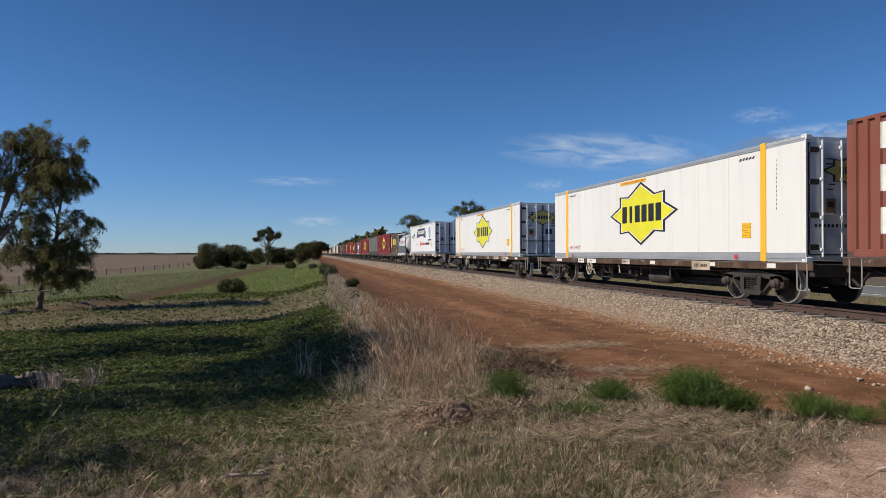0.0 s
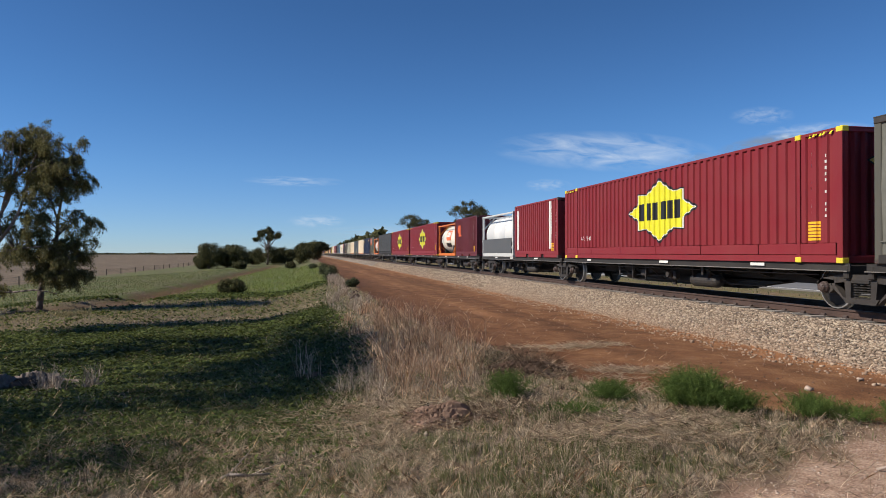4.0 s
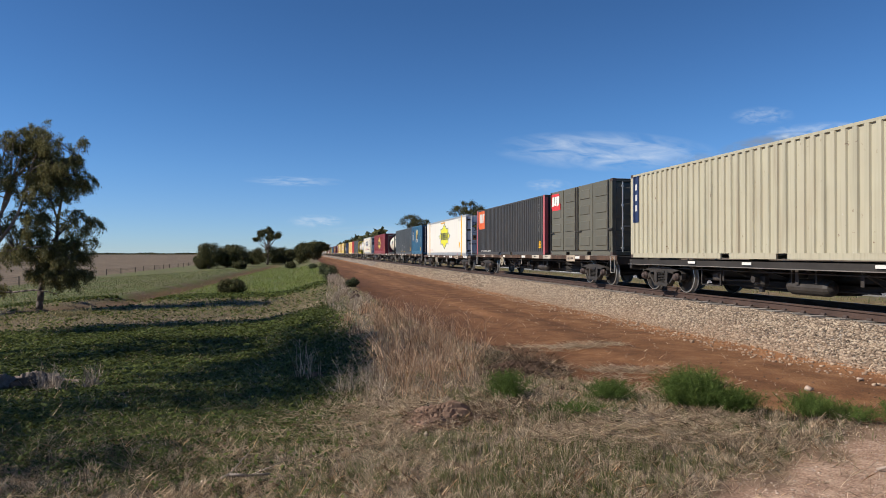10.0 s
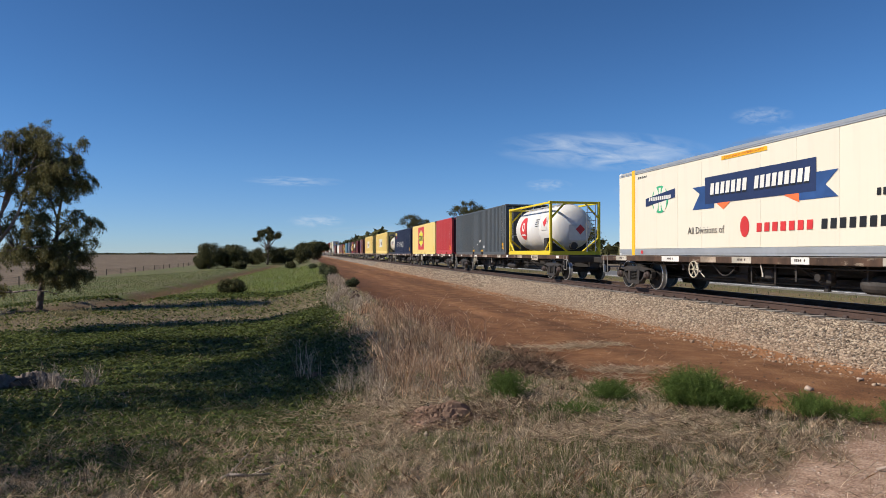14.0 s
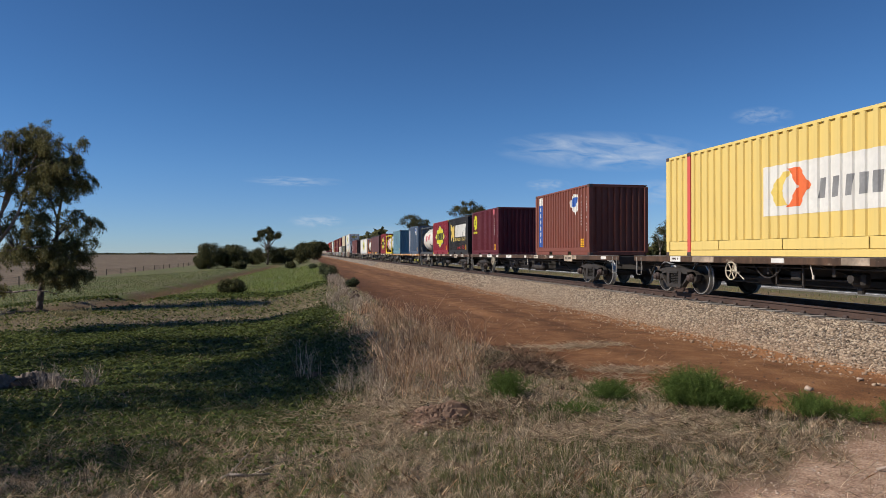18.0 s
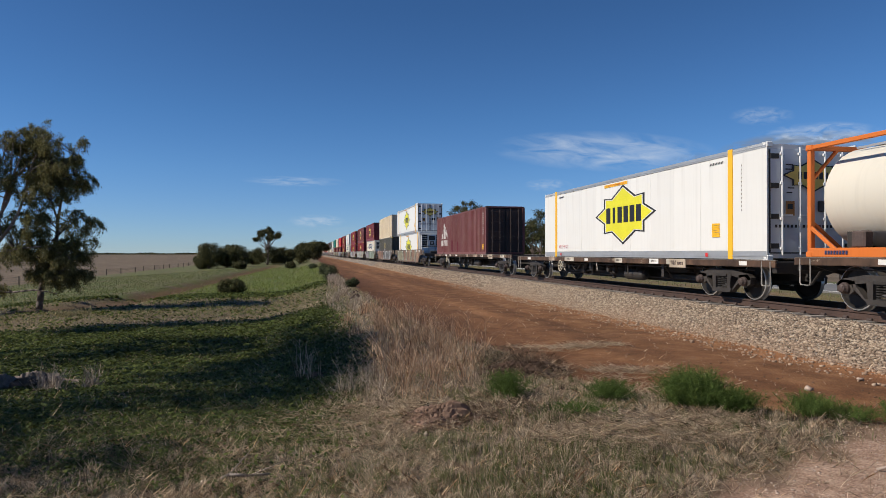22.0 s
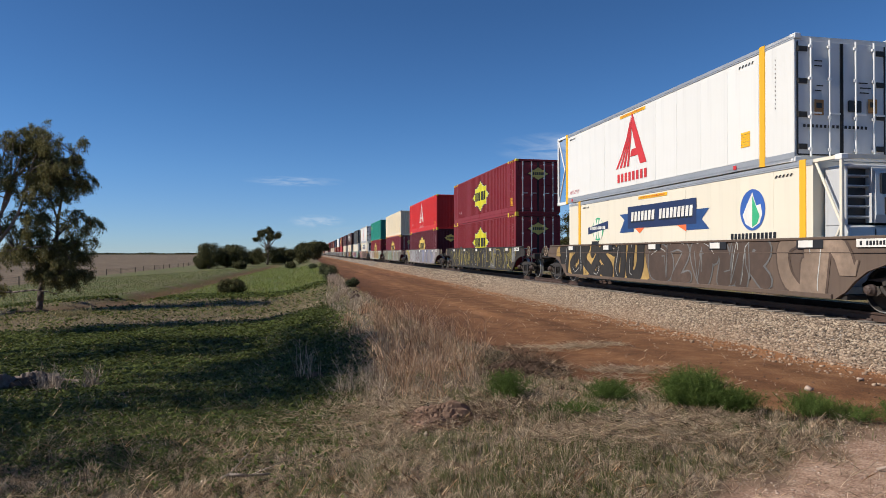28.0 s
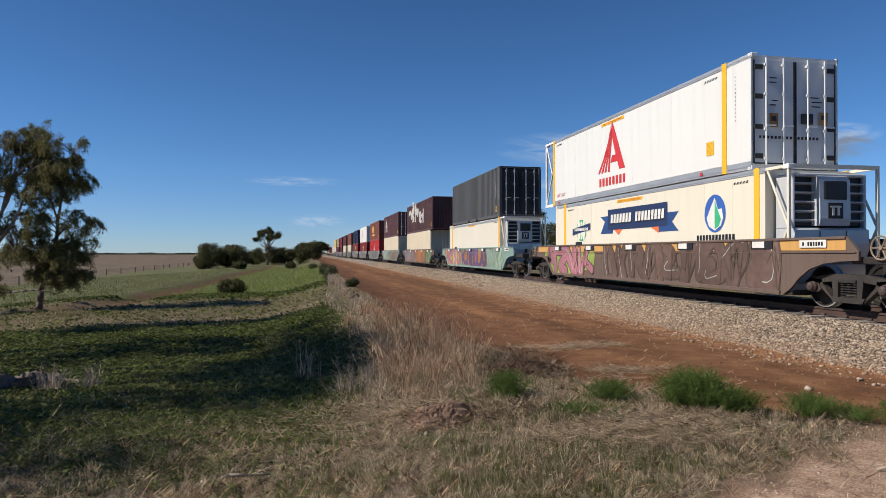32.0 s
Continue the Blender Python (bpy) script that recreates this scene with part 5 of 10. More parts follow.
def curtain_box(L, H, rgb, label, redlogo=False, strap=True, wear=0.4):
    """A curtain-sided container: cloth side, alloy cant rail, straps and buckles along the foot."""
    m, n, l, b = shader("curtain_cloth", 0.55)
    big = ramp(n, l, noise_node(n, l, 1.3, 5), [(0.35, tuple(c * 0.75 for c in rgb)), (0.7, tuple(min(1, c * 1.2) for c in rgb))])
    st = ramp(n, l, noise_node(n, l, 1.0, 5, stretch=(1, 5, 0.3)), [(0.55, (0, 0, 0)), (0.85, (wear, wear, wear))])
    l.new(mix(n, l, st, big, tuple(c * 0.5 + 0.06 for c in rgb)), b.inputs["Base Color"])
    bump(n, l, b, noise_node(n, l, 1.6, 3, stretch=(1, 1.5, 0.4)), 0.35, 0.05)
    box = new("curtain_sided_container")
    ny_, nz_ = 80, 8
    for sx in (-1, 1):
        vs = []
        for j in range(nz_ + 1):
            for i in range(ny_ + 1):
                y, z = -L / 2 + 0.12 + (L - 0.24) * i / ny_, 0.18 + (H - 0.30) * j / nz_
                k = math.sin(math.pi * j / nz_)
                x = HALF - 0.02 + 0.014 * k * math.sin(y * 10.1) + 0.016 * k * math.sin(y * 2.3 + j)
                vs.append((sx * x, y, z))
        fs = [(j * (ny_ + 1) + i, j * (ny_ + 1) + i + 1, (j + 1) * (ny_ + 1) + i + 1, (j + 1) * (ny_ + 1) + i) for j in range(nz_) for i in range(ny_)]
        part("curtain", raw_mesh("curtain", vs, fs, m, smooth=True), box, "taut fabric side curtain")
        part("cant_rail", cached(("cant", L, H), lambda: Builder().box(0, 0, H - 0.07, 0.06, L, 0.13, bevel=0.015).box(-0.01, 0, H - 0.01, 0.05, L, 0.03, bevel=0.01).mesh("cant_rail", M_BOGIE)), box, "", (sx * (HALF - 0.01), 0, 0))
        part("base_rail", cached(("base", L), lambda: Builder().box(0, 0, 0.09, 0.07, L - 0.2, 0.17, bevel=0.01).mesh("base_rail", M_BLACKSTEEL)), box, "", (sx * (HALF - 0.02), 0, 0))
    part("roof", Builder().box(0, 0, H - 0.04, 2 * HALF - 0.05, L - 0.05, 0.05).mesh("roof", M_ALU), box)
    part("floor", cached(("floor", L), lambda: Builder().box(0, 0, 0.13, 2 * HALF - 0.1, L - 0.1, 0.04).mesh("floor", M_BLACKSTEEL)), box)
    dark = paint(tuple(c * 0.6 for c in rgb), 0.3, 0.5)
    for y in (-L / 2 + 0.04, L / 2 - 0.04):
        bd = Builder().box(0, y, H / 2, 2 * HALF - 0.06, 0.06, H - 0.05, bevel=0.01)
        for i in range(9):
            bd.box(0, y - math.copysign(0.03, -y), 0.35 + i * (H - 0.7) / 8, 2 * HALF - 0.3, 0.05, 0.13, bevel=0.02)
        part("end_wall", bd.mesh("end_wall", dark), box, "end wall with pressed ribs across it")
    post = Builder().box(0, 0, H / 2, 0.11, 0.16, H - 0.1, bevel=0.015).mesh("corner_post", dark)
    for sx in (-1, 1):
        for sy in (-1, 1):
            part("corner_post", post, box, "", (sx * (HALF - 0.05), sy * (L / 2 - 0.08), 0))
    castings(box, L, H, M_CASTING)
    if strap:
        sm = cached("strapmesh", lambda: Builder().box(0, 0, 0.30, 0.012, 0.05, 0.38, bevel=0.004).box(-0.012, 0, 0.42, 0.03, 0.07, 0.10, bevel=0.01).mesh("strap", M_BLACK))
        pale = flat_mat("worn_webbing", tuple(c * 1.22 + 0.006 for c in rgb), 0.75, 0, 3, 0.5)
        wb = Builder().box(0.010, 0, H / 2 + 0.22, 0.006, 0.022, H - 0.75).mesh("webbing", pale)
        tail_ = cached("straptail", lambda: Builder().box(0, 0.03, 0.15, 0.008, 0.03, 0.26, Matrix.Rotation(0.35, 4, "X")).mesh("strap_tail", M_BOGIE))
        hem = part("hem", Builder().box(0, 0, 0.42, 0.010, L - 0.3, 0.018).mesh("hem", pale), box, "worn hem of the curtain", (-HALF - 0.004, 0, 0))
        n_ = int(L / 0.62)
        for i in range(n_):
            part("strap", sm, box, "buckled strap", (-HALF - 0.012, -L / 2 + 0.4 + (L - 0.8) * i / (n_ - 1), 0))
            part("webbing", wb, box, "", (-HALF - 0.012, -L / 2 + 0.4 + (L - 0.8) * i / (n_ - 1), 0))
            if i % 3 != 1:
                part("strap_tail", tail_, box, "loose strap end", (-HALF - 0.03, -L / 2 + 0.43 + (L - 0.8) * i / (n_ - 1), 0))
    if redlogo:
        w = Wall(L)
        decal([[(-L / 2 + 0.35, H - 0.35), (-L / 2 + 0.35, H - 1.0), (-L / 2 + 0.5, H - 1.15), (-L / 2 + 1.35, H - 1.15), (-L / 2 + 1.35, H - 0.55), (-L / 2 + 1.2, H - 0.35)]], M_RED, w, 0.03, box, "red sign with white blocks")
        decal(letter_blocks(-L / 2 + 0.75, H - 0.72, 0.8, 0.36, 3), M_WHITE, w, 0.034, box)
    box["half"], box["tall"] = L / 2, H
    return tagged(box, label, "shipping container", "containers on the train"), Wall(L)
# ---------------------------------------------------------------- the train: well wagons
def blob(h, v, w, t, r, n=18, wob=0.16):
    """A swollen rounded letter-like form."""
    ph = [r.uniform(0, 6.3) for _ in range(3)]
    out = []
    for i in range(n):
        a = 2 * math.pi * i / n
        k = 1 + wob * math.sin(2 * a + ph[0]) + wob * 0.7 * math.sin(3 * a + ph[1]) + wob * 0.4 * math.sin(5 * a + ph[2])
        c, s = math.cos(a), math.sin(a)
        e = 0.65
        out.append((h + w / 2 * k * math.copysign(abs(c) ** e, c), v + t / 2 * max(0.75, min(1.0, k)) * math.copysign(abs(s) ** e, s)))
    return out


def band_polys(path, w):
    """A rounded stroke of width w along the path, as overlapping pieces in one plane."""
    out = []
    for (a, b), (c, d) in zip(path, path[1:]):
        e = math.atan2(d - b, c - a)
        cap1 = [(c + w / 2 * math.cos(e + math.pi / 2 - math.pi * k / 5), d + w / 2 * math.sin(e + math.pi / 2 - math.pi * k / 5)) for k in range(6)]
        cap0 = [(a + w / 2 * math.cos(e - math.pi / 2 - math.pi * k / 5), b + w / 2 * math.sin(e - math.pi / 2 - math.pi * k / 5)) for k in range(6)]
        out.append(cap1 + cap0)
    return out


STROKES = [
    [(-0.5, -0.5), (-0.45, 0.3), (0.0, 0.5), (0.45, 0.3), (0.5, -0.5)], [(0.5, 0.4), (0.0, 0.5), (-0.45, 0.25), (0.35, -0.15), (0.1, -0.5), (-0.5, -0.4)],
    [(-0.4, 0.5), (-0.5, -0.3), (0.0, -0.5), (0.45, -0.3), (0.45, 0.45)], [(-0.45, -0.5), (-0.4, 0.5), (0.3, 0.4), (0.2, 0.0), (-0.2, 0.0), (0.5, -0.5)],
    [(0.45, 0.3), (0.0, 0.5), (-0.45, 0.1), (-0.2, -0.45), (0.4, -0.4), (0.35, -0.05), (0.0, -0.05)], [(-0.5, 0.45), (0.4, 0.45), (-0.3, -0.1), (0.5, -0.5)],
    [(-0.4, 0.5), (-0.45, -0.5), (-0.2, 0.05), (0.45, 0.5), (0.0, 0.05), (0.5, -0.5)], [(-0.45, 0.1), (-0.1, 0.5), (0.4, 0.25), (0.3, -0.35), (-0.2, -0.5), (-0.45, 0.1)],
]


def bent(ctrl):
    """A smooth curve through the control points."""
    p = [ctrl[0]] + ctrl + [ctrl[-1]]
    out = []
    for a, b, c, d in zip(p, p[1:], p[2:], p[3:]):
        for k in range(4):
            t = k / 4
            out.append(tuple(0.5 * (2 * b[i] + (c[i] - a[i]) * t + (2 * a[i] - 5 * b[i] + 4 * c[i] - d[i]) * t * t + (3 * b[i] - a[i] - 3 * c[i] + d[i]) * t ** 3) for i in (0, 1)))
    return out + [ctrl[-1]]


def spray(name, rgb):
    return cached(("spray", name), lambda: flat_mat("spray_" + name, tuple(c * 0.62 + k for c, k in zip(rgb, (0.012, 0.009, 0.007))), 0.75, 0, 3, 0.42))


SP = {
    "silver": (0.46, 0.47, 0.48), "wine": (0.17, 0.035, 0.055), "white": (0.66, 0.66, 0.63), "cream": (0.62, 0.50, 0.32), "gold": (0.62, 0.40, 0.13), "black": (0.02, 0.02, 0.02),
    "blue": (0.05, 0.13, 0.42), "red": (0.45, 0.06, 0.06), "orange": (0.62, 0.24, 0.06), "green": (0.24, 0.42, 0.16), "mint": (0.40, 0.52, 0.42),
    "grey": (0.24, 0.24, 0.24), "brown": (0.13, 0.085, 0.065), "pink": (0.55, 0.22, 0.27), "yellow": (0.70, 0.58, 0.10), "purple": (0.20, 0.10, 0.25), "lime": (0.42, 0.55, 0.12), "umber": (0.20, 0.12, 0.095), "teal": (0.20, 0.36, 0.33), "tan": (0.36, 0.26, 0.19), "brick": (0.42, 0.22, 0.14), "sage": (0.37, 0.42, 0.33), "olive": (0.24, 0.24, 0.15), "lilac": (0.42, 0.38, 0.42), "periwinkle": (0.30, 0.33, 0.50), "blush": (0.60, 0.47, 0.42),
}


def well_wagon(base, pieces, seed, wheel=False, half=10.35):
    """A well wagon: deep side plates between two bogies. pieces: (from, to, fill, outline, ground) along the side, 0 far to 1 near."""
    r = random.Random(seed)
    mat = paint(base, 0.5, 0.65)
    w = new("well_wagon")
    top, bot = 1.50, 0.24
    xo = 1.33
    near = [(7.05, bot), (7.32, 0.40), (7.55, 0.62), (7.85, 0.82), (8.25, 0.95), (8.7, 1.0), (9.15, 1.02), (9.15, 1.20), (8.86, 1.50)]
    prof = [(-a, z) for a, z in reversed(near)] + near
    side = cached(("wellside", base), lambda: Builder().prism(prof, -0.03, 0.03).box(-0.02, 0, top - 0.03, 0.10, 17.7, 0.06, bevel=0.01).box(-0.02, 0, 1.18, 0.075, 18.2, 0.015).box(-0.02, 0, bot + 0.05, 0.11, 14.0, 0.10, bevel=0.01).mesh("well_side", mat))
    for sx in (-1, 1):
        part("well_side", side, w, "deep pressed side plate, sprayed over with graffiti", pose(sx * xo, 0, 0, 0, 0, 0 if sx < 0 else 180))
    if seed == 11:
        part("top_sill", Builder().box(0, 0, top - 0.15, 0.05, 17.7, 0.27, bevel=0.01).mesh("top_sill", paint((0.60, 0.33, 0.10), 0.5, 0.6)), w, "faded orange top sill", (-xo - 0.012, 0, 0))
    part("floor", cached("wellfloor", lambda: Builder().box(0, 0, 0.28, 2.6, 14.6, 0.08).mesh("floor", M_BLACKSTEEL)), w)
    def end():
        bd = Builder()
        bd.box(0, 0, 1.02, 2.5, 1.5, 0.14, bevel=0.02).box(0, -0.2, 0.86, 0.5, 2.4, 0.30)
        bd.box(0, -0.7, 1.02, 2.6, 0.16, 0.26, bevel=0.02)
        bd.box(0.5, 0.2, 1.30, 0.5, 0.5, 0.36, bevel=0.04).cyl((-0.6, 0.0, 1.25), (0.1, 0.0, 1.25), 0.14, seg=10)
        return bd.mesh("end_platform", M_BLACKSTEEL)
    for k in (-1, 1):
        part("end_platform", cached("wellend", end), w, "black end platform with rails and brake gear", pose(0, k * (half - 0.75), 0, 0, 0, 0 if k < 0 else 180))
        add_bogie(w, k * (half - 1.75))
        part("coupler", cached("coupler", coupler_mesh), w, "", pose(0, k * (half + 0.25), 0, 0, 0, 0 if k < 0 else 180))
    if wheel or seed < 12:
        part("hand_wheel", cached(("handwheel", "b"), lambda: handwheel_mesh(cached("tanw", lambda: flat_mat("tan_wheel", (0.30, 0.22, 0.15), 0.6)))), w, "tan spoked brake hand wheel", (-1.30, -half + 0.75, 1.26))
        part("hand_wheel", CACHE[("handwheel", "b")], w, "", (-1.30, half - 0.75, 1.26))
    wall = Wall(18)
    lift = 0.005
    H1 = xo + 0.03
    cl = lambda ps: [[(max(-8.9, min(8.9, h)), max(0.34 if abs(h) < 7.0 else (0.72 if abs(h) < 7.6 else 1.03), min(1.44, v))) for h, v in p] for p in ps]
    for (a, b, fill, line, back) in pieces:
        h0, h1 = -8.6 + a * 17.2, -8.6 + b * 17.2
        n = max(2, round((h1 - h0) / 1.05))
        zc = 0.90
        fills = fill if isinstance(fill, tuple) else (fill,)
        if back:
            for k in range(n):
                decal(cl([blob(h0 + (h1 - h0) * (k + 0.5) / n, zc + r.uniform(-0.1, 0.1), (h1 - h0) / n * r.uniform(1.2, 1.6), r.uniform(0.9, 1.5), r, 22, 0.14)]), spray(back, SP[back]), wall, lift + 0.0005 * (k % 4), w, "", "graffiti_cloud", H1)
        for i in range(n):
            c, ww = h0 + (h1 - h0) * (i + 0.5) / n, (h1 - h0) / n
            sk, sc = r.uniform(-0.3, 0.3), ww * r.uniform(0.50, 0.62)
            fx, fy, th = r.choice((-1, 1)), r.choice((-1, 1)), r.uniform(0.88, 1.08)
            ctrl = [(fx * x + r.uniform(-0.28, 0.28), fy * y + r.uniform(-0.16, 0.16)) for x, y in r.choice(STROKES)]
            path = bent([(c + 1.35 * sc * (x + sk * y), zc + th * y) for x, y in ctrl])
            wd = r.uniform(0.27, 0.44)
            f2 = fills[i % len(fills)]
            dz = 0.0007 * (i % 3)
            rim = decal(cl(band_polys(path, wd + (0.075 if line == "yellow" else 0.10))), spray(line, SP[line]), wall, lift * 2 + dz, w, "spray-painted looping stroke", "graffiti_stroke", H1)
            decal(cl(band_polys(path, wd)), spray(f2, SP[f2]), wall, lift * 3 + dz, rim, "", "fill", H1)
            if seed == 1 and f2 in ("brick", "sage"):
                dots = [blob(*r.choice(path), r.uniform(0.08, 0.2), r.uniform(0.08, 0.22), r, 12, 0.2) for _ in range(4)]
                decal(cl(dots), spray("umber", SP["umber"]), wall, lift * 4 + 0.004 + dz, rim, "", "blotch", H1)
            if seed > 11:
                continue
            thin = [(x + r.uniform(-0.03, 0.03), y + 0.07) for x, y in path[:7]]
            decal(cl(band_polys(thin, 0.025)), spray("white" if f2 not in ("silver", "white", "cream") else line, SP["white" if f2 not in ("silver", "white", "cream") else line]), wall, lift * 4 + dz, rim, "", "highlight", H1)
            if r.random() < 0.7:
                x0 = c + r.uniform(-0.5, 0.5) * ww
                tag = [(x0 + r.uniform(-0.12, 0.12) + 0.09 * q, zc + 0.5 * math.sin(2.4 * q + c)) for q in range(5)]
                decal(cl(band_polys(tag, 0.035)), spray(line, SP[line]), wall, lift * 4 + 0.002 + dz, rim, "", "scribble", H1)
    for i in range(5):
        y = -6.4 + i * 3.2
        plate("reflector_backing", w, -H1 - 0.03, y, 1.36, 0.75, 0.20, M_BLACK)
        plate("reflector_plate", w, -H1 - 0.042, y + 0.1, 1.36, 0.42, 0.15, M_WHITE)
    p = plate("number_plate", w, -H1 - 0.03, -8.0, 1.36, 0.75, 0.16, M_WHITE, "white wagon number plate")
    marks(p, -0.008, 0, 0, 0.6, 0.09, 8)
    p = plate("platform_plate", w, -H1 - 0.035, 4.2, 1.53, 0.6, 0.14, M_BLACK, "small black platform plate")
    return tagged(w, "deep-sided well wagon covered in spray-painted graffiti", "freight wagon", "wagons of the freight train")


# ---------------------------------------------------------------- the train: make-up
MOVERS = []             # (thing, y at the start, height over the rails)
ABEAM = 2.155           # from the running distance s to y


def set_on(thing, s_far, z):
    """Place a container with its far end at running distance s."""
    MOVERS.append((thing, s_far - thing["half"] - ABEAM, z))
    return thing


def set_wagon(thing, s_mid):
    MOVERS.append((thing, s_mid - ABEAM, 0.0))
    return thing


LRED, MAROON, BROWN, NAVY, DGREY = (0.215, 0.020, 0.027), (0.120, 0.017, 0.025), (0.215, 0.066, 0.046), (0.015, 0.024, 0.060), (0.078, 0.091, 0.101)
BEIGE, AYEL, OLIVE = (0.80, 0.67, 0.48), (0.80, 0.60, 0.20), (0.115, 0.112, 0.088)
H9, H8 = 2.73, 2.60     # corrugated boxes, tall and standard
H48, H10, RH = 2.78, 2.91, 2.78
CASTY = paint((0.75, 0.60, 0.05), 0.25, 0.5)


def hazard(box, wall, L, H, dark=M_YELLOW):
    ps = []
    for k in (-1, 1):
        for i in range(5):
            hh = k * (L / 2 - 0.30 - i * 0.14)
            ps.append([(hh - 0.06, H - 0.12), (hh, H - 0.12), (hh + 0.06, H - 0.06), (hh, H - 0.06)])
    decal(ps, dark, wall, 0.045, box, "", "marking")


def star48(old=False, rgb=LRED, near="wall", logo_h=0.2, logo_v=1.50, faded=False, L=14.63):
    b, w = dry_box(L, H48, rgb, 0.7 if old else 0.25, 0.30, near, band=True, mid=1.22, cast=None if old else CASTY, label="dark red corrugated container with a yellow star emblem")
    star_logo(b, w, logo_h, logo_v, 2.1, 1.0, faded)
    upright_marks(b, w, L / 2 - 0.85, H48 - 0.45, 11, cols=2)
    decal([rect(L / 2 - 0.8, 0.85 - 0.07 * i, 0.36, 0.05) for i in range(6)], M_AMBER, w, 0.006, b, "amber plate", "warning_plate")
    if not old:
        hazard(b, w, L, H48)
        end_star(b, -L / 2 + (0.03 if near == "wall" else -0.01), 2.1, 0.62, 0.36)
        decal(text_polys("4' x 9'10\"", 0.24, -L / 2 + 2.1, 0.75), M_WHITE, w, 0.007, b, "white size lettering", "lettering")
    return b, w


def star_reefer(near="doors", far=False, L=14.78, logo_v=1.52, cream=False):
    b, w = reefer(L, RH, (0.76, 0.72, 0.64) if cream else REEFER_WHITE, near, far, 0.24, "white refrigerated container with a yellow star emblem")
    star_logo(b, w, 0.15, logo_v - 0.04, 2.2, 1.02)
    if near == "doors":
        end_star(b, -L / 2 - 0.016, 2.0, 0.85, 0.40)
    decal(text_polys("48'11\"x9'10\"", 0.2, -L / 2 + 2.2, 0.42), M_PINK, w, 0.006, b, "", "lettering")
    return b, w


def banner_reefer(near="unit", far=False, L=14.17, compact=False):
    b, w = reefer(L, RH, (0.76, 0.70, 0.57) if near == "unit" else (0.78, 0.77, 0.75), near, far, 0.15, "cream refrigerated container with a ribbon-shaped transport banner", near == "unit")
    low = near == "unit" and not compact      # one box carries its banner and words lower down
    v0 = 1.70 if low else 1.95
    v1 = 0.70 if low else 0.92
    decal([[(-2.6, v0 + 0.20), (-2.25, v0), (-2.6, v0 - 0.42), (-1.6, v0 - 0.42), (-1.6, v0 + 0.20)], [(2.6, v0 + 0.10), (2.25, v0 - 0.18), (2.6, v0 - 0.46), (1.5, v0 - 0.46), (1.5, v0 + 0.10)]], M_RIBBON, w, 0.004, b, "blue ribbon tails")
    decal([[(-2.0, v0 + 0.42), (2.0, v0 + 0.42), (2.0, v0 - 0.30), (-2.0, v0 - 0.30)]], M_NAVYBAND, w, 0.007, b, "navy banner")
    decal(letter_blocks(-1.0, v0 + 0.06, 1.55, 0.34, 7, 0.25, 0.12) + letter_blocks(0.93, v0 + 0.06, 1.85, 0.34, 9, 0.25, 0.12), M_BLACK if near == "unit" else M_OLDYELLOW, w, 0.012, b, "banner word blocks")
    decal(letter_blocks(-1.0, v0 + 0.085, 1.55, 0.30, 7, 0.30, 0.12) + letter_blocks(0.93, v0 + 0.085, 1.85, 0.30, 9, 0.30, 0.12), M_WHITE, w, 0.015, b)
    decal([[(-1.5, v0 - 0.30), (-0.9, v0 - 0.30), (-1.2, v0 - 0.48)], [(1.0, v0 - 0.30), (1.5, v0 - 0.30), (1.5, v0 - 0.50)]], M_ORANGE, w, 0.006, b)
    gh = -4.35
    ring = [ellipse(gh, 1.72, 0.48, 0.42)]
    decal(ring, M_GREEN, w, 0.004, b, "green globe emblem")
    decal([ellipse(gh - 0.23, 1.72, 0.16, 0.38, 14), ellipse(gh + 0.23, 1.72, 0.16, 0.38, 14), rect(gh, 1.72, 0.12, 0.7)], paint((0.76, 0.72, 0.62), 0.1, 0.4), w, 0.006, b)
    decal([[(gh - 0.85, 1.55), (gh + 0.85, 1.72), (gh + 0.85, 1.98), (gh - 0.85, 1.80)]], M_NAVYBAND, w, 0.009, b, "small navy ribbon")
    decal(letter_blocks(gh, 1.76, 1.3, 0.11, 12, 0.3), M_WHITE, w, 0.012, b)
    oh = 4.35
    decal([ellipse(oh, 1.88, 0.46, 0.50)], M_BLUE, w, 0.004, b, "blue and green leaf emblem")
    decal([[(oh - 0.36, 1.76), (oh - 0.26, 1.55), (oh, 1.43), (oh + 0.26, 1.55), (oh + 0.36, 1.76), (oh + 0.30, 2.0), (oh + 0.14, 1.98), (oh, 2.30), (oh - 0.2, 2.02)]], M_WHITE, w, 0.006, b, "white drop")
    decal([[(oh, 1.46), (oh + 0.18, 1.54), (oh + 0.27, 1.72), (oh + 0.14, 1.96), (oh, 2.22)]], M_GREEN, w, 0.009, b)
    decal(letter_blocks(oh, 1.25, 1.7, 0.14, 12, 0.35), M_BLACK, w, 0.006, b, "dark word blocks")
    if not compact:
        decal(text_polys("All Divisions of", 0.27, -2.0, v1), M_CASTING, w, 0.006, b, "grey lettering", "lettering")
        decal([ellipse(-0.35, v1 + 0.04, 0.17, 0.26, 16)], M_RED, w, 0.006, b, "red mark")
        decal(letter_blocks(1.0, v1, 1.9, 0.21, 7, 0.36) , M_RED, w, 0.006, b, "red word blocks")
        decal(letter_blocks(3.2, v1, 2.2, 0.21, 9, 0.36), M_BLACK, w, 0.006, b, "dark word blocks")
    return b, w


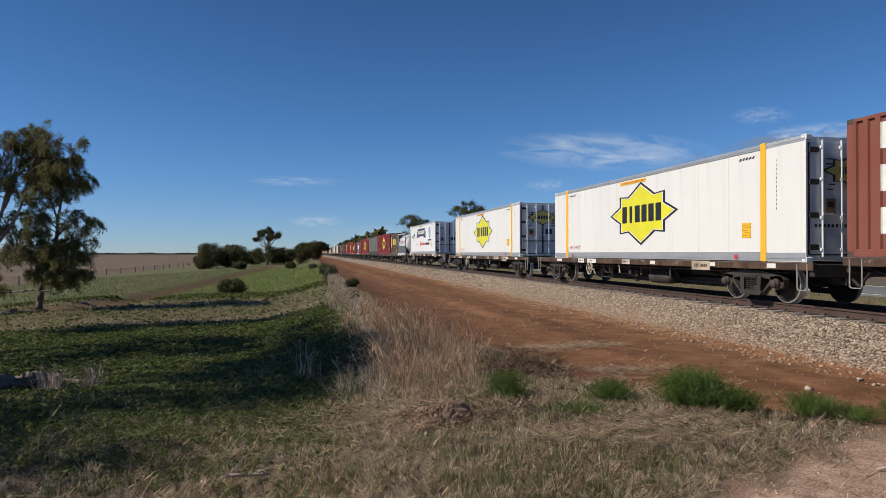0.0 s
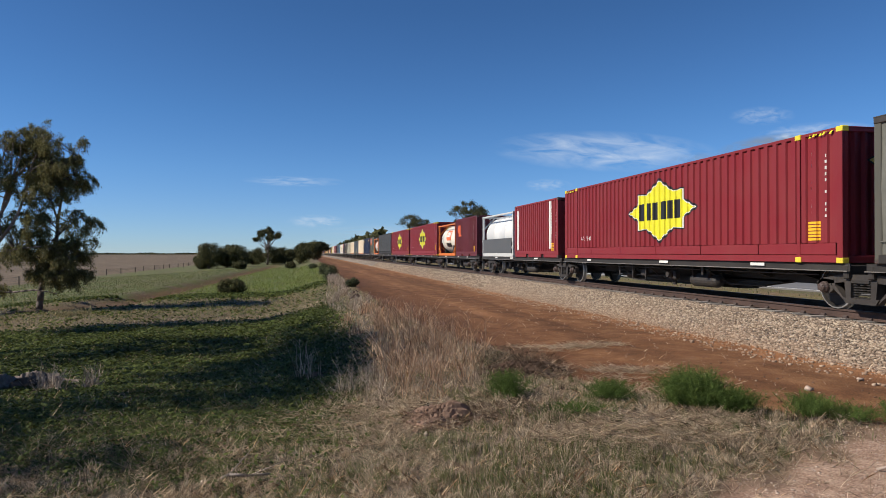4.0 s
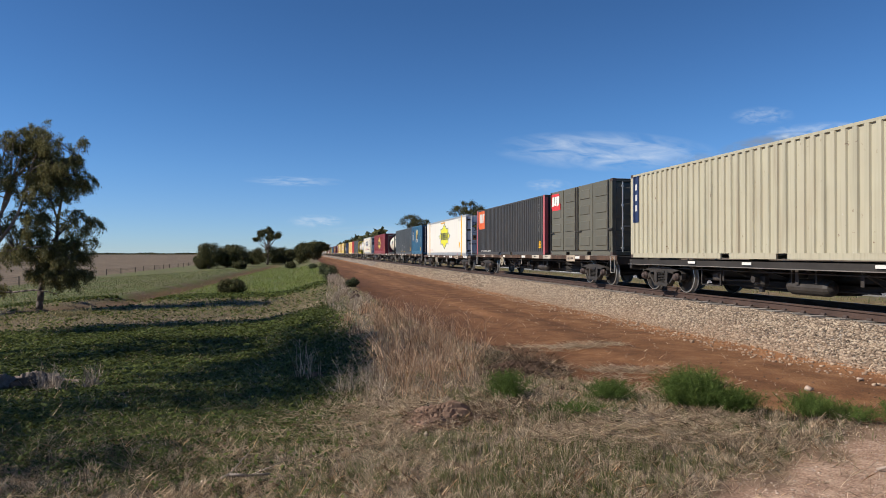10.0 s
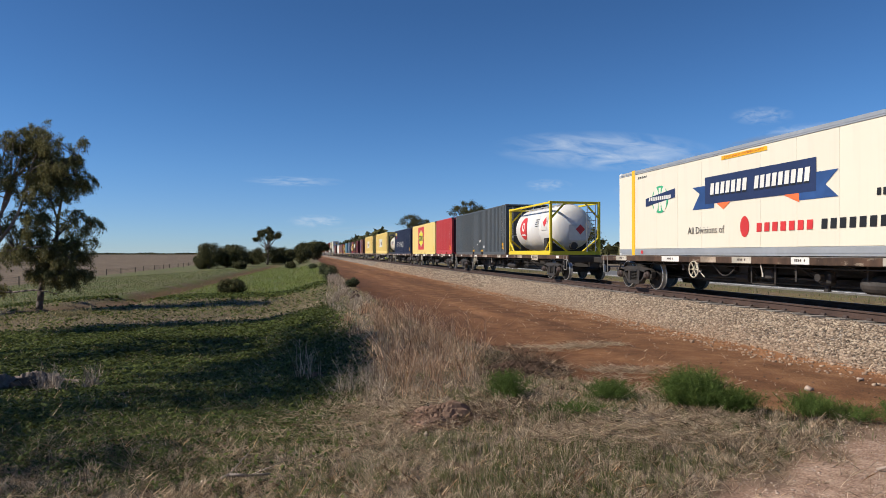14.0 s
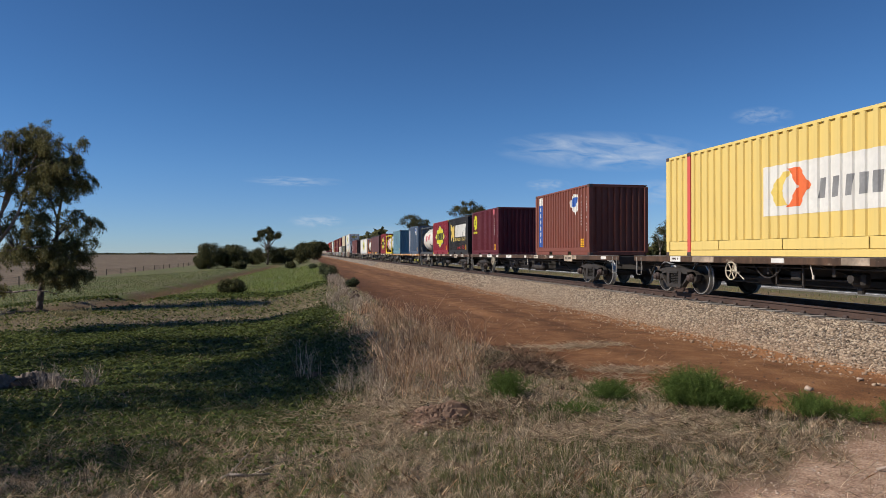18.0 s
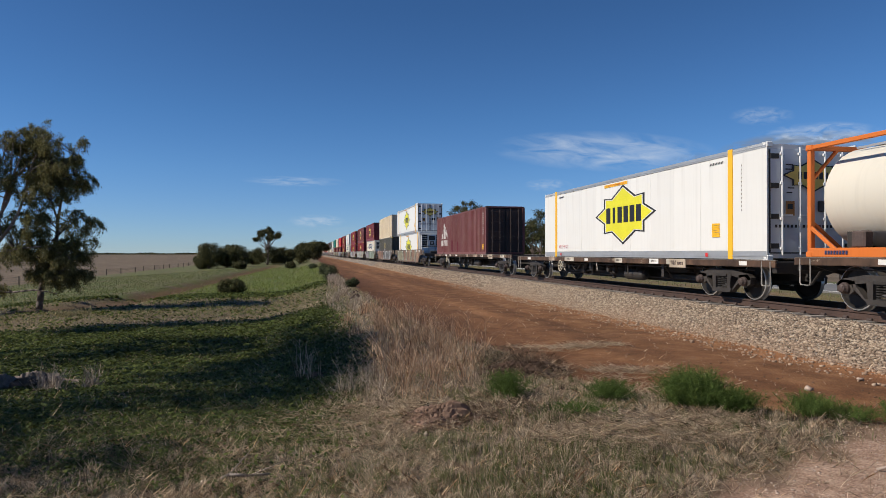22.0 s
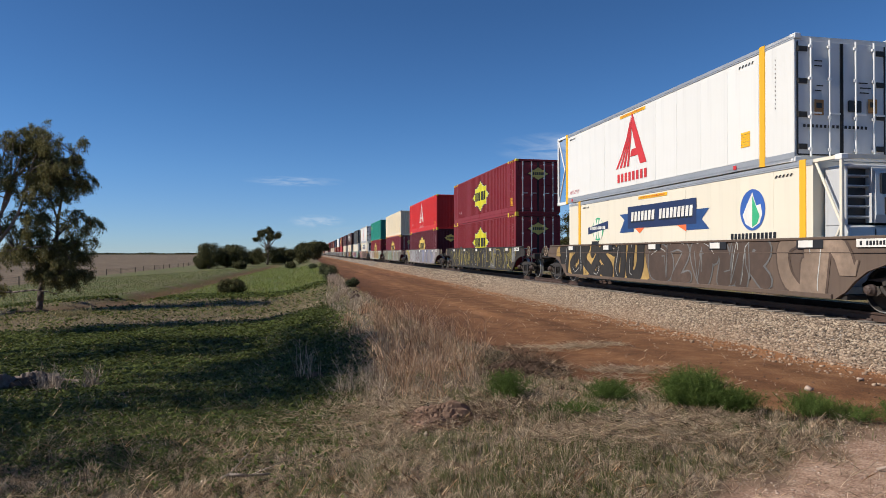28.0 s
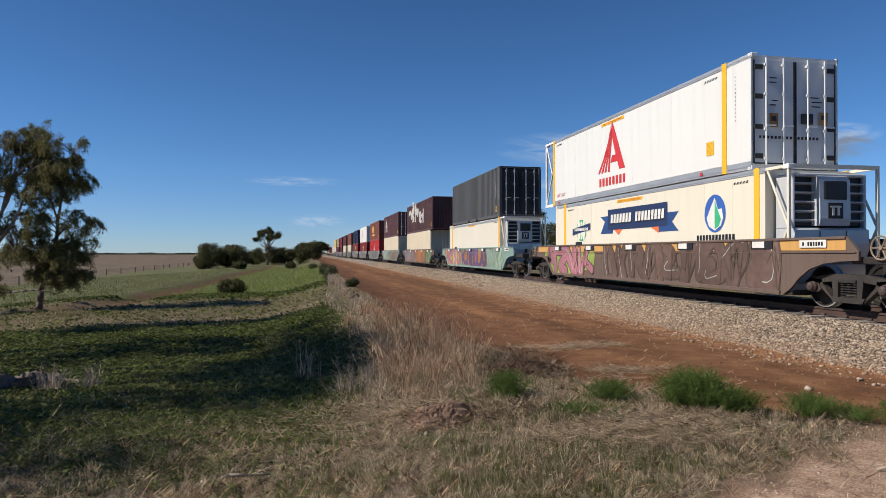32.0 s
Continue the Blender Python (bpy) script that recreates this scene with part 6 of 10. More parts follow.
def peak_mark(b, w, h, v, s, col, word):
    """A pointed emblem: a solid leg and bar, and four stripes that sweep down and outwards; word blocks below."""
    X = lambda ps: [(h + 1.45 * s * x, v + 0.92 * s * y) for x, y in ps]
    decal([X([(0.03, 1.05), (0.64, -0.72), (0.37, -0.72), (0.28, -0.42), (-0.06, -0.42), (0.02, -0.18), (0.20, -0.18), (0.07, 0.28), (0.0, 0.62)])], col, w, 0.006, b, "solid leg and bar of a pointed emblem")
    for i in range(4):
        a, c = 0.10 * i, 0.17 * i
        decal([X([(0.02 - 0.012 * i, 1.02 - 0.02 * i), (-0.045 - 0.5 * a, 0.30), (-0.14 - a, -0.25), (-0.20 - c, -0.72), (-0.105 - c, -0.72), (-0.065 - a, -0.25), (0.0 - 0.5 * a, 0.30)])], col, w, 0.006, b)
    decal([rect(h - 0.98 * s + 0.245 * s * (k + 0.5), v - 0.98 * s, 0.15 * s, 0.27 * s) for k in range(8)], word, w, 0.006, b, "word blocks")


def moon_mark(b, w, h, v, k):
    """A round moon emblem with a dark animal shape and a white banner below."""
    at = lambda ps: [(h + k * x, v + k * y) for x, y in ps]
    decal([at(ellipse(0, 0, 0.52, 0.62))], M_WHITE, w, 0.004, b, "white rim of a round emblem")
    decal([at(ellipse(0, 0.02, 0.44, 0.54))], M_OLDYELLOW, w, 0.007, b, "pale yellow moon")
    decal([at([(-0.35, -0.58), (0.40, -0.58), (0.33, -0.18), (0.27, 0.17), (0.20, 0.44), (0.11, 0.30), (-0.01, 0.34), (-0.05, 0.20), (-0.23, 0.08), (-0.19, -0.02), (-0.05, -0.04), (-0.25, -0.28)])], M_BLACK, w, 0.010, b, "dark animal silhouette")
    decal([at(rect(0, -0.51, 1.15, 0.26))], M_WHITE, w, 0.013, b, "white banner")
    decal([at(rect(-0.42 + 0.12 * i, -0.51, 0.08, 0.17)) for i in range(8)], M_NAVYBAND, w, 0.016, b, "dark word blocks")


def sail_mark(b, w, h, v, s):
    """A white peaked sail with a slim second sheet beside it, and four word blocks below."""
    X = lambda ps: [(h + s * x, v + s * y) for x, y in ps]
    decal([X([(-1.15, -0.24), (-0.02, 1.0), (0.26, 0.42), (0.50, -0.24)])], M_BAR, w, 0.006, b, "white sail-shaped emblem")
    decal([X([(0.06, 1.0), (0.24, 0.78), (1.25, -0.02), (1.25, -0.26), (0.62, 0.12), (0.36, 0.42)])], M_BAR, w, 0.006, b)
    decal(letter_blocks(h, v - 0.60 * s, 2.5 * s, 0.46 * s, 4, 0.18), M_BAR, w, 0.006, b, "white word blocks")


def tilted_sign(b, w, h, v, s, words=3):
    """An orange sign with cut corners and white blocks."""
    decal([[(h - s, v + 0.72 * s), (h - s, v - 0.45 * s), (h - 0.75 * s, v - 0.75 * s), (h + s, v - 0.75 * s), (h + s, v + 0.45 * s), (h + 0.72 * s, v + 0.72 * s)][::-1]], M_ORANGE, w, 0.005, b, "orange cut-corner sign")
    decal(letter_blocks(h, v + 0.12 * s, 1.5 * s, 0.72 * s, words, 0.2, 0.15), M_WHITE, w, 0.009, b, "white word blocks")


def std(L, rgb, label, H=None, **k):
    H = H or H9
    b, w = dry_box(L, H, rgb, label=label, **k)
    upright_marks(b, w, L / 2 - 0.75, H - 0.4, 11, cols=2)
    decal([rect(L / 2 - 0.75, 0.62 - 0.07 * i, 0.32, 0.05) for i in range(5)], M_AMBER, w, 0.006, b, "amber plate", "warning_plate")
    return b, w


FLAT, LOW = 1.08, 0.96
DB, DO = M_DECK_BROWN, M_DECK_ORANGE


def wagon(s0, s1, mat=DB, deck=FLAT, inset=2.2, caps=False):
    return set_wagon(flat_wagon(round(s1 - s0, 2), deck, mat, "flat", inset, caps), (s0 + s1) / 2)


def pack(spans):
    """Articulated platforms that share the bogies at their joints."""
    joints = [spans[0][0] + 1.9] + [(a[1] + b[0]) / 2 for a, b in zip(spans, spans[1:])] + [spans[-1][1] - 1.9]
    for i, (a, b) in enumerate(spans):
        last = i == len(spans) - 1
        w = flat_wagon(round(b - a, 2), LOW, M_BLACKSTEEL, "low", 2.2, ends=(False, False))
        add_bogie(w, joints[i] - (a + b) / 2)
        if last:
            add_bogie(w, joints[-1] - (a + b) / 2)
        set_wagon(w, (a + b) / 2)


# ---- single-deck half of the train
b, w = std(14.63, BROWN, "rust-red corrugated container with tall white letters", near="wall", mid=1.22, wear=0.5)
for i, k in enumerate((0.55, -0.25, -1.05)):
    decal([rect(-6.45, 1.75 + k, 0.16, 0.5), rect(-6.25, 1.92 + k, 0.35, 0.14)], M_WHITE, w, 0.006, b, "tall white letter block")
decal(text_polys("48'", 0.34, -6.3, 0.50), M_WHITE, w, 0.006, b, "white size lettering", "lettering")
set_on(b, 13.51, FLAT)
wagon(-5.98, 13.62)
b, w = star_reefer()
set_on(b, 29.39, LOW)
wagon(14.42, 31.67, deck=LOW)
b, w = star_reefer()
set_on(b, 49.04, FLAT - 0.10)
wagon(32.89, 51.35, deck=FLAT - 0.10)
b, w = banner_reefer("doors", True, 14.0)
set_on(b, 70.83, FLAT)
wagon(52.66, 72.70)
t1, on, zc = tank((0.56, 0.56, 0.54), (0.70, 0.70, 0.68), grey_skirt=True, blunt=True, label="white gas tank container in a white frame with a grey skirt")
on([ellipse(-0.9, zc + 0.2, 0.24, 0.24)], M_BLUE, lab="blue ring emblem")
on([ellipse(-0.94, zc + 0.2, 0.13, 0.15)], M_WHITE, 0.009)
on(letter_blocks(0.40, zc + 0.22, 1.9, 0.20, 10, 0.3, 0.1), M_RED, lab="red word blocks")
on([rect(0.35, zc + 0.02, 1.2, 0.03)], M_RED)
on([rect(-1.75, zc + 0.25, 0.7, 0.5)], M_BAR, lab="pale data plate")
on([[(-1.6, zc + 0.45), (-1.4, zc + 0.25), (-1.6, zc + 0.05), (-1.8, zc + 0.25)], [(-1.2, zc - 0.02), (-1.02, zc - 0.2), (-1.2, zc - 0.38), (-1.38, zc - 0.2)]], M_GREEN, 0.009, "green diamond plates")
on([rect(-2.3, zc + 0.3, 0.22, 0.35), rect(2.0, zc + 0.45, 0.26, 0.32)], M_OLDYELLOW, lab="yellow plates")
on([rect(1.5, zc + 0.35 - 0.09 * i, 0.4, 0.03) for i in range(4)], M_BLACKSTEEL)
set_on(t1, 80.48, LOW)
b, w = std(6.06, (0.115, 0.082, 0.062), "brown corrugated container with pale word blocks", H8, near="wall", wear=0.4)
decal(letter_blocks(0.3, 1.55, 2.9, 0.72, 4, 0.2), M_OLDYELLOW, w, 0.006, b, "pale gold word blocks")
decal([rect(0.3, 0.86, 3.6, 0.36)], M_BLACKSTEEL, w, 0.006, b)
decal(text_polys("MOVING & STORAGE", 0.27, 0.3, 0.86), M_OLDYELLOW, w, 0.009, b, "", "lettering")
decal([blob(-2.3, 1.5, 0.6, 1.5, random.Random(3))], M_OLDYELLOW, w, 0.006, b, "pale gold emblem")
set_on(b, 86.83, LOW)
b, w = star48()
set_on(b, 102.28, LOW)
b, w = curtain_box(14.63, H48, (0.150, 0.146, 0.120), "grey curtain-sided container with buckled straps", True)
set_on(b, 117.68, LOW)
b, w = star48()
set_on(b, 133.07, LOW)
b, w = std(6.06, LRED, "dark red container with two white upright bands", H8, near="doors")
decal([rect(-2.45, 1.35, 0.28, 2.0), rect(2.1, 1.45, 0.28, 2.1)], M_WHITE, w, 0.006, b, "white upright band")
set_on(b, 139.93, LOW)
t1, on, zc = tank((0.56, 0.56, 0.54), (0.70, 0.70, 0.68), grey_skirt=True, blunt=True, label="white gas tank container in a white frame with a grey skirt")
set_on(t1, 146.34, LOW)
pack([(73.83, 87.07), (87.28, 102.50), (102.90, 117.92), (118.32, 133.30), (133.60, 146.71)])
b, w = std(6.06, MAROON, "maroon container with an orange leaf-shaped emblem", H8, near="doors")
decal([blob(-1.9, 1.75, 1.0, 0.8, random.Random(5), 14, 0.3)], M_ORANGE, w, 0.006, b, "orange emblem")
set_on(b, 153.80, LOW)


def orange_tank(s_far, sign, deck):
    t, on, zc = tank((0.66, 0.17, 0.03), (0.76, 0.71, 0.60), blunt=not sign, label="cream tank container in an orange steel frame")
    if sign:
        on([[(-0.6, zc + 0.66), (-0.6, zc + 0.10), (-0.42, zc - 0.08), (0.95, zc - 0.08), (0.95, zc + 0.5), (0.8, zc + 0.66)]], M_ORANGE, lab="orange cut-corner sign")
        on(letter_blocks(0.15, zc + 0.36, 1.2, 0.36, 3, 0.2, 0.15), M_WHITE, 0.010)
        on(letter_blocks(0.05, zc - 0.42, 1.7, 0.30, 6, 0.28), M_BLACK, lab="black number blocks")
        on([rect(-2.0, zc + 0.05, 0.65, 0.6)], M_BAR, lab="pale data plate")
        on([[(-2.0, zc - 0.05), (-1.85, zc + 0.12), (-2.15, zc + 0.12)]], M_BLACK, 0.010)
    else:
        on(letter_blocks(-0.2, zc - 0.32, 1.6, 0.20, 9, 0.3), M_BLACK, lab="dark number blocks")
        on([rect(1.2, zc + 0.4, 0.8, 0.06), rect(1.1, zc + 0.25, 0.5, 0.06)], M_BLACKSTEEL)
        part("document_box", Builder().box(-1.02, 1.75, 0.36, 0.22, 0.34, 0.34, bevel=0.03).mesh("document_box", M_CASTING), t, "grey valve and document box")
        decal(letter_blocks(-2.2, 0.10, 0.62, 0.08, 8, 0.3), M_NAVYBAND, Wall(6.06), 0.0, t, "navy word blocks on the rail")
    set_on(t, s_far, deck)


orange_tank(160.21, True, LOW)
b, w = star48()
set_on(b, 175.50, LOW)
b, w = star48()
set_on(b, 190.93, LOW)
b, w = curtain_box(14.63, H48, (0.056, 0.052, 0.046), "charcoal curtain-sided container with buckled straps")
set_on(b, 206.39, LOW)
orange_tank(213.13, True, LOW)
b, w = std(6.06, OLIVE, "olive-grey container with an orange cut-corner sign", H9, near="doors")
tilted_sign(b, w, -2.05, 2.05, 0.75)
set_on(b, 219.37, LOW)
pack([(147.32, 160.36), (160.66, 175.78), (175.89, 191.25), (191.45, 206.61), (206.71, 219.67)])
b, w = std(12.19, NAVY, "navy-blue container with small yellow word blocks", near="doors", doormat=paint((0.03, 0.035, 0.05), 0.3), wear=0.25, pitch=0.28)
decal(letter_blocks(-5.0, 2.2, 1.4, 0.26, 5, 0.25), M_OLDYELLOW, w, 0.006, b, "yellow word blocks")
decal(letter_blocks(4.0, 2.3, 0.9, 0.26, 3, 0.25), M_OLDYELLOW, w, 0.006, b)
decal(letter_blocks(4.9, 2.32, 0.7, 0.26, 2, 0.25) + [rect(5.35, 2.4, 0.12, 0.12)], M_RED, w, 0.006, b)
set_on(b, 233.10, FLAT - 0.05)
DOK = paint((0.62, 0.24, 0.10), 0.35)


def beige_box(s_far, z, graff=False, worn=0.4):
    b, w = std(12.19, BEIGE, "worn cream corrugated container with orange rails", near="wall", trim=DOK, wear=worn)
    if graff:
        decal(letter_blocks(-5.0, 2.25, 1.4, 0.2, 6, 0.3), DOK, w, 0.005, b)
    set_on(b, s_far, z)
    return b, w


beige_box(246.00, LOW + 0.05, True, 0.7)
def grey_box(s_far, z, L=12.19, near="doors", specks=True, H=H9):
    b, w = std(L, DGREY, "slate-grey corrugated container with amber pocket plates", near=near, H=H, barmat=M_CHROME)
    decal([rect(-1.05, 0.235, 0.5, 0.09), rect(1.05, 0.235, 0.5, 0.09)], M_AMBER, w, 0.006, b, "amber plates over the lifting pockets", "warning_plate")
    if specks:
        r = random.Random(int(s_far))
        decal([rect(r.uniform(-1.2, 1.6), r.uniform(0.35, 0.95), r.uniform(0.06, 0.16), r.uniform(0.06, 0.16)) for _ in range(6)], M_WHITE, w, 0.006, b, "white sticker remains", "sticker")
    set_on(b, s_far, z)
    return b, w


grey_box(258.77, LOW + 0.05)
beige_box(271.66, LOW + 0.05)
b, w = std(12.19, (0.46, 0.43, 0.32), "grey-beige corrugated container with dark upright name bands", near="doors", wear=0.95)
decal([rect(-5.75, 1.9, 0.34, 1.5), rect(4.3, 1.9, 0.5, 1.9)], M_NAVYBAND, w, 0.006, b, "dark blue upright band")
decal([rect(-5.75, 2.3 - i * 0.34, 0.2, 0.2) for i in range(3)] + [rect(4.3, 2.5 - i * 0.4, 0.32, 0.24) for i in range(2)], M_BAR, w, 0.009, b)
decal([ellipse(4.3, 1.55, 0.16, 0.3, 12)], M_OLDYELLOW, w, 0.009, b)
set_on(b, 284.68, LOW + 0.05)
pack([(220.47, 233.31), (233.42, 246.24), (246.34, 258.99), (259.10, 272.04), (272.24, 284.88)])
# side-opening container with folding doors along its flank
b, w = dry_box(6.06, H9, OLIVE, 0.3, 0.0, "doors", label="olive-grey side-opening container with panelled doors")
dm = paint(OLIVE, 0.35)
for i in range(4):
    d = part("side_door", cached("sidedoor", lambda: Builder().box(0, 0, 0, 0.03, 1.38, 2.5, bevel=0.01).mesh("side_door", dm)), b, "tall panelled side door", (-HALF - 0.010, -2.18 + i * 1.455, 1.44))
    for j in range(4):
        part("pressing", cached("pressing", lambda: Builder().box(0, 0, 0, 0.05, 0.92, 0.36, bevel=0.02).mesh("pressing", dm)), d, "", (-0.012, 0, -0.9 + j * 0.6))
    part("locking_bar", cached("sidebar", lambda: Builder().cyl((0, 0, -1.25), (0, 0, 1.25), 0.025, seg=8).box(0, -0.15, -0.5, 0.03, 0.35, 0.05).mesh("locking_bar", M_BOGIE)), d, "", (-0.05, 0.62 if i % 2 else -0.62, 0))
decal([[(-2.85, 2.62), (-2.85, 2.1), (-2.6, 1.85), (-1.75, 1.85), (-1.75, 2.45), (-1.95, 2.62)]], M_RED, Wall(6.06), 0.045, b, "red cut-corner sign")
decal(letter_blocks(-2.3, 2.3, 0.85, 0.4, 3, 0.2, 0.1), M_WHITE, Wall(6.06), 0.049, b)
set_on(b, 292.10, FLAT)
b, w = std(12.19, (0.052, 0.053, 0.055), "charcoal corrugated container with rose-red end posts", near="wall", trim=None)
for sx in (-1, 1):
    for sy in (-1, 1):
        part("end_post", cached("rosepost", lambda: Builder().box(0, 0, H9 / 2, 0.18, 0.22, H9 - 0.02, bevel=0.01).mesh("end_post", paint((0.42, 0.10, 0.11), 0.3))), b, "rose-red end post", (sx * (HALF - 0.082), sy * (6.095 - 0.11), 0))
tilted_sign(b, w, -5.0, 2.1, 0.75)
decal(text_polys("40' 9'10 VERTICAL LOAD BAR", 0.16, -4.0, 0.20), M_WHITE, w, 0.03, b, "white lettering", "lettering")
set_on(b, 305.01, FLAT)
wagon(285.70, 305.32)
b, w = star_reefer(cream=True)
set_on(b, 322.77, FLAT - 0.1)
wagon(306.74, 324.18, deck=FLAT - 0.1)
b, w = std(6.06, (0.035, 0.135, 0.235), "steel-blue container with a white figure emblem", near="doors", doormat=paint((0.02, 0.03, 0.045), 0.2))
moon_mark(b, w, 0.35, 1.78, 1.0)
decal([rect(-2.05, 1.82, 0.85, 1.05)], M_NAVYBAND, w, 0.004, b, "dark blue sign panel")
decal([[(-2.12, 2.25), (-1.98, 2.25), (-1.92, 2.02), (-2.18, 2.02)], rect(-2.05, 1.88, 0.6, 0.09), rect(-2.05, 1.74, 0.45, 0.06), rect(-2.05, 1.60, 0.66, 0.12), rect(-2.05, 1.42, 0.66, 0.10)], M_WHITE, w, 0.008, b, "white sign blocks")
set_on(b, 331.77, FLAT)
grey_box(344.19, FLAT)
wagon(325.38, 344.53)


def tank_words(s_far, frame_rgb, deck=FLAT):
    t, on, zc = tank(frame_rgb, (0.72, 0.66, 0.54), label="cream tank container in a black steel frame")
    on(letter_blocks(0.1, zc + 0.18, 1.15, 0.34, 5, 0.3), M_BLACK, lab="dark word blocks")
    on([rect(0.1, zc - 0.08, 1.1, 0.09)], M_PINK)
    on([[(1.7, zc - 0.3), (2.1, zc - 0.3), (1.9, zc - 0.02)]], M_OLDYELLOW, lab="small warning triangle")
    on([rect(-1.7, zc + 0.1, 0.6, 0.3)], M_BAR)
    set_on(t, s_far, deck)


tank_words(351.69, (0.020, 0.021, 0.023))
b, w = star48(True, (0.245, 0.036, 0.046), faded=True)
set_on(b, 370.28, FLAT)
wagon(345.23, 370.38, inset=3.9)
b, w = banner_reefer("unit", False, 14.0)
set_on(b, 390.44, FLAT)
wagon(371.38, 391.87)


def yellow_tank(s_far):
    t, on, zc = tank((0.80, 0.60, 0.03), (0.74, 0.72, 0.69), label="white tank container in a bright yellow frame")
    on([ellipse(-1.05, zc + 0.05, 0.5, 0.56)], M_RED, lab="red round emblem")
    on([ellipse(-1.05, zc + 0.12, 0.2, 0.22)], M_WHITE, 0.010)
    on([ellipse(-1.02, zc + 0.13, 0.11, 0.12)], M_RED, 0.013)
    on([rect(-1.05, zc - 0.28, 0.5, 0.08)], M_WHITE, 0.010)
    on([rect(1.9, zc + 0.25, 0.75, 0.75)], M_BAR, lab="pale data plate")
    on([[(1.95, zc + 0.5), (2.2, zc + 0.25), (1.95, zc), (1.7, zc + 0.25)]], M_RED, 0.010, "red diamond plate")
    on([rect(0.9, zc + 0.4 - 0.1 * i, 0.5, 0.035) for i in range(4)], M_BLACKSTEEL)
    end_decal([rect(0.15, zc - 0.25, 0.8, 0.7)], M_BAR, -2.80, 0.06, t, "pale data plate on the tank end", "data_plate")
    end_decal([[(0.3, zc - 0.35), (0.52, zc - 0.1), (0.3, zc + 0.12), (0.08, zc - 0.1)]], M_RED, -2.80, 0.064, t, "red diamond plate", "hazard_plate")
    end_decal([rect(0.0, zc + 0.62 - 0.09 * i, 0.7 - 0.1 * i, 0.05) for i in range(4)], M_BLACKSTEEL, -2.62, 0.05, t, "", "marking")
    set_on(t, s_far, FLAT)


yellow_tank(403.23)
grey_box(415.94, FLAT)
wagon(395.03, 416.30)
b, w = std(6.06, (0.50, 0.050, 0.055), "faded red corrugated container with an ochre frame", near="doors", doormat=paint((0.10, 0.03, 0.035), 0.3))
set_on(b, 423.45, FLAT)
b, w = std(12.19, AYEL, "yellow container with a red square and star emblem", near="wall", pitch=0.0)
decal([rect(-1.0, 1.45, 3.2, 2.1)], M_RED, w, 0.003, b, "red square behind an emblem")
star_logo(b, w, -1.0, 1.45, 1.5, 0.95)
set_on(b, 436.10, FLAT)
wagon(417.01, 436.39)
b, w = std(12.19, NAVY, "navy-blue container with yellow word blocks and scratched graffiti", near="wall", pitch=0.28, wear=0.2)
decal(letter_blocks(-5.05, 2.28, 1.3, 0.34, 5, 0.22), M_OLDYELLOW, w, 0.006, b, "yellow word blocks")
decal(letter_blocks(-5.0, 1.92, 0.8, 0.16, 4, 0.22), M_RED, w, 0.006, b)
decal(text_polys("REST IN PEACE", 0.85, -1.9, 1.02), M_BAR, w, 0.006, b, "thin white hand-sprayed words", "lettering")
set_on(b, 449.72, FLAT)
tank_words(456.26, (0.020, 0.021, 0.023))
wagon(437.00, 456.56)
ROSE = paint((0.60, 0.10, 0.08), 0.25)


def yellow48(s_far):
    b, w = dry_box(14.63, H10, AYEL, 0.30, 0.30, "wall", band=True, mid=1.22, midmat=ROSE, label="yellow ribbed container with red lifting posts and a white panel")
    decal([rect(-0.9, 1.52, 4.3, 1.15)], M_WHITE, w, 0.004, b, "white panel")
    decal([[(-2.80, 1.50), (-2.38, 1.92), (-2.12, 1.92), (-2.42, 1.5), (-2.2, 1.16), (-2.55, 1.16)]], M_OLDYELLOW, w, 0.007, b)
    decal([[(-2.22, 1.98), (-1.86, 1.98), (-1.52, 1.56), (-1.86, 1.12), (-2.24, 1.12), (-1.88, 1.55)]], M_ORANGE, w, 0.007, b, "orange chevron emblem")
    decal(letter_blocks(-0.15, 1.45, 2.4, 0.42, 7, 0.4, 0.1), flat_mat("grey_marking", (0.28, 0.28, 0.28), 0.6), w, 0.007, b, "grey word blocks")
    upright_marks(b, w, 6.5, 2.5, 12, M_BLACKSTEEL, 0.06, 0.08, 0.12, 2)
    decal([rect(6.6, 1.0 - 0.07 * i, 0.4, 0.05) for i in range(6)], M_DECK_ORANGE, w, 0.006, b, "", "warning_plate")
    set_on(b, s_far, FLAT)


yellow48(472.40)
wagon(457.27, 475.08, caps=True)
yellow48(492.45)
wagon(475.88, 494.44, caps=True)
b, w = std(6.06, BROWN, "rust-brown container with an upright blue and white name band", H9, near="wall", wear=0.5)
decal([rect(-2.35, 1.45, 0.36, 2.2)], M_BLUE, w, 0.004, b, "blue upright band")
decal([rect(-2.35, 2.42, 0.34, 0.34)], M_WHITE, w, 0.007, b)
decal([rect(-2.35, 2.05 - 0.28 * i, 0.2, 0.18) for i in range(6)], M_WHITE, w, 0.007, b, "white blocks on the band")
decal([[(1.1, 2.15), (1.5, 2.45), (1.95, 2.4), (1.95, 1.95), (1.7, 1.6), (1.2, 1.95)]], M_WHITE, w, 0.004, b, "white and blue badge")
decal([[(1.25, 2.15), (1.55, 2.35), (1.85, 2.3), (1.75, 1.95), (1.4, 1.95)]], M_BLUE, w, 0.007, b)
set_on(b, 504.05, FLAT)
b, w = std(6.06, MAROON, "maroon container with a yellow round emblem", H9, near="wall", wear=0.2)
decal([ellipse(-2.15, 2.05, 0.42, 0.46)], M_YELLOW, w, 0.005, b, "yellow round emblem")
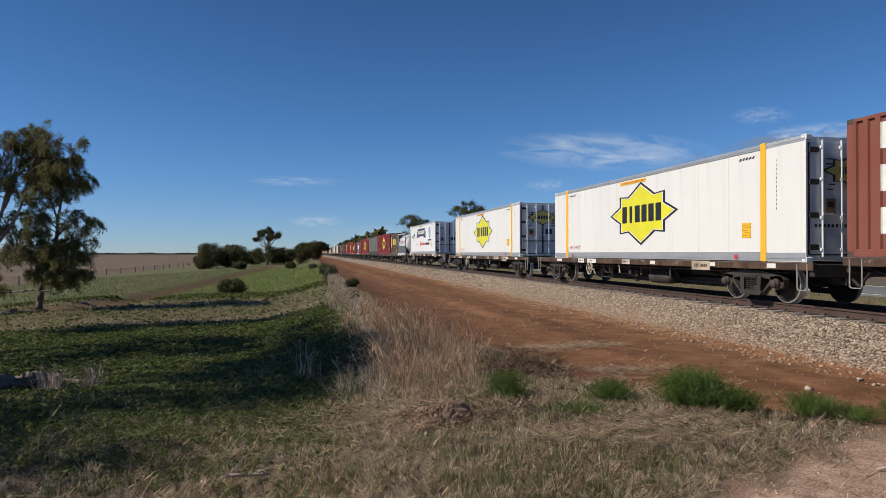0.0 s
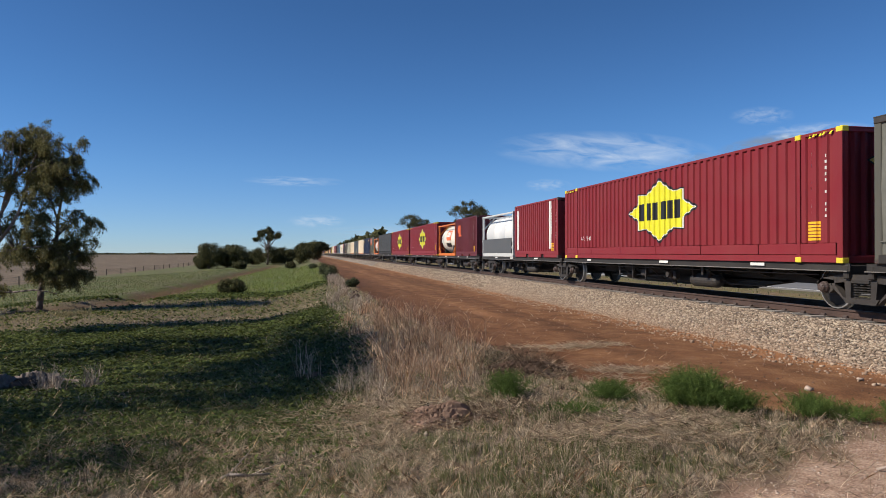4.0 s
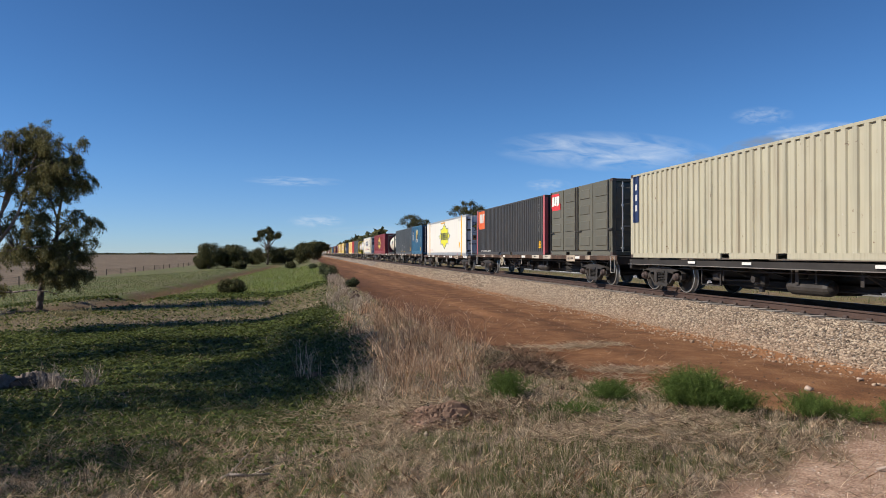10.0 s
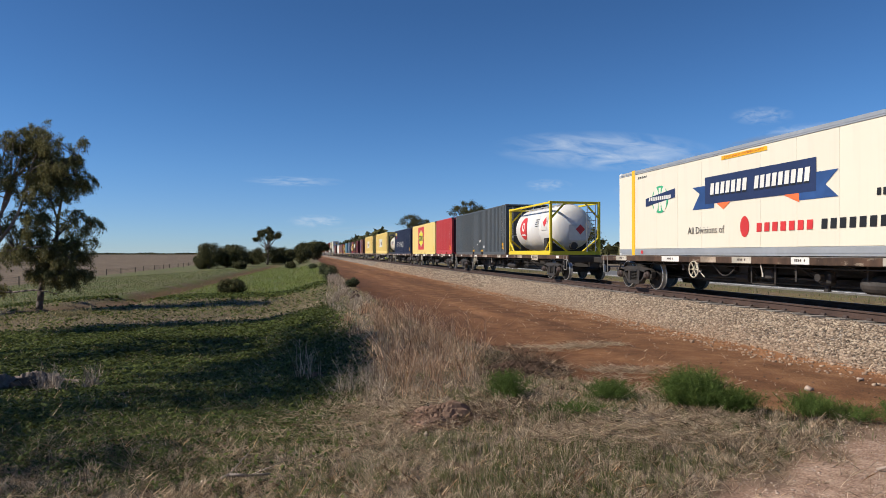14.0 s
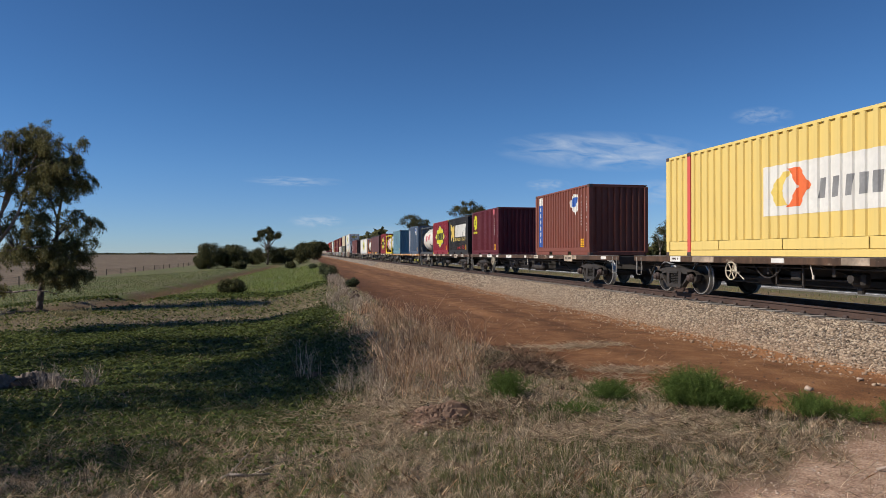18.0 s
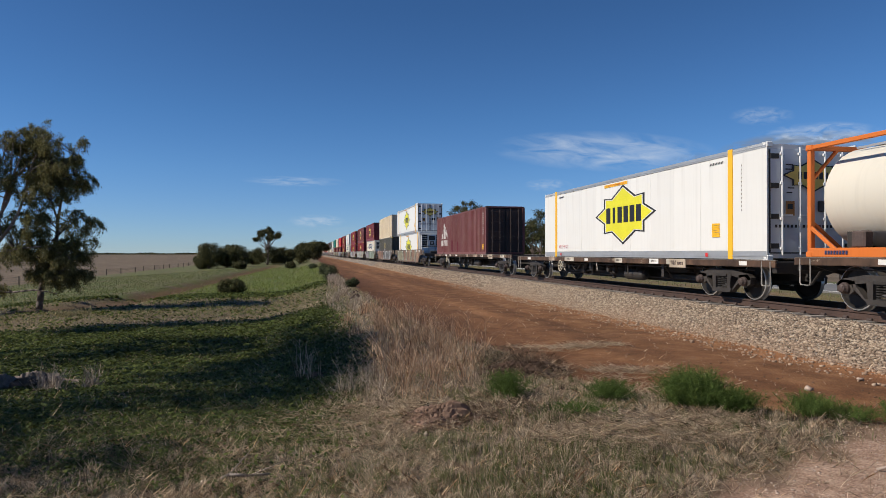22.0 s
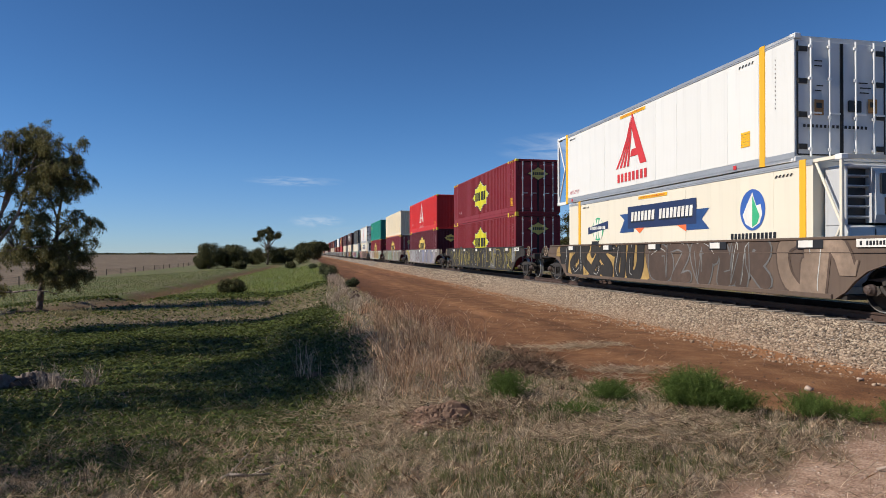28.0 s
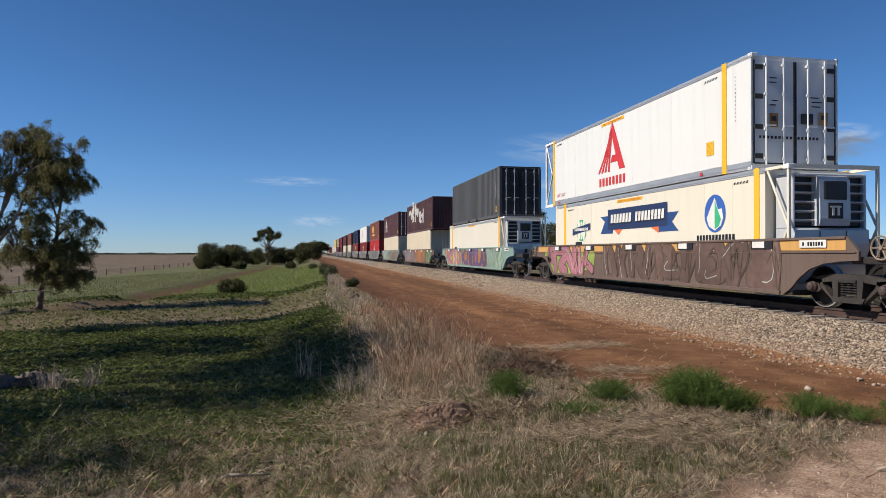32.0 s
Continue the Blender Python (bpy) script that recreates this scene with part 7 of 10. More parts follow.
decal([[(-2.35, 1.9 + 0.16 * i), (-1.95, 2.02 + 0.16 * i), (-1.95, 2.10 + 0.16 * i), (-2.35, 1.98 + 0.16 * i)] for i in range(2)], M_BLACK, w, 0.008, b)
decal(letter_blocks(-2.15, 1.42, 1.0, 0.14, 9, 0.3), M_YELLOW, w, 0.006, b, "yellow word blocks")
decal([ellipse(2.0, 2.5, 0.16, 0.17)], M_PINK, w, 0.006, b)
set_on(b, 516.30, FLAT - 0.05)
wagon(495.56, 516.71, inset=2.6)
b, w = std(6.06, (0.028, 0.025, 0.024), "black container with large white word blocks and a gold winged emblem", H8, near="doors", doormat=paint((0.02, 0.02, 0.021), 0.15), wear=0.12)
decal(letter_blocks(0.75, 1.65, 3.3, 0.85, 4, 0.16, 0.1), M_WHITE, w, 0.006, b, "large white word blocks")
decal(text_polys("REMOVALS & STORAGE", 0.30, 0.75, 1.04), M_OLDYELLOW, w, 0.006, b, "gold lettering", "lettering")
decal(text_polys("...for peace of mind", 0.34, 0.9, 0.48, 0.3), M_RED, w, 0.006, b, "red slanted lettering", "lettering")
decal([[(-2.2, 0.9), (-2.05, 0.9), (-1.9, 1.3), (-1.5, 1.25), (-1.45, 0.9), (-1.3, 0.9), (-1.25, 1.5), (-1.1, 1.9), (-1.35, 2.1), (-1.6, 1.85), (-2.3, 2.2), (-2.45, 1.9), (-2.1, 1.6), (-2.3, 1.3)]], M_OLDYELLOW, w, 0.006, b, "gold winged emblem")
set_on(b, 523.49, FLAT)
b, w = std(6.06, (0.26, 0.022, 0.035), "bright dark-red container with a yellow star emblem", H8, near="doors", cast=CASTY, wear=0.12)
star_logo(b, w, -0.15, 1.4, 2.05, 0.98)
set_on(b, 529.86, FLAT)
t1, on, zc = tank((0.06, 0.065, 0.07), (0.74, 0.70, 0.62), label="cream tank container in a grey steel frame")
on([rect(-0.75, zc + 0.12, 0.6, 0.5), rect(0.4, zc + 0.22, 0.7, 0.5)], M_PINK, lab="faded name panels")
on([ellipse(0.9, zc - 0.5, 0.2, 0.14)], M_BLACKSTEEL)
set_on(t1, 536.21, FLAT)
wagon(517.12, 536.52)
b, w = std(6.06, (0.060, 0.105, 0.170), "slate-blue corrugated container with a white upright band", H9, near="doors", wear=0.8)
decal([rect(-2.35, 1.35, 0.42, 2.1)], M_WHITE, w, 0.005, b, "white upright band")
decal([[(1.0, 2.28), (1.22, 2.52), (1.78, 2.52), (1.86, 2.30), (1.86, 1.95), (1.74, 1.74), (1.1, 2.12)]], M_WHITE, w, 0.005, b, "white badge shape")
decal([[(1.08, 2.30), (1.27, 2.48), (1.72, 2.48), (1.80, 2.18), (1.3, 2.22)]], M_BLUE, w, 0.008, b, "blue fan shape on the badge")
decal([rect(-2.35, 0.75 - 0.06 * i, 0.3, 0.03) for i in range(7)], M_BLACKSTEEL, w, 0.008, b, "", "marking")
set_on(b, 543.67, FLAT)
b, w = std(6.06, (0.145, 0.30, 0.38), "faded light-blue container with painted-over patches", H9, near="wall", wear=0.6)
decal([rect(0.1, 1.55, 1.0, 0.7)], paint((0.13, 0.26, 0.35), 0.5), w, 0.004, b, "darker patch of old paint")
set_on(b, 556.44, FLAT)
wagon(537.03, 557.06, DO, caps=True)
yellow_tank(564.56)
b, w = std(6.06, (0.25, 0.022, 0.033), "dark red container with a yellow star emblem", H9, near="doors")
star_logo(b, w, -0.15, 1.42, 2.15, 1.02)
set_on(b, 570.81, FLAT)
wagon(557.46, 571.94)
b, w = curtain_box(12.19, H9, (0.115, 0.042, 0.036), "dark red-brown curtain-sided container with stained cloth", strap=False, wear=0.55)
part("side_step", Builder().box(0, 0, 0, 0.06, 0.9, 0.20, bevel=0.04).mesh("side_step", M_AMBER), b, "amber corner guard", (-HALF - 0.03, 3.2, 0.10))
part("side_step", Builder().box(0, 0, 0, 0.06, 1.5, 0.24, bevel=0.04).mesh("side_step", M_AMBER), b, "amber corner guard", (-HALF - 0.03, -1.8, 0.12))
set_on(b, 585.25, FLAT)
orange_tank(591.87, False, FLAT)
wagon(572.55, 592.21)
b, w = star_reefer()
set_on(b, 607.87, FLAT - 0.08)
wagon(592.82, 611.85, deck=FLAT - 0.08)
b, w = std(15.3, (0.170, 0.052, 0.052), "dull rose-brown corrugated container with a white sail emblem", H10, near="doors", doormat=paint((0.030, 0.016, 0.015), 0.4), wear=0.9, barmat=M_CASTING, mid=2.6, pitch=0.33)
for hh, ww_, tt in ((-1.9, 0.5, 0.9), (-0.1, 0.55, 0.75)):
    decal([rect(hh, 0.15 + tt / 2, ww_, tt)], paint((0.150, 0.022, 0.036), 0.3), w, 0.005, b, "fresh maroon repair patch", "paint_patch")
sail_mark(b, w, -4.7, 1.42, 0.95)
set_on(b, 633.26, FLAT)
wagon(612.86, 634.25)

# ---- double-stacked half of the train
Z1 = 0.33
H9 = H48 = RH = 2.85


def stack(s_far, lower, upper, base, pieces, seed, wheel=False, low=0.0):
    """The upper box's far end lies at s_far, the lower box's that much nearer by low; the wagon is centred on the lower."""
    set_on(upper, s_far, Z1 + lower["tall"] + 0.003)
    set_on(lower, s_far - low, Z1)
    set_wagon(well_wagon(base, pieces, seed, wheel), s_far - low - lower["half"])


def star_low(rgb=LRED, near="doors", old=False):
    return star48(False, rgb, near, 0.2, 1.50, old)[0]


def peak_reefer():
    b, w = reefer(14.17, RH, REEFER_WHITE, "doors", True, 0.18, "white refrigerated container with a red pointed emblem")
    peak_mark(b, w, -0.45, 1.60, 1.08, M_RED, M_RED)
    decal(text_polys("46'6\"x9'10\"", 0.2, -5.2, 0.42), M_PINK, w, 0.006, b, "", "lettering")
    return b


def plain_cream(L=14.0, near="wall", unit=False):
    if unit:
        return reefer(L, RH, (0.72, 0.66, 0.54), "unit", False, 0.2, "plain cream refrigerated container")[0]
    return std(L, (0.72, 0.63, 0.48), "plain cream corrugated container", near=near, pitch=0.28)[0]


def banner_low():
    return banner_reefer("unit", False, 14.17, compact=True)[0]


GBR, GGY = (0.115, 0.080, 0.062), (0.20, 0.19, 0.18)
stack(657.83, star_reefer("unit", False, 14.17)[0], star_reefer()[0], GBR, [(0.04, 0.36, ("olive", "sage", "olive"), "cream", "brown"), (0.39, 0.97, ("brick", "sage", "brick", "brick", "sage", "brick"), "cream", "umber")], 1, low=1.6)
ub = std(14.63, BEIGE, "weathered cream corrugated container with rusty ends", near="wall", mid=1.22, wear=0.95)[0]
lb, lw = std(14.63, (0.098, 0.094, 0.078), "dull olive-grey container with a yellow figure emblem", near="wall", cast=CASTY, pitch=0.28)
moon_mark(lb, lw, -0.12, 1.74, 0.96)
stack(677.80, lb, ub, GBR, [(0.04, 0.42, ("brick", "tan", "brick"), "umber", "umber"), (0.45, 0.95, ("silver", "grey"), "black", "black")], 2, True)
stack(700.44, banner_low(), star48(True, (0.20, 0.028, 0.040), faded=True)[0], (0.17, 0.155, 0.105), [(0.04, 0.43, "lilac", "black", "grey"), (0.44, 0.88, "mint", "olive", "mint")], 3, low=1.5)
stack(720.45, star_low(near="wall", old=True), star48(True, (0.17, 0.032, 0.034), faded=True)[0], GGY, [(0.03, 0.50, "white", "brown", "mint"), (0.52, 0.93, ("cream", "white"), "black", "mint")], 4)
stack(741.92, star_low(), star48(near="doors")[0], (0.33, 0.30, 0.28), [(0.03, 0.42, ("white", "silver"), "blue", "silver"), (0.44, 0.66, "lilac", "brown", "tan"), (0.68, 0.95, "white", "red", "cream")], 5)
stack(764.10, banner_low(), peak_reefer(), (0.115, 0.082, 0.064), [(0.05, 0.46, "black", "black", "gold"), (0.49, 0.80, "brown", "grey", None), (0.82, 0.93, "tan", "brown", None)], 6, low=1.3)
stack(784.57, star_low(), star48(near="doors")[0], (0.024, 0.024, 0.024), [(0.03, 0.50, "black", "yellow", "black"), (0.50, 0.97, ("black", "black", "black", "grey"), "yellow", "black")], 7, True)
ub, uw = std(14.63, (0.62, 0.030, 0.028), "bright red corrugated container with a white pointed emblem", near="wall", band=True, mid=1.22, cast=CASTY, wear=0.15)
peak_mark(ub, uw, -0.1, 1.60, 1.16, M_WHITE, M_WHITE)
decal(text_polys("48'x9'10\"", 0.24, -5.25, 0.78), M_WHITE, uw, 0.007, ub, "white size lettering", "lettering")
stack(805.88, star48(False, MAROON, "wall", 0.2, 1.5, True)[0], ub, (0.20, 0.175, 0.16), [(0.03, 0.14, "yellow", "wine", "silver"), (0.10, 0.54, "silver", "wine", "silver"), (0.56, 0.93, ("periwinkle", "lilac"), "silver", "lilac")], 8)
ub = std(14.63, (0.80, 0.70, 0.52), "cream corrugated container with orange lower rail", near="wall", band=True, mid=1.22, wear=0.4)[0]
part("bottom_trim", Builder().box(0, 0, 0.055, 0.02, 14.2, 0.11, bevel=0.004).mesh("bottom_trim", DOK), ub, "orange lower rail", (-HALF - 0.012, 0, 0))
stack(827.32, star48(False, (0.175, 0.022, 0.036), "doors", 0.2, 1.5, True)[0], ub, (0.13, 0.115, 0.10), [(0.03, 0.28, "olive", "brown", "tan"), (0.30, 0.52, ("mint", "sage"), "green", "tan"), (0.54, 0.86, ("cream", "silver"), "brown", "sage")], 9)
ub, uw = std(14.63, (0.018, 0.255, 0.195), "teal-green corrugated container with lime word blocks", near="wall", wear=0.2)
decal(letter_blocks(-6.0, 2.2, 0.9, 0.14, 3, 0.2, 0.4) + letter_blocks(-5.8, 2.0, 0.9, 0.14, 4, 0.2, 0.4) + letter_blocks(-5.7, 1.8, 0.9, 0.14, 4, 0.2, 0.4), M_YELLOW, uw, 0.006, ub, "lime word blocks")
stack(848.62, star_low(near="wall", old=True), ub, (0.33, 0.35, 0.30), [(0.03, 0.42, ("blush", "white"), "umber", "brick"), (0.44, 0.84, "gold", "black", "cream"), (0.86, 0.97, "mint", "cream", "mint")], 10, True)
stack(870.80, banner_low(), peak_reefer(), (0.135, 0.095, 0.078), [(0.05, 0.32, "pink", "brown", "lime"), (0.38, 0.90, "umber", "brown", None)], 11, low=1.25)
ub = std(12.19, (0.085, 0.088, 0.092), "dark grey corrugated container with locking bars", near="doors", doormat=paint((0.02, 0.02, 0.021), 0.2), pitch=0.28)[0]
stack(890.29, plain_cream(14.0, unit=True), ub, (0.20, 0.30, 0.27), [(0.03, 0.33, "pink", "teal", "yellow"), (0.36, 0.72, "purple", "yellow", "orange"), (0.75, 0.92, "mint", "green", None)], 12, low=-0.95)
ub, uw = std(14.63, (0.085, 0.035, 0.036), "dark brown container with peeling white paint", near="wall", wear=0.6, mid=1.22)
rb = random.Random(11)
decal([blob(rb.uniform(-6, 4), rb.uniform(1.3, 2.6), rb.uniform(0.4, 1.6), rb.uniform(0.3, 1.2), rb, 14, 0.4) for _ in range(16)], M_BAR, uw, 0.005, ub, "peeling white patches", "paint_patch")
stack(912.94, plain_cream(13.7), ub, GBR, [(0.05, 0.45, "grey", "red", "pink"), (0.48, 0.78, "orange", "red", "tan"), (0.82, 0.94, "green", "teal", None)], 13)
ub, uw = std(14.63, (0.11, 0.045, 0.048), "dull maroon container with a white sail emblem", near="doors")
sail_mark(ub, uw, -4.6, 1.5, 0.9)
stack(934.60, plain_cream(14.6), ub, (0.16, 0.17, 0.15), [(0.05, 0.5, "mint", "grey", None), (0.55, 0.92, "tan", "grey", "grey")], 14)
ub, uw = std(14.63, BROWN, "rust-brown container with cream emblem shapes", near="wall")
decal(letter_blocks(-2.0, 1.7, 3.0, 1.0, 3, 0.3) + [rect(-1.5, 0.85, 4.2, 0.26)], M_OLDYELLOW, uw, 0.006, ub, "cream word blocks")
lb, lw = std(14.63, (0.50, 0.03, 0.03), "red corrugated container with a white pointed emblem", near="wall")
peak_mark(lb, lw, -0.1, 1.7, 0.8, M_WHITE, M_WHITE)
stack(955.82, lb, ub, GGY, [(0.05, 0.9, "grey", "silver", None)], 15)
ub, uw = std(14.63, (0.70, 0.68, 0.64), "white container with a rose emblem", near="wall", pitch=0.0)
decal([rect(-1.2, 1.5, 0.7, 1.4)], M_PINK, uw, 0.006, ub)
stack(976.97, star_low(near="wall", old=True), ub, GGY, [(0.05, 0.9, "grey", "silver", None)], 16)
tail = [(NAVY, "navy-blue corrugated container stacked on another", MAROON, 1), (BROWN, "brown corrugated container stacked on another", None, 0), ((0.10, 0.04, 0.04), "dark brown corrugated container stacked on another", None, 0), (LRED, "dark red corrugated container stacked on another", MAROON, 0), ((0.45, 0.30, 0.20), "tan corrugated container stacked on another", MAROON, 0), (AYEL, "yellow corrugated container stacked on another", None, 0)]
s = 997.6
for i, (u, lab, lo, st) in enumerate(tail):
    ub = std(14.63, u, lab, near="wall")[0]
    lb = star_low(near="wall", old=True) if st else (std(14.63, lo, "maroon corrugated container in a well wagon", near="wall")[0] if lo else plain_cream(14.0))
    stack(s, lb, ub, GGY, [(0.05, 0.9, "grey", "silver", None)], 20 + i)
    s += 21.3
for i in range(6):
    b, w = std(12.19, [(0.7, 0.68, 0.62), LRED, NAVY, BROWN, AYEL, DGREY][i], "corrugated container far down the train", near="wall")
    set_on(b, s + i * 15.5, FLAT)
    wagon(s + i * 15.5 - 13.2, s + i * 15.5 + 1.0)
# ---------------------------------------------------------------- plants
def leaf_material(name, lo, hi, rough=0.6, trans=0.25, dirt=0.5):
    m, n, l, b = shader(name, rough, 0, 0.10)
    g = n.new("ShaderNodeNewGeometry")
    mid_ = tuple((a + c) / 2 for a, c in zip(lo, hi))
    c = ramp(n, l, g.outputs["Random Per Island"], [(0.0, lo), (0.5, mid_), (1.0, hi)])
    c = mix(n, l, ramp(n, l, noise_node(n, l, 0.8, 3), [(0.35, (0, 0, 0)), (0.7, (dirt, dirt, dirt))]), c, tuple(v * 0.7 for v in lo))
    l.new(c, b.inputs["Base Color"])
    if trans:
        t = n.new("ShaderNodeBsdfTranslucent")
        l.new(c, t.inputs[0])
        mx_ = n.new("ShaderNodeMixShader")
        mx_.inputs[0].default_value = trans
        l.new(b.outputs[0], mx_.inputs[1])
        l.new(t.outputs[0], mx_.inputs[2])
        l.new(mx_.outputs[0], n["Material Output"].inputs[0])
    return m


M_STRAW = leaf_material("dry_straw", (0.22, 0.148, 0.10), (0.94, 0.77, 0.57), 0.7, 0.35, 0.2)
M_GREYSTRAW = leaf_material("grey_straw", (0.26, 0.190, 0.138), (0.82, 0.65, 0.50), 0.8, 0.3, 0.25)
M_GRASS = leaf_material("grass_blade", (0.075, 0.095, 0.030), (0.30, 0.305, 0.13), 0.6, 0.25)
M_CLOVER = leaf_material("broad_leaf", (0.034, 0.048, 0.013), (0.160, 0.185, 0.048), 0.5, 0.25)
M_WEED = leaf_material("feathery_weed", (0.034, 0.066, 0.014), (0.195, 0.265, 0.068), 0.55, 0.25)
M_RUST_STALK = leaf_material("red_brown_stalk", (0.21, 0.108, 0.060), (0.96, 0.675, 0.435), 0.8, 0.2, 0.2)
M_DRYMEADOW = leaf_material("dry_meadow_blade", (0.22, 0.185, 0.090), (0.58, 0.50, 0.28), 0.8, 0.3, 0.3)
M_MEADOW_LIT = leaf_material("meadow_blade", (0.110, 0.140, 0.030), (0.36, 0.40, 0.13), 0.6, 0.35, 0.3)
M_LITTER = leaf_material("brown_litter", (0.050, 0.036, 0.027), (0.34, 0.245, 0.170), 0.9, 0.0)
M_SCRUB = leaf_material("grey_scrub_leaf", (0.030, 0.040, 0.020), (0.155, 0.165, 0.085), 0.6, 0.2)
M_GUM = leaf_material("gum_leaf", (0.058, 0.060, 0.022), (0.30, 0.262, 0.105), 0.45, 0.30, 0.15)
M_DARKLEAF = leaf_material("dark_shrub_leaf", (0.026, 0.031, 0.014), (0.165, 0.152, 0.060), 0.55, 0.2, 0.3)
M_BARK = flat_mat("bark", (0.14, 0.105, 0.085), 0.85, 0, 5, 0.5, 0.6)
M_PALEBARK = flat_mat("pale_gum_bark", (0.34, 0.27, 0.22), 0.75, 0, 4, 0.35, 0.4)

VR = np.random.RandomState(21)


def spread(n, r0, r1, a0=-25.0, a1=47.0, power=1.0):
    """Places on the ground before the camera, thinner with distance."""
    r = np.exp(np.log(r0) + (np.log(r1) - np.log(r0)) * VR.uniform(0, 1, n) ** power)
    a = np.radians(VR.uniform(a0, a1, n))
    return r * np.sin(a), r * np.cos(a), r


def blades(x, y, r, h, lean, width, name, mat, label, lift=0.0, category="grass"):
    """Thin three-cornered blades standing or lying at (x, y)."""
    n = len(x)
    z = ground_z(x, y) + lift
    az = VR.uniform(0, 2 * np.pi, n)
    face = az + np.pi / 2 + VR.uniform(-0.5, 0.5, n)
    w = np.maximum(width, 0.00062 * r) * VR.uniform(0.6, 1.3, n)
    up, out = h * np.cos(lean), h * np.sin(lean)
    base = np.stack([x, y, z], -1)
    side = np.stack([np.cos(face) * w / 2, np.sin(face) * w / 2, np.zeros(n)], -1)
    bend = np.stack([np.cos(az) * out * 0.45, np.sin(az) * out * 0.45, up * 0.55], -1)
    tip = np.stack([np.cos(az) * out, np.sin(az) * out, up], -1)
    co = np.stack([base - side, base + side, base + bend + side * 0.7, base + tip, base + bend - side * 0.7], 1).reshape(-1, 3)
    ob = new(name, fast_mesh(name, co, 5, mat))
    return tagged(ob, label, category, kind="stuff")


def cover(x, y):
    d, g, s = soil(x, y)
    return d, g


# matted dry grass with green shoots over the near ground
def matted(n, r0, r1, h0, h1, l0, l1, w, name, mat, label, seed, thin=0.0, lift=0.0, greens=0.80, soilkeep=0.985):
    x, y, r = spread(n, r0, r1, power=0.85)
    d, g = cover(x, y)
    tuft = np.clip(0.5 + 0.62 * waves(x, y, seed, 5, 0.13, 0.55) + 0.42 * waves(x, y, seed + 40, 4, 0.6, 2.4), 0, 1)
    u = VR.uniform(0, 1, len(x))
    k = (u > np.clip(d * 1.02, 0, soilkeep)) & (VR.uniform(0, 1, len(x)) > g * greens) & (x < 8.9)
    k &= VR.uniform(0, 1, len(x)) < np.clip(1 - thin + thin * 3.4 * (tuft - 0.40), 0.03, 1)
    x, y, r, tuft = x[k], y[k], r[k], tuft[k]
    m_ = len(x)
    blades(x, y, r, VR.uniform(h0, h1, m_) * (0.35 + 1.3 * tuft), VR.uniform(l0, l1, m_), w, name, mat, label, lift)


matted(250000, 3.4, 30, 0.02, 0.14, 0.6, 1.5, 0.0021, "straw_litter", M_STRAW, "matted dry straw lying on the ground", 51, 0.75, 0.012)
matted(120000, 3.4, 30, 0.015, 0.08, 0.1, 1.2, 0.0021, "dry_grass", M_GREYSTRAW, "short grey-brown dry grass", 52, 0.8)
matted(26000, 3.4, 22, 0.04, 0.16, 0.7, 1.5, 0.0025, "red_straw", M_RUST_STALK, "reddish dead grass stems", 53, 0.9, 0.01)
x, y, r = spread(170000, 3.4, 26, power=0.85)
d, g = cover(x, y)
patch = np.clip(1.6 * waves(x, y, 41, 5, 0.7, 3.0) + 0.15, 0, 1)
k = (VR.uniform(0, 1, len(x)) > d * 1.1) & (VR.uniform(0, 1, len(x)) < np.clip(patch + g * 0.4, 0.02, 1)) & (x < 7)
blades(x[k], y[k], r[k], VR.uniform(0.03, 0.13, k.sum()), VR.uniform(0.0, 0.9, k.sum()), 0.0025, "green_grass", M_GRASS, "tufts of green grass shoots among the straw")

def tussocks(n, per, mat, name, label, seed, green):
    """Bunches of blades that lean outwards from one crown."""
    r = np.random.RandomState(seed)
    x, y, _ = spread(n, 3.6, 13, a0=-25, a1=42, power=0.8)
    d, g = cover(x, y)
    k = (d < 0.25) & (x < 6.2) & ((g < 0.5) | (r.uniform(0, 1, n) < green))
    x, y = x[k], y[k]
    n = len(x)
    size = r.uniform(0.5, 1.25, n)
    cx, cy, sz = np.repeat(x, per), np.repeat(y, per), np.repeat(size, per)
    px, py = cx + r.normal(0, 0.030, n * per) * sz, cy + r.normal(0, 0.030, n * per) * sz
    blades(px, py, np.hypot(px, py), r.uniform(0.04, 0.15, n * per) * sz, np.abs(r.normal(0.25, 0.45, n * per)), 0.0024, name, mat, label)


tussocks(620, 55, M_STRAW, "dry_tussocks", "small bunched tussocks of dry grass", 71, 0.15)
tussocks(300, 50, M_GRASS, "green_tussocks", "small bunched tussocks of green grass", 72, 0.8)
tussocks(120, 45, M_LITTER, "dead_tussocks", "dark dead tussocks of grass", 73, 0.3)

# low broad-leaved weeds on the lower ground
x, y, r = spread(330000, 5.0, 48, a0=-25, a1=16, power=0.75)
d, g = cover(x, y)
k = VR.uniform(0, 1, len(x)) < g * 1.1 - d
x, y, r = x[k], y[k], r[k]
n = len(x)
s = np.maximum(0.018, 0.0021 * r) * VR.uniform(0.6, 1.5, n)
z = ground_z(x, y) + VR.uniform(0.01, 0.10, n)
a, e = VR.uniform(0, 2 * np.pi, n), VR.uniform(-0.7, 0.7, n)
u = np.stack([np.cos(a) * np.cos(e), np.sin(a) * np.cos(e), np.sin(e)], -1) * s[:, None]
v = np.stack([-np.sin(a), np.cos(a), VR.uniform(-0.5, 0.5, n)], -1) * (s * 0.7)[:, None]
c = np.stack([x, y, z], -1)
co = np.stack([c - u, c - u * 0.2 + v, c + u, c - u * 0.2 - v], 1).reshape(-1, 3)
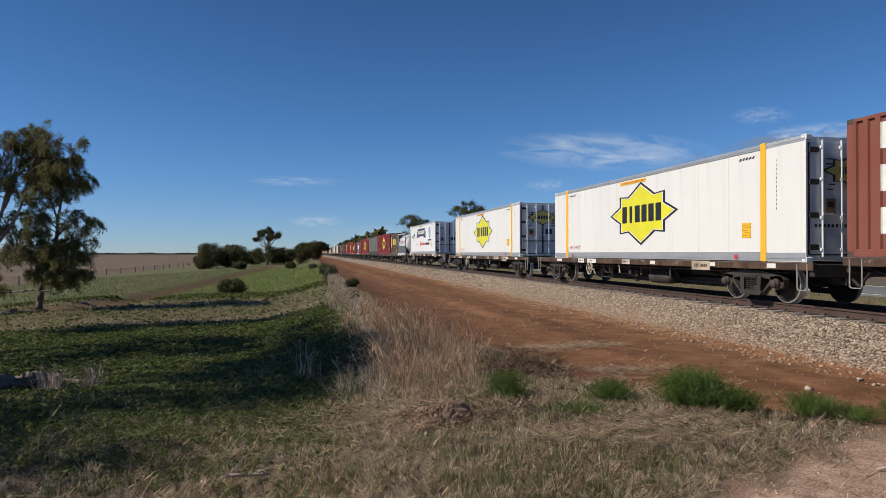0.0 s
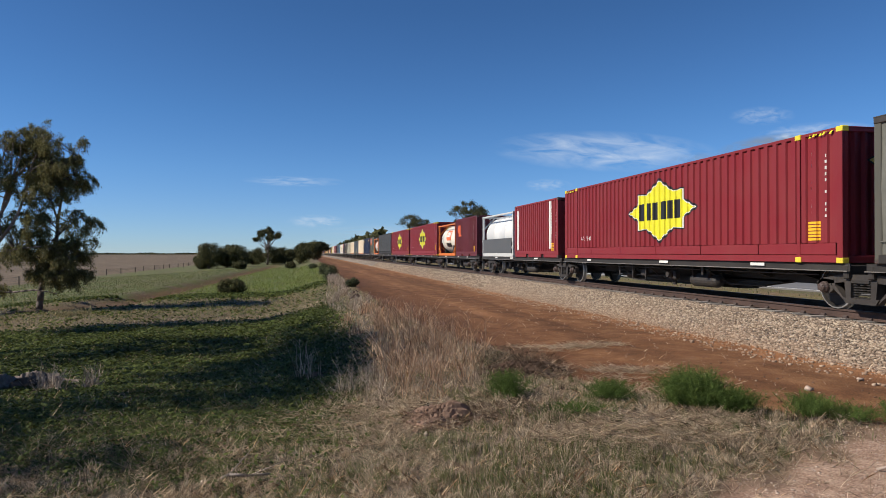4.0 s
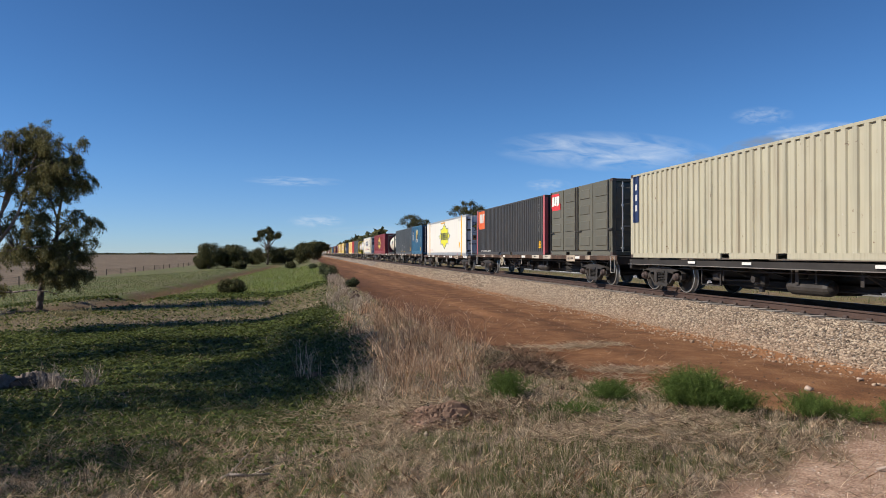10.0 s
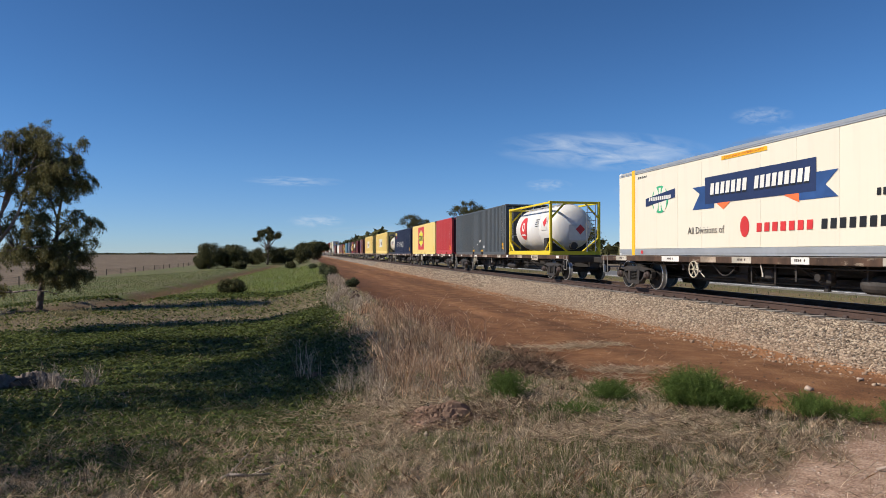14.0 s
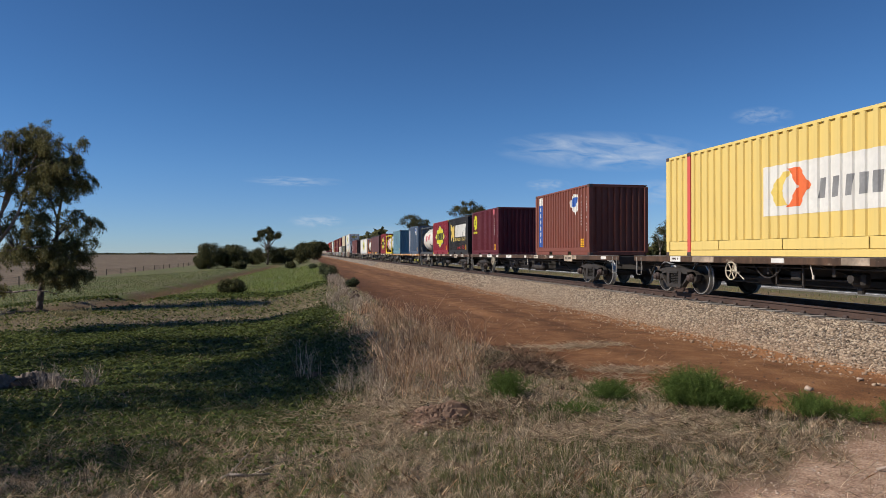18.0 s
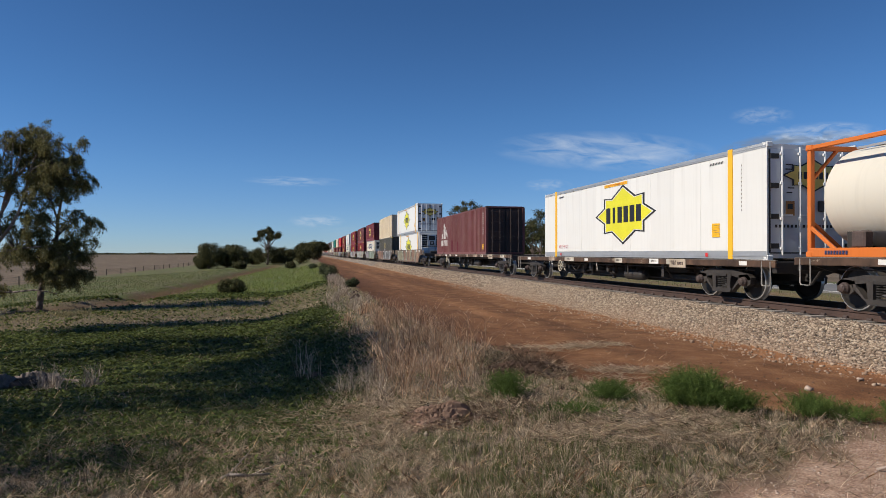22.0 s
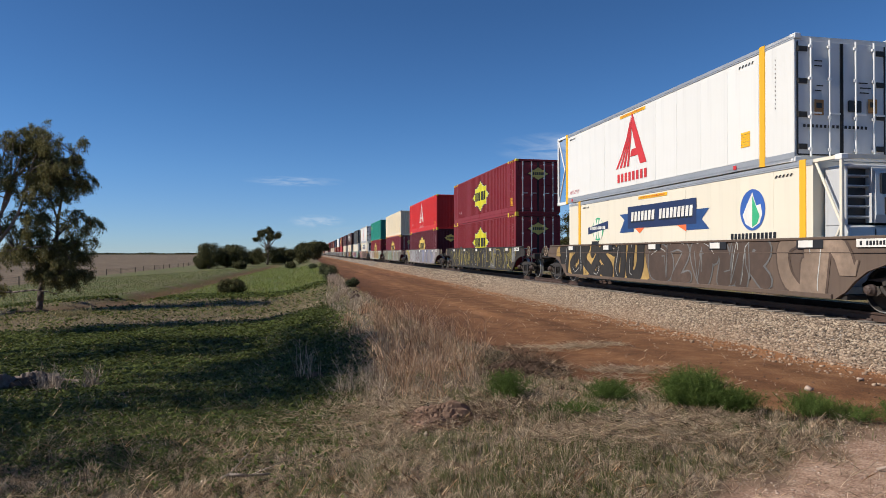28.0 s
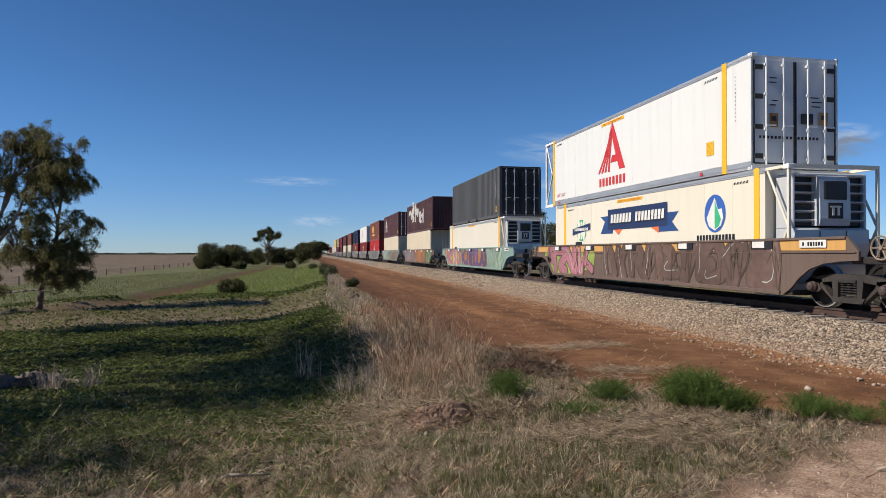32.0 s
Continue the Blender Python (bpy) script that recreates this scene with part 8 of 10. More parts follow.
tagged(new("broadleaf_weeds", fast_mesh("broadleaf_weeds", co, 4, M_CLOVER)), "low dark green broad-leaved weeds", "weeds", kind="stuff")

# grass further off
x, y, r = spread(80000, 22, 130, a0=-25, a1=9, power=0.9)
d, g = cover(x, y)
k = (VR.uniform(0, 1, len(x)) > d * 1.1) & (x > -39)
x, y, r, g = x[k], y[k], r[k], g[k]
k = VR.uniform(0, 1, len(x)) < np.clip(g * 1.1, 0.2, 1)
# sunlit part of the meadow: brighter blade colour stands in for the light
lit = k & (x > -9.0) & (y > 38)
blades(x[lit], y[lit], r[lit], VR.uniform(0.08, 0.24, lit.sum()), VR.uniform(0, 0.9, lit.sum()), 0.01, "meadow_grass", M_MEADOW_LIT, "yellow-green meadow grass in the hollow, sunlight put into its colour")
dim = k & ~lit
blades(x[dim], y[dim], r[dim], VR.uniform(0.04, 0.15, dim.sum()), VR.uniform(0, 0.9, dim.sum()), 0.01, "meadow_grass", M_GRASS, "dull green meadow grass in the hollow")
k = ~k
blades(x[k], y[k], r[k], VR.uniform(0.03, 0.11, k.sum()), VR.uniform(0.2, 1.2, k.sum()), 0.01, "meadow_straw", M_DRYMEADOW, "pale dry grass in the hollow")
n = 11000
x, y = VR.uniform(-15, 0.5, n), VR.uniform(27, 46, n)
keep = (np.abs(x - farm_track(y)) > 1.6) & (waves(x, y, 64, 5, 2, 9) > VR.uniform(-0.6, 0.3, n))
x, y = x[keep], y[keep]
blades(x, y, np.hypot(x, y), VR.uniform(0.04, 0.13, len(x)), VR.uniform(0.3, 1.3, len(x)), 0.014, "meadow_straw", M_DRYMEADOW, "mown tan grass in the hollow")
# verge beyond the line
n = 5000
x, y = VR.uniform(14.9, 23, n), 8 + 80 * VR.uniform(0, 1, n) ** 1.4
blades(x, y, np.hypot(x, y), VR.uniform(0.04, 0.20, n), VR.uniform(0, 0.6, n), 0.01, "verge_grass", M_GRASS, "tall grass on the verge between line and road")


def stalks(name, cx, cy, rx, ry, n, h0, h1, mat, label, seed, lean=0.25, twigs=3):
    """A stand of thin dry stalks with side twigs, as bent ribbons."""
    r = np.random.RandomState(seed)
    polys = []
    kn = max(3, n // 26)
    ka, kq = r.uniform(0, 6.283, kn), r.uniform(0, 1, kn) ** 0.5
    kh = r.uniform(0.55, 1.1, kn)
    for _ in range(n):
        c_ = r.randint(0, kn)
        a, q = ka[c_] + r.normal(0, 0.12), kq[c_]
        x0, y0 = cx + rx * q * math.cos(a) + r.normal(0, 0.07), cy + ry * q * math.sin(a) + r.normal(0, 0.07)
        z0 = float(ground_z(x0, y0)) - 0.02
        h = r.uniform(h0, h1) * (1 - 0.35 * q) * kh[c_]
        az, le, cur = r.uniform(0, 6.283), abs(r.normal(0, lean * 1.3)), r.uniform(-0.4, 0.7)
        dist = math.hypot(x0, y0)
        w = max(0.005, 0.00095 * dist) * r.uniform(0.6, 1.6)
        pts = []
        for i in range(4):
            t = i / 3
            o = h * t * math.sin(le + cur * t)
            pts.append(np.array([x0 + math.cos(az) * o, y0 + math.sin(az) * o, z0 + h * t * math.cos(le + cur * t)]))
        sd = np.array([math.cos(YAW), -math.sin(YAW), 0]) * w / 2
        f = r.uniform(0, 1)
        sd = sd * (1 - 0.3 * f) + np.array([0, 1, 0]) * w * 0.3 * f
        for p, q2, k0, k1 in zip(pts, pts[1:], (1, 0.8, 0.6), (0.8, 0.6, 0.3)):
            polys.append([p - sd * k0, p + sd * k0, q2 + sd * k1, q2 - sd * k1])
        for _ in range(twigs):
            t = r.uniform(0.35, 0.98)
            p = pts[0] + (pts[-1] - pts[0]) * t + np.array([0, 0, 0.02])
            a2, l2 = r.uniform(0, 6.283), h * r.uniform(0.08, 0.3)
            q2 = p + np.array([math.cos(a2) * l2 * 0.8, math.sin(a2) * l2 * 0.8, l2 * r.uniform(0.3, 0.9)])
            polys.append([p - sd * 0.55, p + sd * 0.55, q2 + sd * 0.3, q2 - sd * 0.3])
    ob = new(name, fast_mesh(name, np.array(polys).reshape(-1, 3), 4, mat))
    return tagged(ob, label, "dry weeds", "stands of dry weeds", "stuff")


stalks("dry_weed_stand", 1.85, 9.9, 1.1, 1.3, 260, 0.5, 1.45, M_RUST_STALK, "tall tangled red-brown dead weed stalks", 1, 0.36, 6)
stalks("dry_weed_stand", 1.5, 9.3, 1.4, 1.3, 260, 0.3, 1.1, M_STRAW, "pale dead weed stalks among the red-brown ones", 2, 0.35, 3)
stalks("dry_weed_stand", 2.1, 12.8, 0.8, 2.2, 360, 0.4, 1.1, M_RUST_STALK, "dead weed stalks along the road bank", 3, 0.25, 4)
stalks("dry_weed_stand", 1.8, 17.5, 0.8, 3.5, 380, 0.35, 0.9, M_RUST_STALK, "dead weed stalks along the road bank", 4, 0.25, 3)
stalks("dry_weed_stand", 1.5, 27, 0.8, 7, 360, 0.3, 0.8, M_STRAW, "pale dry weeds on the road bank", 5, 0.25, 2)
stalks("dry_weed_stand", 1.7, 41, 0.6, 7, 420, 0.4, 0.9, M_STRAW, "pale dry weeds on the road bank", 15, 0.25, 2)
stalks("dry_weed_stand", -0.05, 11.9, 0.40, 0.5, 26, 0.5, 1.15, M_STRAW, "thin pale dead stalks above the shade", 6, 0.15, 3)
stalks("dry_weed_stand", -4.3, 12.75, 0.8, 0.5, 130, 0.3, 0.8, M_GREYSTRAW, "grey dead stalks by fallen branches", 7, 0.35, 3)
stalks("dry_weed_stand", -11.8, 33.5, 2.6, 1.2, 160, 0.25, 0.6, M_DRYMEADOW, "pale dry grass round the tree's foot", 8, 0.3, 2)
stalks("dry_weed_stand", -5.5, 33, 5.5, 3.5, 260, 0.10, 0.32, M_DRYMEADOW, "pale dry grass in the hollow", 9, 0.3, 2)


def weed_bush(x, y, w, h, n, seed, depth=None):
    """A dense feathery green weed: fine leafy shoots fanning out of several crowns."""
    r = np.random.RandomState(seed)
    d = depth or w * 0.6
    kn = max(3, int(w * 14))
    ka, kq = r.uniform(0, 6.283, kn), r.uniform(0, 1, kn) ** 0.5
    kx, ky, kh = np.cos(ka) * kq, np.sin(ka) * kq, r.uniform(0.7, 1.08, kn)
    c = r.randint(0, kn, n)
    px, py = kx[c], ky[c]
    fx, fy = r.normal(0, 0.085, n), r.normal(0, 0.085, n)
    x0, y0 = x + px * w * 0.33 + fx * 0.4, y + py * d * 0.33 + fy * 0.4
    top = 1.12 * h * (1 - 0.30 * (px * px + py * py)) * kh[c] * (1 - 0.55 * r.uniform(0, 1, n) ** 1.6)
    t0 = np.stack([x0, y0, ground_z(x0, y0)], -1)
    t1 = t0 + np.stack([px * w * 0.10 + fx * 1.5, py * d * 0.10 + fy * 1.5, top * (1 - 3 * (fx * fx + fy * fy))], -1)
    m = 26
    t = r.uniform(0.1, 1.0, (n, m, 1)) ** 0.8
    p = (t0[:, None] + (t1 - t0)[:, None] * t).reshape(-1, 3)
    ln = r.uniform(0.018, 0.060, len(p))
    dv = np.stack([r.normal(0, 0.6, len(p)), r.normal(0, 0.6, len(p)), r.uniform(0.1, 1.1, len(p))], -1)
    dv *= (ln / np.linalg.norm(dv, axis=1))[:, None]
    sv = np.cross(dv, r.normal(0, 1, (len(p), 3)))
    sv *= (0.0019 / (np.linalg.norm(sv, axis=1) + 1e-9))[:, None]
    co = np.stack([p - sv, p + sv, p + dv + sv * 0.4, p + dv - sv * 0.4], 1)
    ob = new("weed_bush", fast_mesh("weed_bush", co.reshape(-1, 3), 4, M_WEED))
    return tagged(ob, "dense feathery bright green roadside weed clump", "weed", "green weed clumps")


def tube(bd, pts, r0, r1, seg=6):
    """A tapered bent limb through the points."""
    n = len(pts)
    for i in range(n - 1):
        a = r0 + (r1 - r0) * i / (n - 1)
        b = r0 + (r1 - r0) * (i + 1) / (n - 1)
        bd.cyl(pts[i], Vector(pts[i + 1]) + (Vector(pts[i + 1]) - Vector(pts[i])) * 0.02, a, b, seg)


def tree(x, y, lobes, leaves, leaf, r_trunk, seed, bark, mat, label, fork=0.25, droop=0.6, sprays=10, name="gum_tree", spread_=0.32, twist=0.0):
    """A tree from its crown's lobes (right, depth, height, radius): trunk, limbs to each lobe, sprays of leaves with gaps."""
    r = np.random.RandomState(seed)
    z0 = float(ground_z(x, y)) - 0.1
    root = tagged(new(name), label, "tree", "trees")
    root.location = (x, y, z0)
    top = max(l[2] for l in lobes)
    cr, sr = math.cos(YAW), math.sin(YAW)
    P = lambda a, d, h: Vector((a * cr + d * sr, -a * sr + d * cr, h))
    fk = P(twist, 0, top * fork)
    bd = Builder()
    tube(bd, [Vector((0, 0, 0)), P(twist * 0.3, 0.05, top * fork * 0.5), fk], r_trunk, r_trunk * 0.75, 10)
    part("trunk", bd.mesh("trunk", bark, smooth=True), root, "rough bark-covered trunk")
    bd = Builder()
    quads_ = []
    per = max(1, int(leaves / (len(lobes) * sprays)))
    for (a, d, h, rad) in lobes:
        c = P(a, d, h)
        m = fk.lerp(c, 0.5) + Vector((r.normal(0, 0.25), r.normal(0, 0.25), -0.1 * rad + r.normal(0, 0.2)))
        tube(bd, [fk, fk.lerp(m, 0.5) + Vector((0, 0, 0.12 * rad)), m, c], r_trunk * 0.42, r_trunk * 0.10, 6)
        for _ in range(sprays):
            v = r.normal(0, 1, 3)
            v = v / np.linalg.norm(v) * rad * r.uniform(0.45, 1.05)
            v[2] *= 0.8
            p = np.array(c) + v
            bd.cyl(m.lerp(c, r.uniform(0.3, 1)), Vector(p), r_trunk * 0.075, r_trunk * 0.025, 4)
            q = r.normal(0, 1, (per, 3)) * rad * spread_ * np.array([1, 1, 0.62])
            base = p + q
            dv = np.stack([r.normal(0, 1, per), r.normal(0, 1, per), r.normal(-droop, 0.7, per)], -1)
            dv /= np.linalg.norm(dv, axis=1)[:, None]
            ln = leaf * r.uniform(0.6, 1.4, per)
            sv = np.cross(dv, r.normal(0, 1, (per, 3)))
            sv /= np.linalg.norm(sv, axis=1)[:, None] + 1e-6
            dv, sv = dv * ln[:, None], sv * (ln * 0.17)[:, None]
            quads_.append(np.stack([base, base + dv * 0.45 + sv, base + dv, base + dv * 0.45 - sv], 1))
    part("limbs", bd.mesh("branching", bark, smooth=True), root, "spreading branches").name = "branching"
    part("crown", fast_mesh("crown", np.concatenate(quads_).reshape(-1, 3), 4, mat), root, "open crown of small leaves with gaps")
    return root


# the gum trees beside the hollow, and their neighbours that throw shade on the grass
M_LIMB = flat_mat("grey_limb_bark", (0.24, 0.19, 0.165), 0.8, 0, 5, 0.4, 0.5)


def leafy_masses(seed, n, edge, thin):
    """Small leaf masses (right, depth, height, radius) inside a crown whose right rim is given by height."""
    r = random.Random(seed)
    hs, rims = zip(*edge)
    out = []
    while len(out) < n:
        h, q = r.uniform(hs[0], hs[-1]), r.uniform(0.22, 0.46)
        rim = float(np.interp(h, hs, rims))
        a = r.uniform(-3.6, rim - q * 0.6)
        if r.random() < thin(a, h):
            out.append((a, r.gauss(0, 0.9), h, q))
    return out


def old_gum(x, y, limbs, masses, leaves, leaf, seed, bark, mat, label):
    """A gum with hand-set limbs (radius, then right/height pairs) and hanging sprays of narrow leaves."""
    r = np.random.RandomState(seed)
    root = tagged(new("gum_tree"), label, "tree", "trees")
    root.location = (x, y, float(ground_z(x, y)) - 0.1)
    cr, sr = math.cos(YAW), math.sin(YAW)
    P = lambda a, d, h: Vector((a * cr + d * sr, -a * sr + d * cr, h))
    nodes_ = []
    for k, (rad, *pts) in enumerate(limbs):
        bd = Builder()
        way, d = [], 0.0
        for i in range(0, len(pts), 2):
            d += r.normal(0, 0.12) if i else 0
            way.append(P(pts[i], d, pts[i + 1]))
        # rounded through the given points
        fine = []
        for i in range(len(way) - 1):
            p0, p1, p2, p3 = way[max(0, i - 1)], way[i], way[i + 1], way[min(len(way) - 1, i + 2)]
            for s in range(4):
                t = s / 4
                fine.append(0.5 * (2 * p1 + (p2 - p0) * t + (2 * p0 - 5 * p1 + 4 * p2 - p3) * t * t + (3 * p1 - p0 - 3 * p2 + p3) * t ** 3))
        fine.append(way[-1])
        tube(bd, fine, rad, rad * 0.28, 8)
        part("trunk" if k == 0 else "limb", bd.mesh("limb", bark, smooth=True), root, "rough bark-covered trunk" if k == 0 else "bare curving limb")
        nodes_ += fine[2:]
    nd = np.array([tuple(v) for v in nodes_])
    bd, quads_ = Builder(), []
    per = max(8, int(leaves / (len(masses) * 9)))
    for (a, d, h, rad) in masses:
        c = np.array(P(a, d, h))
        dist = np.linalg.norm(nd - c + np.array([0, 0, 0.4]), axis=1)
        s = nd[int(np.argmin(dist + r.uniform(0, 0.4, len(nd))))]
        m = s + (c - s) * 0.55 + np.array([r.normal(0, 0.08), r.normal(0, 0.08), 0.10 * np.linalg.norm(c - s)])
        tube(bd, [Vector(s), Vector(m), Vector(c)], 0.030, 0.010, 5)
        for _ in range(9):
            v = r.normal(0, 1, 3)
            v = v / np.linalg.norm(v) * rad * r.uniform(0.3, 1.1)
            p = c + v
            bd.cyl(Vector(c), Vector(p), 0.008, 0.004, 4)
            # a spray that arches out and hangs down
            t = r.uniform(0, 1, per) ** 0.7
            out_ = v / (np.linalg.norm(v) + 1e-6)
            along = np.stack([out_[0] * t * 0.28, out_[1] * t * 0.28, out_[2] * 0.15 * t - 0.34 * t * t], -1)
            base = p + along + r.normal(0, 0.045 + 0.08 * rad, (per, 3))
            dv = np.stack([r.normal(0, 0.55, per) + out_[0] * 0.4, r.normal(0, 0.55, per) + out_[1] * 0.4, r.normal(-0.9, 0.5, per)], -1)
            dv /= np.linalg.norm(dv, axis=1)[:, None]
            ln = leaf * r.uniform(0.6, 1.4, per)
            sv = np.cross(dv, r.normal(0, 1, (per, 3)))
            sv /= np.linalg.norm(sv, axis=1)[:, None] + 1e-6
            dv, sv = dv * ln[:, None], sv * (ln * 0.15)[:, None]
            quads_.append(np.stack([base, base + dv * 0.45 + sv, base + dv, base + dv * 0.45 - sv], 1))
    tagged(part("twig_spray", bd.mesh("twig_spray", bark), root, "fine branching twigs"), kind="stuff")
    part("crown", fast_mesh("crown", np.concatenate(quads_).reshape(-1, 3), 4, mat), root, "hanging sprays of narrow olive leaves with gaps")
    return root


RIM = [(1.9, 2.3), (2.6, 2.7), (3.5, 2.3), (4.3, 2.8), (4.9, 2.9), (5.4, 2.1), (6.2, 1.75), (7.3, 2.0), (8.0, 2.6), (8.4, 2.6), (8.8, 1.9), (9.4, 1.4), (9.75, 0.2)]


def crown_gaps(a, h):
    """How thick the leaves stand: full above and to the right, open round the bare limbs."""
    if h > 7.4:
        return 0.95 if a > -0.9 else 0.40
    if h > 4.4:
        return 0.85 if a > 0.3 else (0.22 if a > -1.2 else 0.10)
    return 0.95 if a > -0.6 else 0.15


old_gum(-13.6, 38.0, [(0.17, 0.0, 0.0, 0.05, 1.7, 0.4, 2.9, 0.75, 4.0, 0.95, 5.0, 1.2, 6.2), (0.07, 0.35, 2.8, -0.5, 3.4, -1.2, 3.5), (0.06, 0.7, 3.9, 1.5, 4.6, 2.3, 5.2), (0.05, 0.1, 1.9, 1.0, 2.1, 1.7, 2.6), (0.05, 0.95, 5.0, 0.5, 6.4, 0.6, 7.8), (0.04, 1.1, 5.9, 1.7, 7.2, 1.9, 8.3)],
        leafy_masses(9, 138, RIM, crown_gaps), 130000, 0.105, 3, M_BARK, M_GUM, "slender gum tree with hanging olive leaves")
old_gum(-15.6, 37.4, [(0.13, -1.6, 0.0, -0.6, 2.6, 0.35, 3.9, 0.45, 5.0, 0.85, 5.9, 1.25, 7.0, 1.9, 7.6), (0.10, -0.6, 2.6, 0.75, 4.2, 1.35, 5.2, 1.75, 6.4, 2.1, 7.4, 2.9, 7.8), (0.07, 0.45, 5.0, 0.25, 6.3, 0.45, 7.6, 0.7, 8.6), (0.07, 0.6, 5.5, 1.0, 6.7, 1.5, 7.9, 1.6, 8.6), (0.07, 0.35, 4.6, -0.4, 5.8, -0.9, 7.2, -1.2, 8.6), (0.08, -0.5, 2.9, 1.0, 3.4, 2.6, 3.6), (0.07, 0.85, 5.9, 1.0, 7.4, 1.2, 8.8), (0.07, 1.75, 6.4, 2.0, 8.0, 2.5, 8.8), (0.07, -0.9, 1.9, 0.6, 1.3, 2.2, 1.4, 3.2, 1.2)],
        leafy_masses(14, 40, [(6.2, 2.6), (7.6, 3.2), (8.4, 2.6), (9.0, 1.4)], lambda a, h: 0.9) + leafy_masses(15, 10, [(1.0, 1.4), (3.0, 1.6)], lambda a, h: 0.9), 50000, 0.10, 4, M_LIMB, M_GUM, "open gum tree with bare pale spreading limbs")
BROAD = [(0, 0, 6.6, 1.5), (1.6, 0.8, 6.2, 1.4), (-1.6, -0.6, 6.8, 1.4), (0.4, -1.9, 5.9, 1.3), (-0.3, 1.9, 6.5, 1.3)]
SHADE = [(0, 0, 7.5, 1.5), (1.8, 0.5, 6.6, 1.4), (-1.8, -0.4, 6.8, 1.4), (0.5, 1.6, 5.6, 1.3), (0.3, -1.7, 5.8, 1.3), (2.4, -1.2, 4.8, 1.1), (-2.4, 1.2, 5.0, 1.2), (0, 0.2, 9.0, 1.2)]
HIGH = [l for l in SHADE if l[2] > 5.7]
for i, (x, y, ks, kh, n, crown) in enumerate(((-15.6, 20.5, 0.8, 1.5, 2200, HIGH), (-14.8, 18.6, 0.7, 1.4, 1600, HIGH), (-10.0, 12.5, 1.0, 1.38, 5200, BROAD), (-11.2, 9.4, 1.1, 0.85, 2600, SHADE), (-12.4, 6.3, 1.1, 0.9, 3000, SHADE), (-17.5, 27.2, 0.8, 1.5, 5000, HIGH), (-11.2, 15.4, 0.9, 1.48, 5200, BROAD))):
    tree(x, y, [(a * ks, d * ks, h * kh, q * ks) for a, d, h, q in crown], n, 0.26, 0.28, 5 + i, M_BARK, M_GUM, "broad gum tree standing beside the paddock", 0.2, 0.6, 12)


def shrub(x, y, w, h, n, leaf, seed, mat, label, name="shrub"):
    """A dense rounded bush: leaf sprays packed in an uneven dome on short stems."""
    r = np.random.RandomState(seed)
    root = tagged(new(name), label, "shrub", "shrubs")
    root.location = (x, y, float(ground_z(x, y)) - 0.05)
    bd = Builder()
    for i in range(5):
        a = 1.26 * i
        bd.cyl((0, 0, 0), (math.cos(a) * w * 0.2, math.sin(a) * w * 0.2, h * 0.55), 0.02 * h, 0.008 * h, 5)
    part("stem", bd.mesh("stem", M_BARK), root)
    k = 46
    cs = r.normal(0, 1, (k, 3))
    cs /= np.linalg.norm(cs, axis=1)[:, None]
    cs *= (r.uniform(0.25, 1.0, k) ** 0.45)[:, None]
    cs = np.stack([cs[:, 0] * w * 0.37, cs[:, 1] * w * 0.37, h * 0.46 + cs[:, 2] * h * 0.38], -1)
    i = r.randint(0, k, n)
    rad = (r.uniform(0.11, 0.17, k)[i] * min(w, h * 1.3))[:, None]
    out_ = r.normal(0, 1, (n, 3))
    out_ /= np.linalg.norm(out_, axis=1)[:, None]
    base = cs[i] + out_ * rad * (r.uniform(0.55, 1.08, n) ** 0.6)[:, None]
    base[:, 2] = np.clip(base[:, 2], 0.02, h * 1.02)
    dv = np.cross(out_, r.normal(0, 1, (n, 3)))
    dv = dv / (np.linalg.norm(dv, axis=1)[:, None] + 1e-6) + out_ * r.uniform(-0.2, 0.7, n)[:, None]
    dv /= np.linalg.norm(dv, axis=1)[:, None]
    sv = np.cross(dv, out_ + r.normal(0, 0.35, (n, 3)))
    sv /= np.linalg.norm(sv, axis=1)[:, None] + 1e-6
    ln = (leaf * r.uniform(0.6, 1.4, n))[:, None]
    co = np.stack([base, base + dv * ln * 0.5 + sv * ln * 0.30, base + dv * ln, base + dv * ln * 0.5 - sv * ln * 0.30], 1)
    part("foliage", fast_mesh("foliage", co.reshape(-1, 3), 4, mat), root, "dense dark foliage")
    return root
# ---------------------------------------------------------------- green weeds, stones, fallen wood along the road
weed_bush(4.62, 7.30, 0.74, 0.47, 1900, 1, 0.45)
weed_bush(4.98, 7.02, 0.32, 0.33, 500, 2)
weed_bush(5.62, 6.62, 0.30, 0.34, 330, 4)
weed_bush(5.98, 6.36, 0.24, 0.20, 150, 5)
weed_bush(6.42, 6.12, 0.26, 0.32, 240, 9)
weed_bush(2.60, 8.5, 0.26, 0.40, 420, 6)
weed_bush(3.84, 8.0, 0.24, 0.30, 380, 7)
weed_bush(3.10, 7.3, 0.40, 0.10, 120, 8)
stalks("long_green_grass", 2.75, 7.2, 0.55, 0.4, 150, 0.15, 0.45, M_GRASS, "long arching green grass tuft", 12, 0.8, 0)

M_CLOD = flat_mat("red_soil_clod", (0.17, 0.092, 0.056), 0.95, 0, 9, 0.4, 0.6)
M_PALESTONE = flat_mat("pale_stone", (0.50, 0.38, 0.30), 0.85, 0, 9, 0.3, 0.4)


